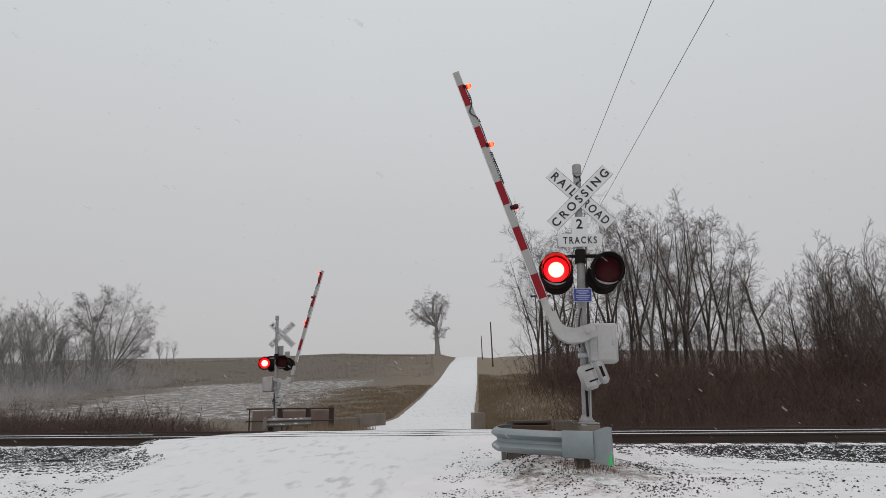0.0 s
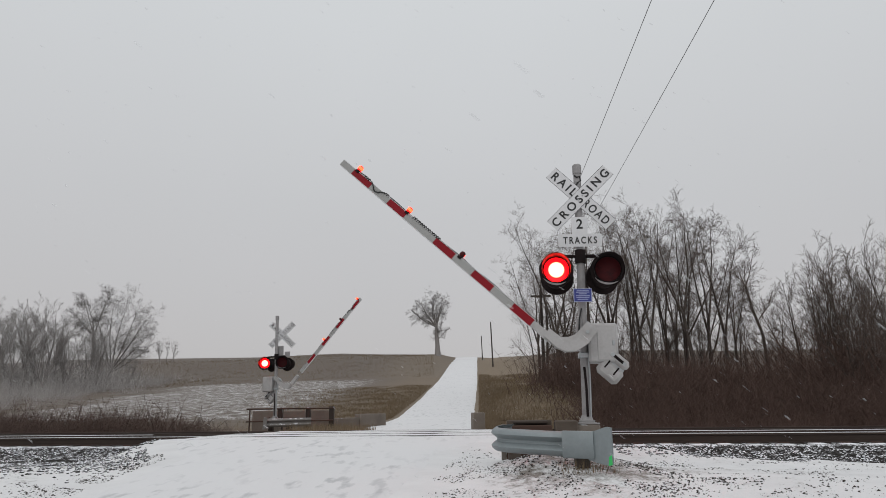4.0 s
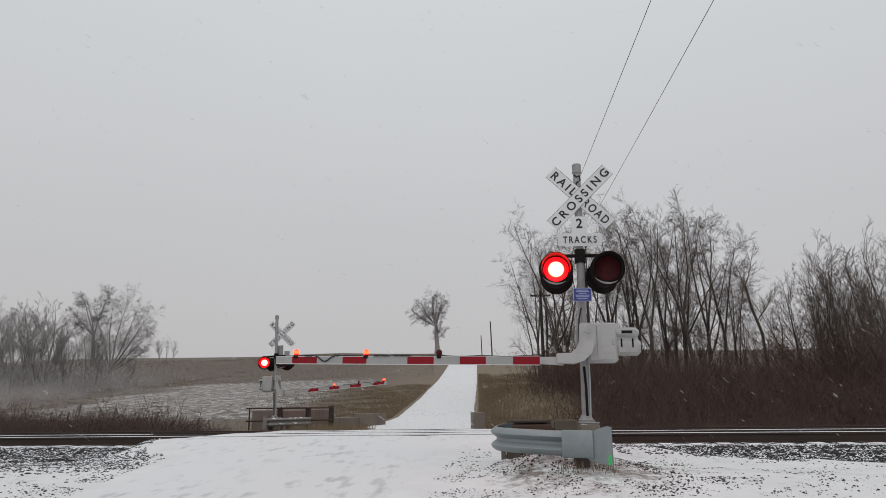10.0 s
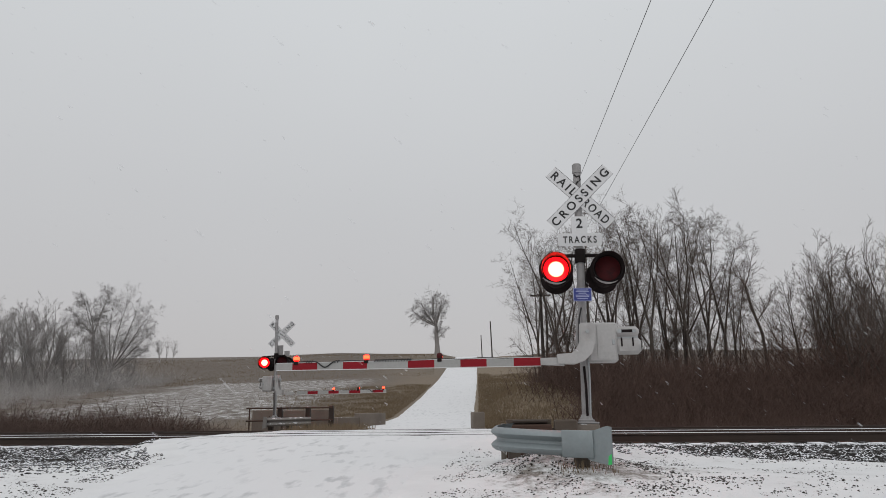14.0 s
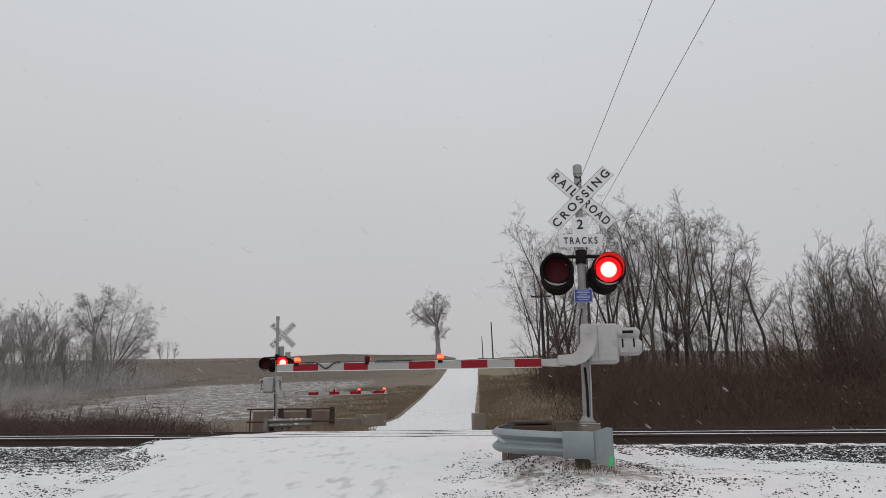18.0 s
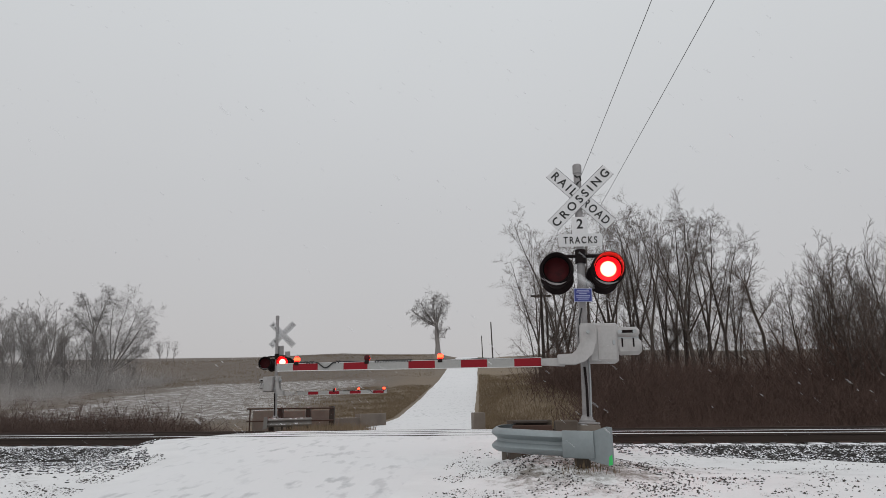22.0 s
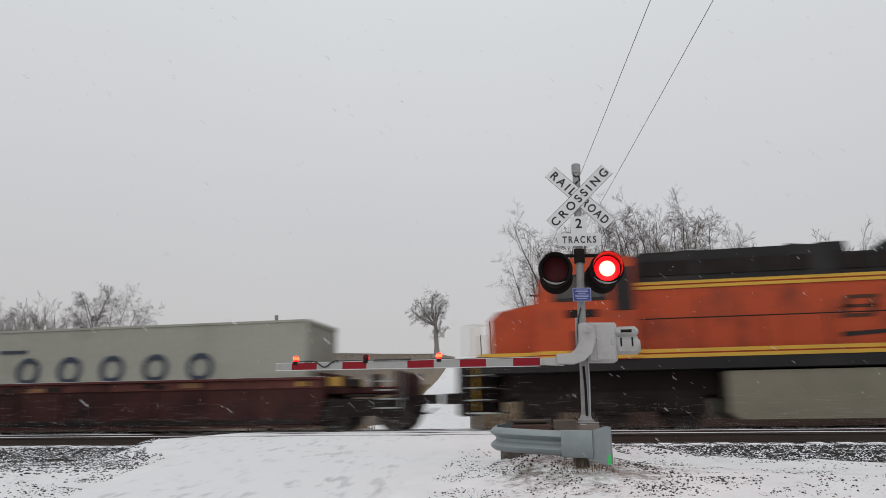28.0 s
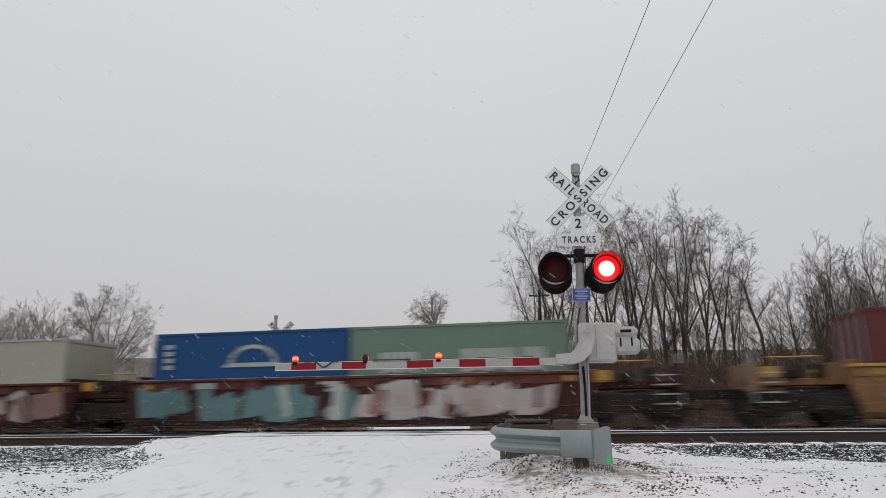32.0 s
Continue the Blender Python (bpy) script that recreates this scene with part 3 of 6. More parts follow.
def build_gate_arm(sig, pivot, side, length, drop, lamps, widths):
    """The moving arm, in the pivot's space: bracket, striped tube, lamps, cable and counterweights. side: the way it points along x."""
    arm = part("gate_arm", Mesh().tube([(0, -0.07, 0), (0, 0.13, 0)], 0.075, 20), GALV, sig, "red and white striped barrier arm with lamps", at=pose(*pivot))
    s = side
    br = Mesh()
    outer = [(-0.10, 0.13), (0.10, 0.13), (0.115, -0.15), (0.17, -0.25), (0.25, -0.32), (0.46, -0.33), (0.46, -0.47), (0.20, -0.48), (0.05, -0.43), (-0.06, -0.32), (-0.12, -0.12)]
    kz, s = drop / 0.43, side * (1.0 if side < 0 else 0.55)
    br.prism([(s * x, z * kz) for x, z in outer], -0.115, -0.085)
    br.prism([(s * x, z * kz) for x, z in outer], 0.075, 0.105)
    s = side
    part("arm_bracket", br, ALUM, arm, "light grey curved bracket of the barrier arm")
    part("pivot_bolt", Mesh().tube([(0, -0.135, 0), (0, -0.105, 0)], 0.03, 6), GALV, arm)
    sh = Mesh().prism([(s * 0.36, -drop + 0.055), (s * 0.712, -drop + 0.05), (s * 0.712, -drop - 0.05), (s * 0.36, -drop - 0.07)], -0.05, 0.05)
    sh.tube([(s * 0.65, -0.062, -drop + 0.02), (s * 0.65, 0.062, -drop + 0.02)], 0.012, 6).tube([(s * 0.65, -0.062, -drop - 0.025), (s * 0.65, 0.062, -drop - 0.025)], 0.012, 6)
    part("arm_shoe", sh, ALUM, arm, "silver adapter at the root of the arm")
    # stripes from the tip inwards, about 41 cm each
    k, cuts = 0, [length]
    for wd in widths:
        cuts.append(cuts[-1] - wd)
    for a, b in zip(cuts[:-1], cuts[1:]):
        hh = lambda q: 0.052 + 0.012 * (1 - q / length)
        poly = [(s * b, -drop + hh(b)), (s * a, -drop + hh(a)), (s * a, -drop - hh(a)), (s * b, -drop - hh(b))]
        part("stripe", Mesh().prism(poly, -0.028, 0.028), STRIPE_W if k % 2 == 0 else STRIPE_R, arm, "white section of the arm" if k % 2 == 0 else "red reflective section of the arm")
        k += 1
    for top in (1, -1):
        lo_e, hi_e = cuts[-1], length
        z0, z1 = -drop + top * (0.052 + 0.012 * (1 - lo_e / length)), -drop + top * 0.052
        edge = [(s * lo_e, z0), (s * hi_e, z1), (s * hi_e, z1 + top * 0.007), (s * lo_e, z0 + top * 0.007)]
        part("edge_strip", Mesh().prism(edge, -0.03, 0.03), SIGNWHITE, arm, "thin pale edge along the arm")
    for q, phase in lamps:
        arm_lamp(arm, s * q, -drop + 0.068, phase, s)
    # the cable runs from lamp to lamp, coiled in places, with one hanging loop
    pts, q = [], 0.8
    l0, l1, l2 = (lamps[k][0] for k in range(3))
    while q < l0 - 0.03:
        z, y = 0.066, -0.02
        f = (q - l1) / (l0 - l1) if q > l1 else -(q - l1) / (l2 - l1)
        if f > 0.04 and (0.36 < f < 0.44 or 0.76 < f < 0.88) or -0.62 < f < -0.12:
            z += 0.018 * math.sin(q * 150)
            y += 0.016 * math.cos(q * 150)
        elif 0.44 <= f <= 0.72:
            z -= 0.085 * math.sin(math.pi * (f - 0.44) / 0.28) ** 2
            y = -0.04
        else:
            z += 0.006 * math.sin(q * 9)
        pts.append((s * q, y, -drop + z))
        q += 0.0075
    part("lamp_cable", Mesh().tube(pts, 0.0105, 5), CABLE, arm, "black cable along the arm")
    # counterweights on the other side of the pivot
    cw = Mesh()
    cw.prism([(-s * x, z) for x, z in ((0.0, 0.06), (0.45, 0.0), (0.78, -0.06), (0.78, -0.14), (0.40, -0.10), (0.0, -0.06))], 0.14, 0.165)
    part("counterweight_arm", cw, GALV, arm, "grey counterweight arm")
    e0, e1 = (0.42, 0.80) if s < 0 else (0.52, 0.98)
    lo, hi = min(-s * e0, -s * e1), max(-s * e0, -s * e1)
    weight = part("counterweight", Mesh().box(lo, hi, 0.09, 0.22, -0.07, 0.085, 0.05), ALUM, arm, "grey cast counterweight with a slot")
    part("slot", Mesh().box(lo + 0.10, hi - 0.10, 0.082, 0.0915, -0.01, 0.035, 0.004), LAMPBLACK, weight, "dark slot between bolts")
    weight = part("counterweight", Mesh().box(lo + 0.015, hi + 0.02, 0.10, 0.22, -0.34, -0.078, 0.055), ALUM, arm, "grey counterweight plate with two grooves")
    for q in (0.28, 0.72):
        at_x = lo + (hi - lo) * q
        part("groove", Mesh().box(at_x - 0.012, at_x + 0.012, 0.094, 0.102, -0.22, -0.085, 0.003), LAMPBLACK, weight)
    for q in (0.5, 0.72):
        part("counterweight_bolt", Mesh().tube([(-s * q, 0.08, 0.012), (-s * q, 0.24, 0.012)], 0.032, 8), GALV, arm)
    return arm


def build_signal(name, m, top, cb_z, lamp_z, pivot, side, length, drop, lamps, label, signs, cb_y, widths, ground, lean, yaw):
    sig = thing(name, m, label, "crossing signal", "signals at the crossing")
    part("mast", Mesh().tube([(0, 0, 0.18), (0, 0, top - 0.05), (0, 0, top - 0.01)], [0.064, 0.06, 0.057], 20), MASTGREY, sig, "grey aluminium mast")
    part("mast_cap", Mesh().tube([(0, 0, top - 0.16), (0, 0, top - 0.02), (0, 0, top)], [0.073, 0.073, 0.055], 20), MASTGREY, sig)
    base = Mesh().box(-0.18, 0.18, -0.18, 0.18, ground, 0.27, 0.02)
    part("foundation", base, CONCRETE, sig, "concrete foundation of the mast")
    jb = part("base_casting", Mesh().box(-0.175, 0.175, -0.175, 0.175, 0.272, 0.296, 0.008).tube([(0, 0, 0.298), (0, 0, 0.325), (0, 0, 0.33)], [0.125, 0.125, 0.11], 20).tube([(0, 0, 0.33), (0, 0, 0.36), (0, 0, 0.40)], [0.10, 0.088, 0.072], 20), MASTGREY, sig, "cast base of the mast")
    for sx in (-0.145, 0.145):
        for sy in (-0.145, 0.145):
            part("anchor_bolt", Mesh().tube([(sx, sy, 0.296), (sx, sy, 0.35)], 0.016, 6), RUST, jb)
    part("conduit", Mesh().tube([(0.012, -0.078, 0.38), (0.008, -0.08, 0.8), (-0.012, -0.08, pivot[2] - 0.5)], 0.02, 10), LAMPBLACK, sig, "dark cable conduit on the mast")
    part("conduit", Mesh().tube([(0.06, -0.03, 0.36), (0.068, -0.03, 0.9), (0.06, -0.03, pivot[2] - 0.3)], 0.018, 10), GALV, sig, "grey cable conduit")
    crossbuck(sig, 0.03 if signs else 0.2, cb_z, cb_y, yaw)
    if signs:
        part("junction_plate", Mesh().box(-0.115, -0.03, -0.12, -0.075, 1.42, 1.86, 0.008), MASTGREY, sig, "narrow grey plate on the mast")
        part("cable", Mesh().tube([(-0.075, -0.135, 1.40), (-0.08, -0.135, 1.62), (-0.06, -0.13, 1.86), (-0.02, -0.08, 2.02)], 0.013, 7), CABLE, sig, "black cable beside the mast")
        part("mast_mark", Mesh().tube([(-0.05, -0.046, top - 0.20), (-0.01, -0.064, top - 0.24), (0.035, -0.056, top - 0.22), (0.05, -0.042, top - 0.29), (0.0, -0.065, top - 0.33), (-0.045, -0.05, top - 0.40)], 0.014, 7), CABLE, sig, "dark curled mark near the mast's top")
        plate = part("track_count_sign", Mesh().box(-0.125, 0.125, -0.086, -0.082, 3.22 - 0.02, 3.50, 0.001), SIGNWHITE, sig, "white plate with the number 2")
        lettering("number", "2", 0.10, 0.16, SIGNBLACK, plate, pose(0, -0.0885, 3.385, 90, 0, 0), 0.004)
        plate = part("tracks_sign", Mesh().prism([(-0.345, 3.03), (-0.325, 3.01), (0.325, 3.01), (0.345, 3.03), (0.345, 3.20), (0.325, 3.22), (-0.325, 3.22), (-0.345, 3.20)], -0.088, -0.084), SIGNWHITE, sig, "white plate with the word TRACKS")
        lettering("word", "TRACKS", 0.53, 0.115, SIGNBLACK, plate, pose(0, -0.0905, 3.115, 90, 0, 0), 0.004, 1.35)
        blue = part("blue_notice", Mesh().box(-0.14, 0.14, -0.165, -0.161, 2.11, 2.32, 0.001), SIGNTEXT, sig, "small blue notice with pale lines of writing")
        part("notice_face", Mesh().box(-0.13, 0.13, -0.169, -0.166, 2.12, 2.31), SIGNBLUE, blue)
        for i, (z, wd) in enumerate(((2.285, 0.18), (2.262, 0.2), (2.235, 0.12), (2.205, 0.21), (2.18, 0.2), (2.15, 0.16))):
            part("writing_bar", Mesh().box(-wd / 2, wd / 2, -0.1715, -0.1695, z - 0.006, z + 0.006), SIGNTEXT, blue)
        part("notice_clamp", Mesh().box(-0.05, 0.05, -0.16, -0.05, 2.19, 2.24, 0.005), GALV, sig)
    else:
        part("sign_back", Mesh().box(-0.02, 0.28, 0.07, 0.075, 2.72, 3.12, 0.001), MASTGREY, sig, "grey back of a sign plate")
        part("sign_back", Mesh().box(0.32, 0.56, 0.09, 0.095, 2.66, 2.88, 0.001), MASTGREY, sig, "grey back of a sign plate")
    # crossarm with its lights, two to each side of the crossing
    xa = Mesh().tube([(-0.40, 0, lamp_z + 0.26), (0.40, 0, lamp_z + 0.26)], 0.03, 12).tube([(0, 0, lamp_z + 0.14), (0, 0, lamp_z + 0.36)], 0.085, 16)
    for sx in (-0.40, 0.40):
        xa.tube([(sx, 0, lamp_z + 0.26), (sx, 0, lamp_z + 0.1), (sx, -0.05, lamp_z)], 0.028, 10)
    part("crossarm", xa, LAMPBLACK, sig, "dark crossarm that carries the flashing lights")
    signal_lamp(sig, pose(-0.397, -0.2, lamp_z, 3, 0, yaw), "flashing_light", FLASH, 1)
    signal_lamp(sig, pose(0.397, -0.2, lamp_z, 3, 0, yaw), "flashing_light", FLASH, 0)
    for sx, ph in ((-0.36, 1), (0.36, 0)):
        signal_lamp(sig, pose(sx, 0.26, lamp_z - 0.05, 0, 0, 168 if sx < 0 else 192), "rear_flashing_light", FLASH, ph)
    for z in (cb_z, cb_z - 0.12, cb_z + 0.12):
        part("mast_band", Mesh().tube([(0, 0, z - 0.015), (0, 0, z + 0.015)], 0.07, 20), GALV, sig)
    # the gate's machine case and its arm
    px, py, pz = pivot
    s = side
    case = part("gate_mechanism", Mesh().box(min(0.06 * -s, 0.50 * -s), max(0.06 * -s, 0.50 * -s), -0.19, 0.17, pz - 0.44, pz + 0.16, 0.03), ALUM, sig, "grey gate mechanism case")
    part("case_door", Mesh().box(min(0.19 * -s, 0.46 * -s), max(0.19 * -s, 0.46 * -s), -0.20, -0.191, pz - 0.40, pz + 0.12, 0.006), ALUM, case)
    part("case_latch", Mesh().box(-0.02 - 0.43 * s, 0.02 - 0.43 * s, -0.215, -0.2, pz - 0.18, pz - 0.10, 0.005), GALV, case)
    for q in (-0.36, 0.0):
        part("case_clamp", Mesh().box(-0.09, 0.09, -0.09, 0.09, pz + q, pz + q + 0.08, 0.01), GALV, sig)
    arm = build_gate_arm(sig, (px, py, pz), side, length, drop, lamps, widths)
    ARMS.append((arm, (px, py, pz), side, lean))
    return sig


NEAR_SIG = pose(2.13, 10.6, 0, 0, 1.2, -6)
FAR_SIG = pose(-6.72, 27.5, 0, 0, -1.2, -18)
build_signal("crossing_signal", NEAR_SIG, 4.42, 3.82, 2.61, tuple(NEAR_SIG.inverted() @ Vector((2.158, 10.3, 1.617))), -1, 4.825, 0.428, [(4.51, None), (3.39, 1), (2.245, 0)],
             "grey crossing signal with crossbuck, red lights and striped gate", True, -0.08, (0.26, 0.40, 0.41, 0.38, 0.64, 0.41, 0.40, 0.40, 0.41, 0.41), -0.6, 1.2, -3)
build_signal("crossing_signal", FAR_SIG, 4.35, 3.57, 2.44, tuple(FAR_SIG.inverted() @ Vector((-6.606, 27.3, 1.754))), 1, 4.63, 0.54, [(4.53, None), (3.49, 0), (2.46, 1)],
             "grey crossing signal beyond the tracks, its gate reaching across the road", False, 0.085, (0.1, 0.44, 0.5, 0.46, 0.44, 0.44, 0.46, 0.44, 0.46), -0.9, 1.2, 26)


# ---- the train on the far track ----
SPEED, SWAY0 = 27.0, 28.0
ORIGIN = Vector((0, 18.7, 0)) + 1.22 * N + Vector((0, 0, FAR_Z))
TRAIN = []


def train_thing(name, s, label, category, group="", turn=0):
    ob = thing(name, pose(0, 0, 0), label, category, group)
    TRAIN.append((ob, s, turn))
    return ob


ORANGE = material("loco_orange", (0.44, 0.064, 0.018), 0.5, 0, (0.16, 0.032, 0.016), 9, 1.3, 0.8, 0.08, gloss=0.3)
LOCOBLACK = material("loco_black", (0.016, 0.015, 0.016), 0.6, 0, (0.04, 0.036, 0.033), 9, 0.9, 0.6, 0.1, snow=0.25, gloss=0.25)
LOCOMARK = material("faded_dark_paint", (0.075, 0.028, 0.016), 0.6, 0, (0.14, 0.035, 0.016), 9, 1.2, 0.6, 0.05, gloss=0.25)
LOCOYELLOW = material("loco_yellow", (0.60, 0.34, 0.03), 0.5, 0, (0.4, 0.23, 0.03), 10, 1, 0.5, 0.05)
TANKTAN = material("dusty_tank", (0.22, 0.20, 0.15), 0.75, 0, (0.14, 0.125, 0.09), 7, 0.7, 0.6, 0.15, snow=0.3)
RUNGEAR = material("running_gear", (0.020, 0.016, 0.015), 0.85, 0.1, (0.045, 0.036, 0.031), 10, 1.2, 0.6, 0.3, gloss=0.2)
WELLBROWN = material("well_car_brown", (0.056, 0.023, 0.021), 0.8, 0, (0.018, 0.011, 0.011), 4, 0.9, 0.85, 0.15, gloss=0.12)
WELLRUST = material("rusty_chord", (0.115, 0.045, 0.038), 0.85, 0, (0.03, 0.018, 0.017), 5, 1.6, 0.9, 0.2, gloss=0.12)
WELLTOP = material("snowy_car_edge", (0.10, 0.035, 0.032), 0.8, 0, (0.03, 0.016, 0.015), 4, 1.4, 0.8, 0.15, snow=0.45, gloss=0.12)
WELLTAN = material("well_car_tan", (0.21, 0.10, 0.036), 0.7, 0, (0.10, 0.052, 0.025), 5, 0.9, 0.75, 0.15)
WELLYELLOW = material("well_car_yellow", (0.40, 0.23, 0.04), 0.6, 0, (0.35, 0.2, 0.05), 8, 0.9, 0.5, 0.1)
CGREY = material("container_grey", (0.31, 0.31, 0.265), 0.6, 0, (0.21, 0.20, 0.165), 6, 0.6, 0.6, 0.06)
CTEAL = material("container_teal", (0.062, 0.135, 0.116), 0.6, 0, (0.048, 0.095, 0.083), 6, 0.6, 0.6, 0.06, gloss=0.3)
CGREEN = material("container_green", (0.10, 0.165, 0.128), 0.6, 0, (0.075, 0.115, 0.092), 6, 0.6, 0.6, 0.06)
CBLUE = material("container_blue", (0.008, 0.055, 0.165), 0.6, 0, (0.009, 0.040, 0.11), 6, 0.6, 0.55, 0.06, gloss=0.25)
CRED = material("container_red", (0.22, 0.020, 0.024), 0.6, 0, (0.15, 0.018, 0.02), 6, 0.6, 0.55, 0.06, gloss=0.25)
CDARKRED = material("container_oxide_red", (0.105, 0.024, 0.026), 0.6, 0, (0.085, 0.018, 0.018), 6, 0.6, 0.55, 0.06, gloss=0.25)
MARKDARK = material("dark_lettering", (0.022, 0.03, 0.052), 0.6, 0, None, 12, 2, 0.4, 0.03)
MARKWHITE = material("white_marking", (0.34, 0.37, 0.355), 0.6, 0, (0.17, 0.20, 0.185), 12, 2.6, 0.8, 0.03, gloss=0.3)
GLASS = material("dark_glass", (0.055, 0.055, 0.05), 0.08, 0, None, 12, 2, 0.2, 0.0)
WHEELSTEEL = material("wheel_steel", (0.05, 0.04, 0.035), 0.6, 0.5, (0.03, 0.025, 0.022), 10, 2, 0.5, 0.2)
PINK = material("spray_pink", (0.20, 0.11, 0.105), 0.6, 0, None, 4, 0.9, 0.6, 0.03)
SPRAYTEAL = material("spray_teal", (0.085, 0.165, 0.175), 0.6, 0, None, 4, 0.9, 0.6, 0.03)
SPRAYPALE = material("spray_pale", (0.34, 0.31, 0.295), 0.6, 0, (0.16, 0.11, 0.10), 4, 0.9, 0.6, 0.03)


def wheelset(parent, x, r=0.46, at_z=0.0):
    """Two wheels and their axle, standing on the rails."""
    ws = Mesh().tube([(x, -0.85, r), (x, 0.85, r)], 0.08, 10)
    for s in (-1, 1):
        ws.tube([(x, s * 0.69, r), (x, s * 0.705, r), (x, s * 0.715, r), (x, s * 0.80, r)], [r + 0.025, r + 0.02, r, r], 28)
    return part("wheelset", ws, WHEELSTEEL, parent, "steel wheels on their axle")


def build_truck(parent, x, axles, r, half):
    """A bogie: bolster across, a cast side frame at each side, springs, axle boxes and wheels."""
    xs = [x + a for a in axles]
    truck = part("truck", Mesh().box(x - 0.3, x + 0.3, -1.0, 1.0, r - 0.05, r + 0.3, 0.03), RUNGEAR, parent, "dark bogie under the car")
    for s in (-1, 1):
        y0, y1 = sorted((s * 0.98, s * 1.10))
        part("side_frame", Mesh().prism([(xs[0] - 0.5, r + 0.28), (xs[0] - 0.25, r + 0.42), (xs[-1] + 0.25, r + 0.42), (xs[-1] + 0.5, r + 0.28), (xs[-1] + 0.4, r - 0.12), (xs[-1] + 0.12, r - 0.2), (x + half * 0.5, r - 0.02), (x - half * 0.5, r - 0.02), (xs[0] - 0.12, r - 0.2), (xs[0] - 0.4, r - 0.12)], y0, y1), RUNGEAR, truck, "cast side frame")
        for a in xs:
            part("axle_box", Mesh().box(a - 0.2, a + 0.2, min(s * 1.105, s * 1.22), max(s * 1.105, s * 1.22), r - 0.2, r + 0.22, 0.04), RUNGEAR, truck)
        for a in axles[:-1]:
            q = x + a + (axles[1] - axles[0]) / 2
            for d in (-0.14, 0.0, 0.14):
                part("spring", Mesh().tube([(q + d, s * 1.13, r - 0.1), (q + d, s * 1.13, r + 0.3)], 0.055, 8), RUNGEAR, truck)
    for a in axles:
        wheelset(truck, x + a, r)
    return truck


def build_loco(s, turn, label):
    """A six-axle diesel, nose at -x."""
    lo = train_thing("locomotive", s, label, "locomotive", "locomotives of the train", turn)
    frame_ = Mesh().box(-10.85, 10.7, -1.45, 1.45, 1.45, 1.70, 0.03)
    frame_.prism([(-10.85, 1.46), (-10.85, 0.42), (-10.7, 0.36), (-10.55, 1.46)], -1.4, 1.4).prism([(10.7, 1.46), (10.7, 0.42), (10.55, 0.36), (10.4, 1.46)], -1.4, 1.4)
    part("underframe", frame_, RUNGEAR, lo, "dark underframe and pilots")
    for sx in (-1, 1):
        for sy in (-1, 1):
            x0, x1 = sorted((sx * 9.95, sx * 10.6))
            y0, y1 = sorted((sy * 1.15, sy * 1.48))
            well = part("step_well", Mesh().box(x0, x1, min(sy * 0.95, sy * 1.14), max(sy * 0.95, sy * 1.14), 0.42, 1.45, 0.01), RUNGEAR, lo, "dark recess of the boarding steps")
            for z in (0.45, 0.78, 1.10, 1.42):
                part("step", Mesh().box(x0, x1, y0, y1, z - 0.02, z + 0.015, 0.004), RUNGEAR, well)
                part("step_edge", Mesh().box(x0, x1, min(sy * 1.482, sy * 1.496), max(sy * 1.482, sy * 1.496), z - 0.02, z + 0.02, 0.003), MARKWHITE, well, "white edge of a step")
            part("handrail", Mesh().tube([(sx * 10.6, sy * 1.38, 1.7), (sx * 10.6, sy * 1.38, 2.75), (sx * 10.3, sy * 1.38, 2.8), (sx * 10.3, sy * 1.38, 1.7)], 0.022, 6), MARKWHITE, lo, "pale handrail at the end platform")
        part("coupler", Mesh().box(min(sx * 10.7, sx * 11.5), max(sx * 10.7, sx * 11.5), -0.14, 0.14, 0.70, 1.0, 0.03), RUNGEAR, lo)
    sill = part("side_sill", Mesh().box(-10.3, 10.3, -1.50, -1.46, 1.46, 1.78, 0.01).box(-10.3, 10.3, 1.46, 1.50, 1.46, 1.78, 0.01), LOCOBLACK, lo)
    # nose, cab, hood
    nose = [(-9.95, 1.75), (-9.98, 2.9), (-9.75, 3.12), (-8.55, 3.35), (-8.45, 1.75)]
    part("nose", Mesh().prism(nose, -1.15, 1.15), ORANGE, lo, "orange nose of the cab")
    cab = [(-8.75, 1.75), (-8.75, 3.2), (-8.35, 4.32), (-8.15, 4.45), (-6.3, 4.45), (-6.1, 4.35), (-6.1, 1.75)]
    cb = part("cab", Mesh().prism(cab, -1.55, 1.55), ORANGE, lo, "orange driver's cab with side windows")
    for sy in (-1, 1):
        y0, y1 = sorted((sy * 1.551, sy * 1.562))
        part("window_frame", Mesh().box(-8.22, -6.78, y0, y1, 3.28, 4.0, 0.01), LOCOBLACK, cb, "dark frame of the cab windows")
        for x0, x1 in ((-8.12, -7.52), (-7.44, -6.88)):
            y0, y1 = sorted((sy * 1.563, sy * 1.572))
            part("cab_window", Mesh().box(x0, x1, y0, y1, 3.36, 3.92, 0.004), GLASS, cb, "cab side window with dim interior")
        y0, y1 = sorted((sy * 1.551, sy * 1.57))
        part("cab_door_recess", Mesh().box(-6.66, -6.16, y0, y1, 3.0, 4.15, 0.01), LOCOBLACK, cb, "dark recess behind the cab window")
        part("cab_step_door", Mesh().box(-7.75, -7.2, y0, y1, 1.78, 2.5, 0.01), LOCOBLACK, cb, "dark low door of the cab")
        part("number_board", Mesh().box(-7.9, -7.1, y0, y1, 2.85, 3.05, 0.005), RUNGEAR, cb)
        y0, y1 = sorted((sy * 1.551, sy * 1.566))
        for z in (1.82, 1.95):
            part("yellow_stripe", Mesh().box(-8.7, -7.8, y0, y1, z - 0.045, z + 0.045), LOCOYELLOW, cb, "yellow stripe along the cab")
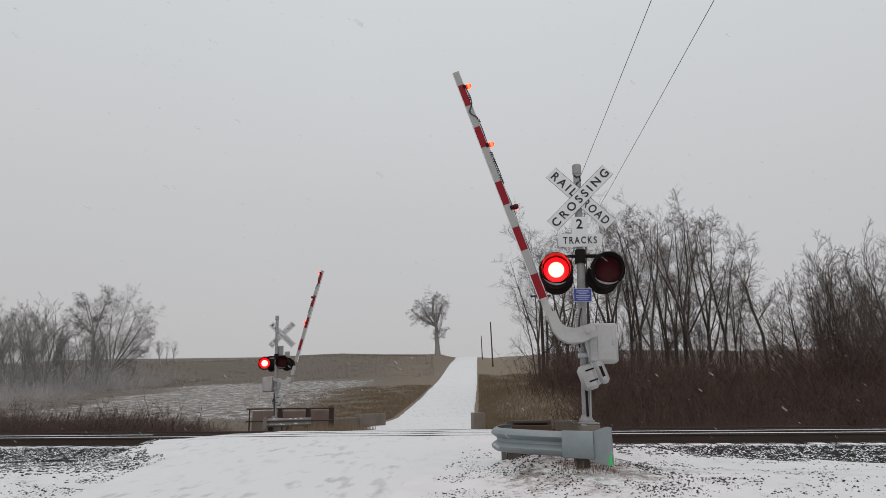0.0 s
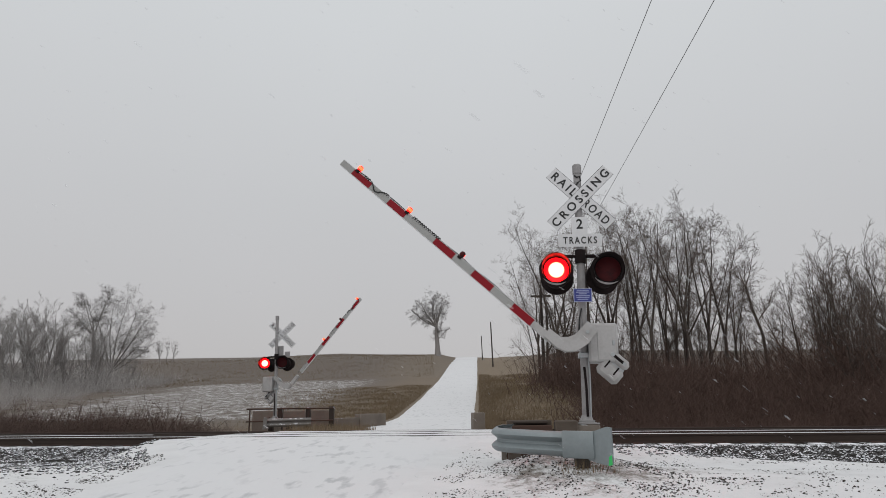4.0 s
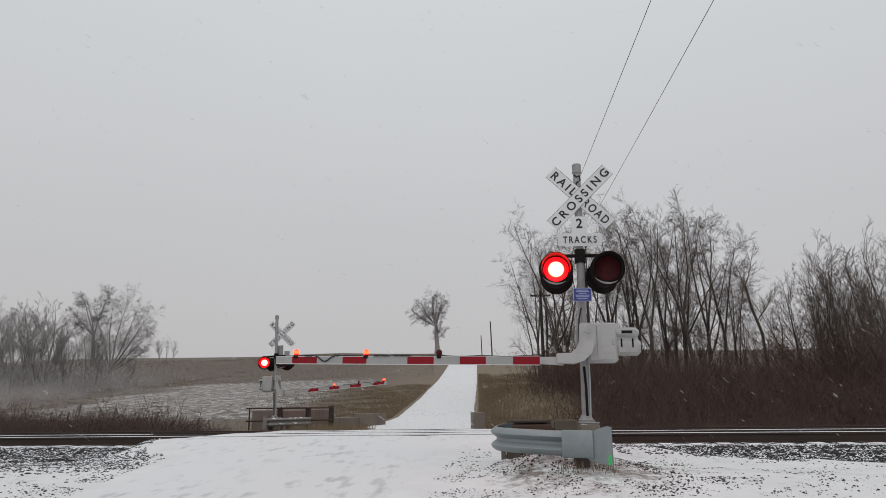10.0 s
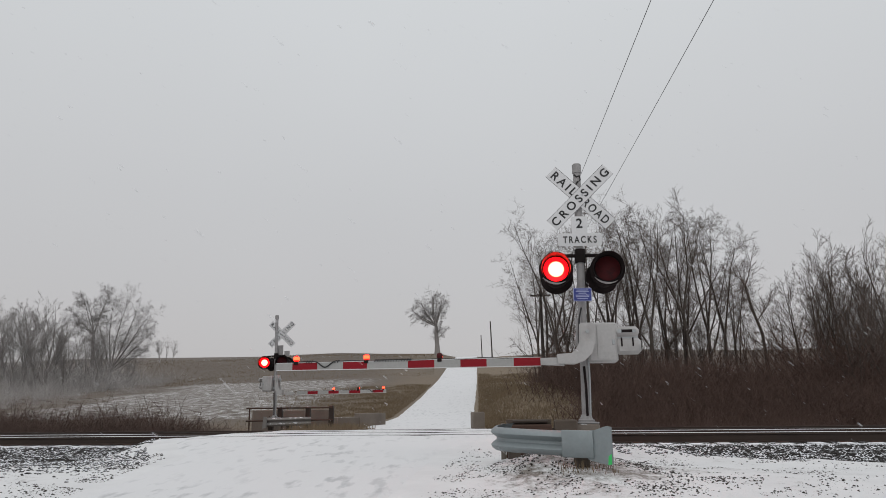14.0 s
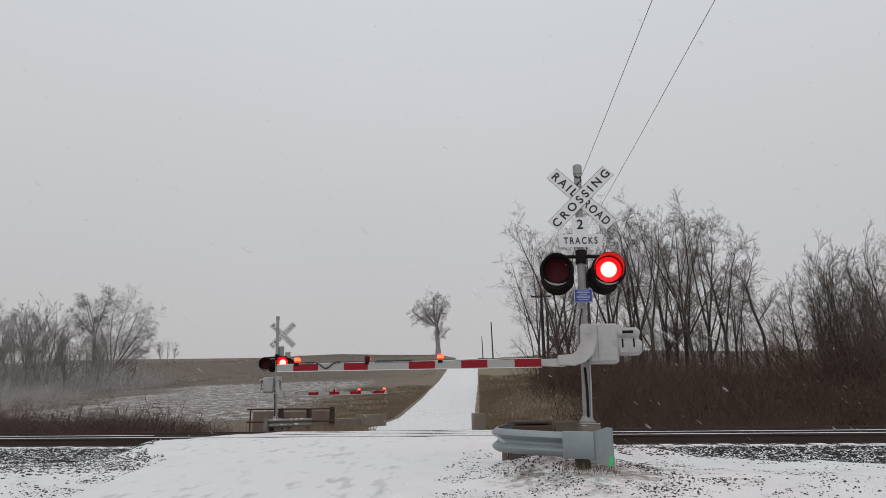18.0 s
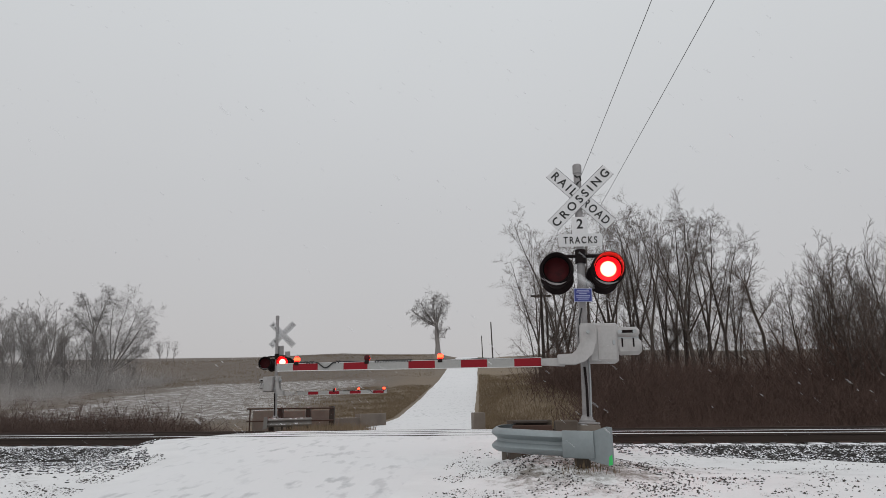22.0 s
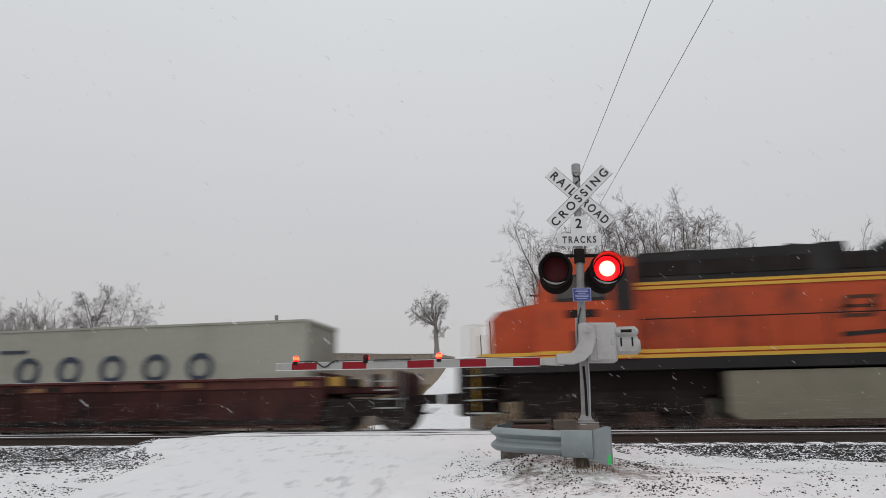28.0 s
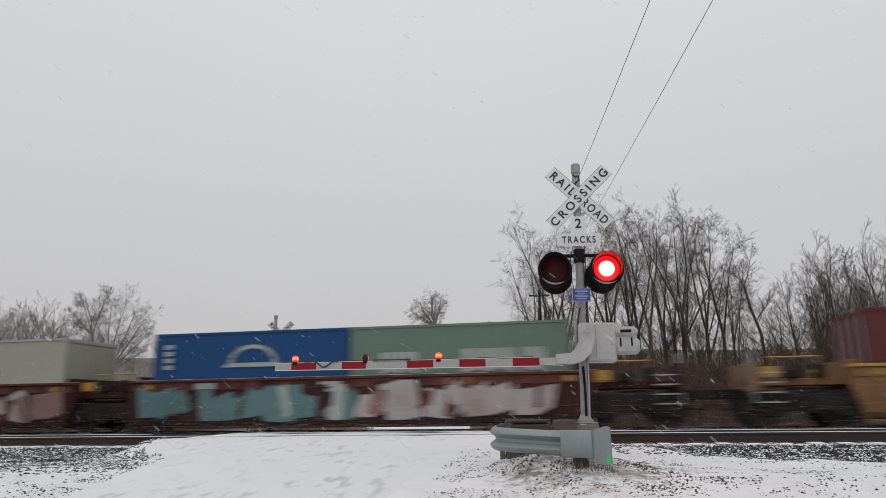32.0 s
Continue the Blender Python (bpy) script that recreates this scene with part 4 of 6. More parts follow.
            part("yellow_stripe", Mesh().box(-7.15, -6.12, y0, y1, z - 0.045, z + 0.045), LOCOYELLOW, cb, "yellow stripe along the cab")
    for y in (-0.62, 0.62):
        part("windscreen", Mesh().prism([(-8.70, 3.40), (-8.43, 4.12), (-8.41, 4.12), (-8.68, 3.40)], y - 0.48, y + 0.48, pose(-0.03, 0, 0)), GLASS, cb)
    low = Mesh().box(-6.1, 9.9, -1.08, 1.08, 1.75, 3.75, 0.04)
    hood = part("long_hood", low, ORANGE, lo, "orange flank of the engine hood")
    for sy in (-1, 1):
        a, b = sorted((sy * 1.083, sy * 1.10))
        x = -5.8
        for wd in (1.2, 1.0, 1.0, 1.1, 1.1, 1.1, 1.2, 1.2, 1.2):
            part("hood_door", Mesh().box(x, x + wd - 0.05, a, b, 1.95, 3.45, 0.01), ORANGE, hood)
            x += wd + 0.05
        a, b = sorted((sy * 1.083, sy * 1.112))
        for z in (3.63, 3.75):
            part("yellow_stripe", Mesh().box(-6.05, 4.3, a, b, z - 0.05, z + 0.03), LOCOYELLOW, hood, "yellow stripe")
        a, b = sorted((sy * 1.505, sy * 1.515))
        for z in (1.80, 1.93):
            part("yellow_stripe", Mesh().box(-10.2, 10.2, a, b, z - 0.045, z + 0.045), LOCOYELLOW, lo, "yellow stripe along the walkway")
        # the railway's name and swoosh, as plain dark shapes
        a, b = sorted((sy * 1.102, sy * 1.108))
        for k in range(4):
            m = pose(-0.75 + 1.2 * k, 0, 2.66)
            mk = Mesh()
            bars_ = [(-0.42, 0.36, 0.0, 0.09), (-0.42, 0.36, 0.24, 0.32), (-0.42, 0.36, 0.47, 0.56), (-0.42, -0.24, 0.09, 0.47), (0.2, 0.36, 0.09, 0.24 if k % 2 else 0.47)]
            for x0, x1, z0, z1 in bars_[:5 if k < 3 else 4]:
                mk.prism([(x0 + 0.3 * z0, z0), (x1 + 0.3 * z0, z0), (x1 + 0.3 * z1, z1), (x0 + 0.3 * z1, z1)], a, b, m)
            part("dark_mark", mk, LOCOMARK, hood, "dark slanted bars in place of lettering")
        part("dark_mark", Mesh().prism([(-1.2, 2.18), (1.5, 2.36), (3.6, 2.44), (1.5, 2.42), (-1.2, 2.30)], a, b), LOCOBLACK, hood, "dark swoosh under the lettering")
    part("hood_top", Mesh().prism([(-6.1, 3.78), (-6.1, 4.46), (-5.9, 4.56), (-1.3, 4.58), (-1.05, 4.42), (-1.05, 3.78)], -1.12, 1.12), LOCOBLACK, lo, "black upper hood with grilles")
    part("hood_top", Mesh().prism([(-1.04, 3.78), (-1.04, 4.36), (4.38, 4.40), (4.38, 3.78)], -0.98, 0.98), LOCOBLACK, lo, "lower black hood roof")
    for sy in (-1, 1):
        for k in range(7):
            a, b = sorted((sy * (1.12 if k < 3 else 0.98), sy * (1.15 if k < 3 else 1.02)))
            part("grille", Mesh().box(-5.9 + 1.45 * k, -4.6 + 1.45 * k, a, b, 3.92, 4.32, 0.01), RUNGEAR, lo)
    rad = [(4.4, 3.3), (4.4, 4.6), (9.45, 4.66), (9.75, 4.5), (9.75, 3.5), (9.45, 3.3)]
    part("radiator", Mesh().prism(rad, -1.5, 1.5), LOCOBLACK, lo, "black flared radiator section")
    for sy in (-1, 1):
        for k in range(4):
            a, b = sorted((sy * 1.5, sy * 1.53))
            part("radiator_grille", Mesh().box(4.7 + 1.25 * k, 5.8 + 1.25 * k, a, b, 3.5, 4.45, 0.01), RUNGEAR, lo)
    part("rear_body", Mesh().box(4.45, 9.75, -1.25, 1.25, 1.75, 3.32, 0.03), ORANGE, lo, "orange rear body under the radiator")
    part("rear_recess", Mesh().box(4.6, 5.9, -1.27, 1.27, 2.0, 3.28, 0.02), LOCOBLACK, lo)
    for sy in (-1, 1):
        part("rear_door", Mesh().box(6.3, 7.15, min(sy * 1.25, sy * 1.27), max(sy * 1.25, sy * 1.27), 1.95, 3.1, 0.01), LOCOBLACK, lo)
    for x, r, h in ((-0.9, 0.35, 0.16), (0.9, 0.5, 0.12), (-4.6, 0.3, 0.14), (2.8, 0.35, 0.12)):
        part("roof_unit", Mesh().box(x - r, x + r, -0.45, 0.45, 4.45, 4.62 + h, 0.03), LOCOBLACK, lo)
    part("horn", Mesh().tube([(-1.6, 0, 4.5), (-1.6, 0, 4.78)], 0.03, 6).tube([(-1.85, 0.05, 4.8), (-1.35, 0.05, 4.8)], [0.09, 0.03], 10), RUNGEAR, lo)
    tank = [(-4.05, 0.38), (-3.8, 0.22), (3.5, 0.22), (3.75, 0.38), (3.75, 1.40), (-4.05, 1.40)]
    part("fuel_tank", Mesh().prism(tank, -1.42, 1.42), TANKTAN, lo, "dusty tan fuel tank")
    part("centre_sill", Mesh().box(-9.9, 9.9, -0.55, 0.55, 0.75, 1.46, 0.03), RUNGEAR, lo, "dark centre sill over the bogies")
    # added dark plates that keep the gap above the bogies dark
    for x0, x1 in ((-9.6, -4.2), (3.95, 9.6)):
        for sy in (-1, 1):
            part("bogie_filler", Mesh().box(x0, x1, min(sy * 0.9, sy * 0.98), max(sy * 0.9, sy * 0.98), 0.82, 1.46, 0.02), RUNGEAR, lo)
    for x in (-6.9, 6.9):
        build_truck(lo, x, (-1.85, 0.0, 1.85), 0.53, 1.6)
    for x in (-10.7, 10.7):
        part("coupler", Mesh().box(x - 0.45, x + 0.45, -0.13, 0.13, 0.72, 0.98, 0.03), RUNGEAR, lo)
    for ex in (-1, 1):
        for sy in (-1, 1):
            for k in range(4):
                part("step", Mesh().box(min(ex * 9.75, ex * 10.35), max(ex * 9.75, ex * 10.35), min(sy * 1.15, sy * 1.5), max(sy * 1.15, sy * 1.5), 0.42 + 0.32 * k, 0.46 + 0.32 * k, 0.005), MARKWHITE if k == 0 else RUNGEAR, lo)
            part("grab_rail", Mesh().tube([(ex * 10.35, sy * 1.45, 0.5), (ex * 10.35, sy * 1.45, 2.7), (ex * 10.1, sy * 1.45, 2.75)], 0.02, 6), LOCOYELLOW, lo)
    for sy in (-1, 1):
        rl = Mesh().tube([(-6.0, sy * 1.46, 2.75), (4.3, sy * 1.46, 2.75)], 0.017, 6)
        for x in np.arange(-6.0, 4.4, 1.47):
            rl.tube([(x, sy * 1.46, 1.7), (x, sy * 1.46, 2.75)], 0.015, 5)
        part("hand_rail", rl, RUNGEAR, lo, "thin walkway hand rail")
    return lo


def corrugated(length, z0, z1, y, out):
    """A container's side: upright ribs pressed into the sheet."""
    n = int(length / 0.28)
    pts = []
    for k in range(n):
        x0, st = -length / 2 + length * k / n, length / n
        pts += [(x0, 0.0), (x0 + st * 0.25, 0.0), (x0 + st * 0.5, 0.036), (x0 + st * 0.75, 0.036)]
    pts.append((length / 2, 0.0))
    vs = [(x, y - out * d, z) for x, d in pts for z in (z0, z1)]
    return Mesh().add(vs, [(2 * i, 2 * i + 2, 2 * i + 3, 2 * i + 1) for i in range(len(pts) - 1)])


def build_container(s_right, length, mat, label, mark, high=2.59):
    c = train_thing("container", s_right - length / 2, label, "container", "containers on the train")
    h, z0, b = length / 2, 0.27, 1.219
    z1 = z0 + high
    part("floor", Mesh().box(-h, h, -b + 0.06, b - 0.06, z0 + 0.02, z0 + 0.15), mat, c)
    rails = Mesh()
    for y in (-b, b - 0.06):
        for z, t in ((z0, 0.16), (z1 - 0.07, 0.07)):
            rails.box(-h, h, y, y + 0.06, z, z + t, 0.005)
    for x in (-h, h - 0.06):
        for z, t in ((z0, 0.16), (z1 - 0.12, 0.12)):
            rails.box(x, x + 0.06, -b, b, z, z + t, 0.005)
    part("rail_frame", rails, mat, c, "top and bottom rails")
    for x in (-h, h - 0.16):
        for y in (-b, b - 0.12):
            post = part("corner_post", Mesh().box(x, x + 0.16, y, y + 0.12, z0, z1, 0.01), mat, c)
            part("corner_casting", Mesh().box(x - 0.005, x + 0.175, y - 0.005 if y < 0 else y, y + 0.12 if y < 0 else y + 0.125, z1 - 0.118, z1 + 0.005, 0.008), mat, post)
    for sy in (-1, 1):
        part("side_panel", corrugated(length - 0.3, z0 + 0.14, z1 - 0.06, sy * (b - 0.012), sy), mat, c, "ribbed steel side")
    part("roof", Mesh().box(-h + 0.02, h - 0.02, -b + 0.03, b - 0.03, z1 - 0.04, z1 - 0.012), mat, c)
    part("front_end", Mesh().box(h - 0.07, h - 0.04, -b + 0.1, b - 0.1, z0 + 0.14, z1 - 0.1), mat, c)
    for y in (-0.85, -0.5, -0.15, 0.2, 0.55, 0.9):
        part("end_rib", Mesh().box(h - 0.045, h - 0.012, y - 0.07, y + 0.07, z0 + 0.2, z1 - 0.15, 0.01), mat, c)
    for y in (-0.565, 0.565):
        d = part("door", Mesh().box(-h + 0.03, -h + 0.07, y - 0.55, y + 0.55, z0 + 0.16, z1 - 0.12, 0.006), mat, c)
        for q in (-0.28, 0.28):
            part("lock_rod", Mesh().tube([(-h + 0.01, y + q, z0 + 0.1), (-h + 0.01, y + q, z1 - 0.08)], 0.017, 6), GALV, d)
    f = -b - 0.004
    if mark == "rings":      # large dark round letters in a row, low on the side
        for k, x in enumerate((-2.9, -1.45, 0.0, 1.45, 2.9)):
            n = 28
            vs, fs = [], []
            for i in range(n):
                a = math.tau * i / n
                for r in (1.0, 0.62):
                    vs += [(x - 0.1 + 0.43 * r * math.cos(a), y, 1.86 + 0.42 * r * math.sin(a)) for y in (f, f - 0.006)]
            fs = [(4 * i + p, 4 * i + q, 4 * ((i + 1) % n) + q, 4 * ((i + 1) % n) + p) for i in range(n) for p, q in ((0, 1), (1, 3), (3, 2), (2, 0))]
            part("ring_mark", Mesh().add(vs, fs), MARKDARK, c, "dark round letter of a faded name")
        for x, z, wd, ht in ((-4.8, 2.42, 0.9, 0.12), (-3.6, 2.42, 1.0, 0.1), (-4.9, 2.1, 0.5, 0.05)):
            part("writing_bar", Mesh().box(x - wd / 2, x + wd / 2, f - 0.006, f, z, z + ht), MARKDARK, c)
    elif mark == "blocks":   # white blocks of worn lettering
        for x, wd, z, ht in ((-4.5, 0.36, 1.62, 0.95), (-1.9, 0.9, 1.53, 0.58), (-0.7, 0.9, 1.53, 0.58), (0.6, 1.0, 1.53, 0.58), (1.9, 1.0, 1.53, 0.58), (3.2, 0.9, 1.53, 0.58)):
            for q in range(4):
                part("white_mark", Mesh().box(x + wd * (q / 4 - 0.5), x + wd * (q / 4 - 0.5 + 0.19), f - 0.006, f, z + 0.05 * (q % 2), z + ht, 0.002), MARKWHITE, c, "worn white bar of lettering")
    elif mark == "small_blocks":
        for x, wd, z, ht in ((-1.6, 1.1, 1.54, 0.58), (0.9, 1.5, 1.54, 0.62), (2.1, 0.6, 1.54, 0.62)):
            for q in range(5):
                part("white_mark", Mesh().box(x + wd * (q / 5 - 0.5), x + wd * (q / 5 - 0.5 + 0.15), f - 0.006, f, z + 0.04 * (q % 2), z + ht, 0.002), MARKWHITE, c, "worn white bar of lettering")
    elif mark == "arch":     # a white arch over a bar
        for k in range(11):
            a = math.pi * (k + 0.5) / 11
            x, z = 0.15 + 0.68 * math.cos(a), 1.95 + 0.46 * math.sin(a)
            part("arch_mark", Mesh().box(-0.1, 0.1, f - 0.006, f, -0.055, 0.055, 0, pose(x, 0, z, 0, -math.degrees(math.atan2(0.46 * math.cos(a), -0.68 * math.sin(a))), 0)), MARKWHITE, c)
        part("white_mark", Mesh().prism([(-0.8, 1.83), (-0.6, 1.95), (0.95, 1.95), (1.1, 1.83)], f - 0.006, f), MARKWHITE, c, "white bar under the arch")
        for z in (2.0, 2.2, 2.4, 1.8):
            part("writing_bar", Mesh().box(-2.65, -2.4, f - 0.006, f, z, z + 0.13), MARKWHITE, c)
    elif mark == "disc":
        part("disc_mark", Mesh().tube([(0.0, f, 2.25), (0.0, f - 0.006, 2.25)], 0.28, 24), MARKWHITE, c, "pale round emblem")
    elif mark == "bars":
        for z, x, wd in ((2.4, 1.2, 0.7), (2.25, 1.2, 0.5), (2.3, -1.8, 0.5)):
            part("writing_bar", Mesh().box(x - wd / 2, x + wd / 2, f - 0.006, f, z, z + 0.09), MARKWHITE, c)
    return c


def build_well_car(rights, mat, top_mat, label, painted=False):
    """A car of one or more wells; the bogies stand between the wells. rights: where each load's leading end lies."""
    mid = (rights[0] + rights[-1] - 12.19) / 2
    car = train_thing("well_car", mid, label, "freight car", "well cars of the train")
    for r in rights:
        x0, x1 = r - 12.19 - 0.35 - mid, r + 0.35 - mid
        well = part("well_floor", Mesh().box(x0, x1, -1.25, 1.25, 0.20, 0.265, 0.01), mat, car)
        for sy in (-1, 1):
            a, b = sorted((sy * 1.29, sy * 1.40))
            side = part("side_sill", Mesh().prism([(x0 - 0.25, 1.42), (x1 + 0.25, 1.42), (x1 + 0.25, 1.0), (x1, 0.20), (x0, 0.20), (x0 - 0.25, 1.0)], a, b), mat, car, "steel side of the well")
            a, b = sorted((sy * 1.24, sy * 1.50))
            part("top_flange", Mesh().box(x0 - 0.25, x1 + 0.25, a, b, 1.422, 1.50, 0.008), top_mat, side)
            a, b = sorted((sy * 1.30, sy * 1.47))
            part("bottom_flange", Mesh().box(x0, x1, a, b, 0.12, 0.197, 0.006), mat, side)
            a, b = sorted((sy * 1.402, sy * 1.46))
            for k in range(9):
                x = x0 + 0.3 + (x1 - x0 - 0.6) * k / 8
                part("side_post", Mesh().box(x - 0.05, x + 0.05, a, b, 0.24, 1.42, 0.006), mat, side)
            a, b = sorted((sy * 1.402, sy * 1.435))
            part("upper_chord", Mesh().box(x0 - 0.2, x1 + 0.2, a, b, 1.19, 1.419, 0.01), WELLRUST if top_mat is WELLTOP else mat, side, "rusty upper chord of the well side")
            # the lower chord takes the darker running-gear colour
            part("lower_chord", Mesh().box(x0 + 0.05, x1 - 0.05, a, b, 0.205, 0.36, 0.01), RUNGEAR, side, "grimy lower chord of the well side")
            rp = random.Random(int(-r * 10))
            a, b = sorted((sy * 1.4365, sy * 1.442))
            for k in range(7):
                x = rp.uniform(x0 + 0.5, x1 - 0.5)
                wd = rp.uniform(0.2, 0.7)
                part("stencil_plate", Mesh().box(x - wd / 2, x + wd / 2, a, b, rp.uniform(1.21, 1.28), rp.uniform(1.33, 1.40)), rp.choice((RUNGEAR, MARKWHITE, RUNGEAR, WELLTAN)), side)
            for x in (x0 + 0.35, x1 - 0.35):
                part("yellow_marker", Mesh().box(x - 0.17, x + 0.17, a, b, 1.24, 1.38), WELLYELLOW, side, "yellow marker on the well side")
            if painted and sy < 0:
                rnd = random.Random(int(-r))
                for layer in range(3):
                    a, b = sorted((sy * (1.461 + 0.006 * layer), sy * (1.466 + 0.006 * layer)))
                    x = x0 + 0.2 + 0.3 * layer
                    while x < x1 - 1.0:
                        wd = rnd.uniform(0.6, 1.2) if layer == 0 else rnd.uniform(0.12, 0.45)
                        lo_, hi_ = rnd.uniform(0.3, 0.45 + 0.15 * layer), rnd.uniform(1.05, 1.38)
                        sl = rnd.uniform(-0.25, 0.3)
                        early = x < (x0 + x1) / 2
                        hues = (SPRAYTEAL, SPRAYTEAL, WELLBROWN, MARKWHITE) if early else (SPRAYPALE, SPRAYPALE, PINK, WELLRUST)
                        poly = [(x, lo_), (x + wd * 0.6, lo_ - rnd.uniform(-0.08, 0.08)), (x + wd, lo_ + rnd.uniform(0.0, 0.2)), (x + wd + sl, hi_), (x + wd * 0.5 + sl, hi_ - rnd.uniform(-0.03, 0.2)), (x + sl, hi_ - rnd.uniform(0, 0.2))]
                        part("sprayed_patch", Mesh().prism(poly, a, b), rnd.choice(hues), side)
                        x += wd + (0.05 if layer == 0 else rnd.uniform(0.2, 0.9))
    ends = [rights[0] + 1.55, *[(a - 12.19 + b) / 2 for a, b in zip(rights[:-1], rights[1:])], rights[-1] - 12.19 - 1.55]
    for k, e in enumerate(ends):
        x = e - mid
        outer = k in (0, len(ends) - 1)
        d = 1.25 if not outer else 1.2
        part("end_platform", Mesh().box(x - d, x + d, -0.9, 0.9, 1.02, 1.20, 0.02).box(x - d, x - d + 0.12, -1.35, 1.35, 0.9, 1.62, 0.01).box(x + d - 0.12, x + d, -1.35, 1.35, 0.9, 1.62, 0.01), mat, car, "platform over the bogie")
        build_truck(car, x, (-0.9, 0.9), 0.46, 0.7)
        for sy in (-1, 1):
            part("yellow_marker", Mesh().box(x - 0.95, x - 0.55, min(sy * 1.0, sy * 1.03), max(sy * 1.0, sy * 1.03), 1.24, 1.5, 0.005), WELLYELLOW, car)
        for q, wd, z0, z1 in ((-0.2, 0.35, 1.2, 1.42), (0.45, 0.2, 1.2, 1.55), (0.05, 0.9, 0.92, 1.0)):
            part("brake_gear", Mesh().box(x + q - wd / 2, x + q + wd / 2, -1.12, -0.8, z0, z1, 0.03), RUNGEAR, car)
        part("brake_rod", Mesh().tube([(x - 0.7, -0.7, 1.2), (x - 0.7, -0.7, 1.75), (x + 0.5, -0.7, 1.75), (x + 0.5, -0.7, 1.2)], 0.025, 6), WELLYELLOW, car)
        if outer:
            sgn = 1 if k == 0 else -1
            part("coupler", Mesh().box(min(x + sgn * 1.2, x + sgn * 2.05), max(x + sgn * 1.2, x + sgn * 2.05), -0.12, 0.12, 0.72, 0.98, 0.02), RUNGEAR, car)
            for z in (0.62, 0.86, 1.10, 1.34):
                part("rung", Mesh().box(min(x + sgn * 0.55, x + sgn * 1.15), max(x + sgn * 0.55, x + sgn * 1.15), -1.30, -1.26, z - 0.018, z + 0.018, 0.004), MARKWHITE, car, "white-edged step at the end of the car")
            part("hose", Mesh().tube([(x + sgn * 1.2, -0.4, 0.85), (x + sgn * 1.45, -0.42, 0.5), (x + sgn * 1.8, -0.4, 0.45), (x + sgn * 2.0, -0.3, 0.6)], 0.03, 6), RUNGEAR, car, "black brake hose")
            part("end_ladder", Mesh().tube([(x + sgn * 1.2, -1.2, 0.6), (x + sgn * 1.2, -1.2, 1.9)], 0.02, 5).tube([(x + sgn * 1.2, -0.8, 0.6), (x + sgn * 1.2, -0.8, 1.9)], 0.02, 5), MARKWHITE, car)
    return car


build_loco(11.25, 0, "orange and black diesel locomotive with yellow stripes")
build_loco(33.6, 180, "leading orange and black diesel locomotive with yellow stripes")
build_well_car([-3.98, -19.0, -34.5, -50.2, -65.45], WELLBROWN, WELLTOP, "long brown articulated well car with five wells")
build_well_car([-85.2], WELLTAN, WELLYELLOW, "tan well car with a yellow top rail")
build_well_car([-104.6, -119.8, -135.0], WELLBROWN, WELLTOP, "dark well car with sprayed graffiti on its sides", True)
build_container(-3.98, 12.19, CGREY, "long grey container with faded dark round lettering", "rings", 2.88)
build_container(-19.0, 12.19, CGREY, "long grey container with faded dark round lettering", "rings", 2.88)
build_container(-34.5, 12.19, CTEAL, "long teal container with worn white lettering blocks", "blocks")
build_container(-50.2, 6.06, CGREY, "short grey container beside a blue one", "bars")
build_container(-56.33, 6.06, CBLUE, "short blue container with a white arch", "arch")
build_container(-65.45, 6.06, CDARKRED, "short dark red container", "bars")
build_container(-71.58, 6.06, CRED, "short bright red container with a pale emblem", "disc")
build_container(-85.2, 6.06, CGREEN, "short green container with white lettering blocks", "small_blocks")
build_container(-91.33, 6.06, CDARKRED, "short dark red container on the tan car", "bars")
build_container(-104.6, 6.06, CGREEN, "short green container with white lettering blocks", "small_blocks")
build_container(-110.73, 6.06, CBLUE, "short blue container with a white arch", "arch")
build_container(-119.8, 12.19, CGREY, "long grey container behind the blue one", "bars")
build_container(-135.0, 12.19, CTEAL, "long teal container with white lettering", "blocks")

# ---- plants ----
BARK = material("winter_bark", (0.10, 0.084, 0.074), 0.95, 0, (0.05, 0.041, 0.037), 9, 1.3, 0.6, 0.5, snow=0.12, gloss=0.15)
TWIG = material("bare_twigs", (0.120, 0.093, 0.080), 0.95, 0, (0.085, 0.065, 0.058), 9, 1.3, 0.5, 0.2, snow=0.2, gloss=0.15)
BRUSH = material("winter_brush", (0.120, 0.080, 0.067), 0.95, 0, (0.090, 0.062, 0.053), 3, 0.35, 0.5, 0.2, spread=0.2, gloss=0.1)
DARKBRUSH = material("dark_weeds", (0.135, 0.096, 0.082), 0.95, 0, (0.100, 0.072, 0.062), 3, 0.35, 0.6, 0.2, spread=0.3, gloss=0.1)
# distance haze is put into this pale brush colour; some snow lies on top
HAZEBRUSH = material("hazy_snowy_brush", (0.49, 0.465, 0.45), 0.95, 0, (0.43, 0.405, 0.39), 3, 0.2, 0.6, 0.2, snow=0.15, spread=0.15, gloss=0.1)
# wood colour of the far trees, paled to stand for misty air
HAZETWIG = material("hazy_twigs", (0.29, 0.27, 0.26), 0.95, 0, (0.23, 0.213, 0.204), 9, 1.3, 0.5, 0.2, snow=0.3, gloss=0.1)
STRAW = material("dry_grass", (0.225, 0.172, 0.114), 0.95, 0, (0.155, 0.118, 0.08), 3, 0.3, 0.6, 0.2, spread=0.3, gloss=0.1)


def quick_mesh(name, verts, tris, mat, smooth=False):
    """A mesh of many triangles from arrays."""
    verts, tris = np.asarray(verts, np.float32), np.asarray(tris, np.int32)
    me = bpy.data.meshes.new(name)
    me.vertices.add(len(verts))
    me.vertices.foreach_set("co", verts.ravel())
    me.loops.add(tris.size)
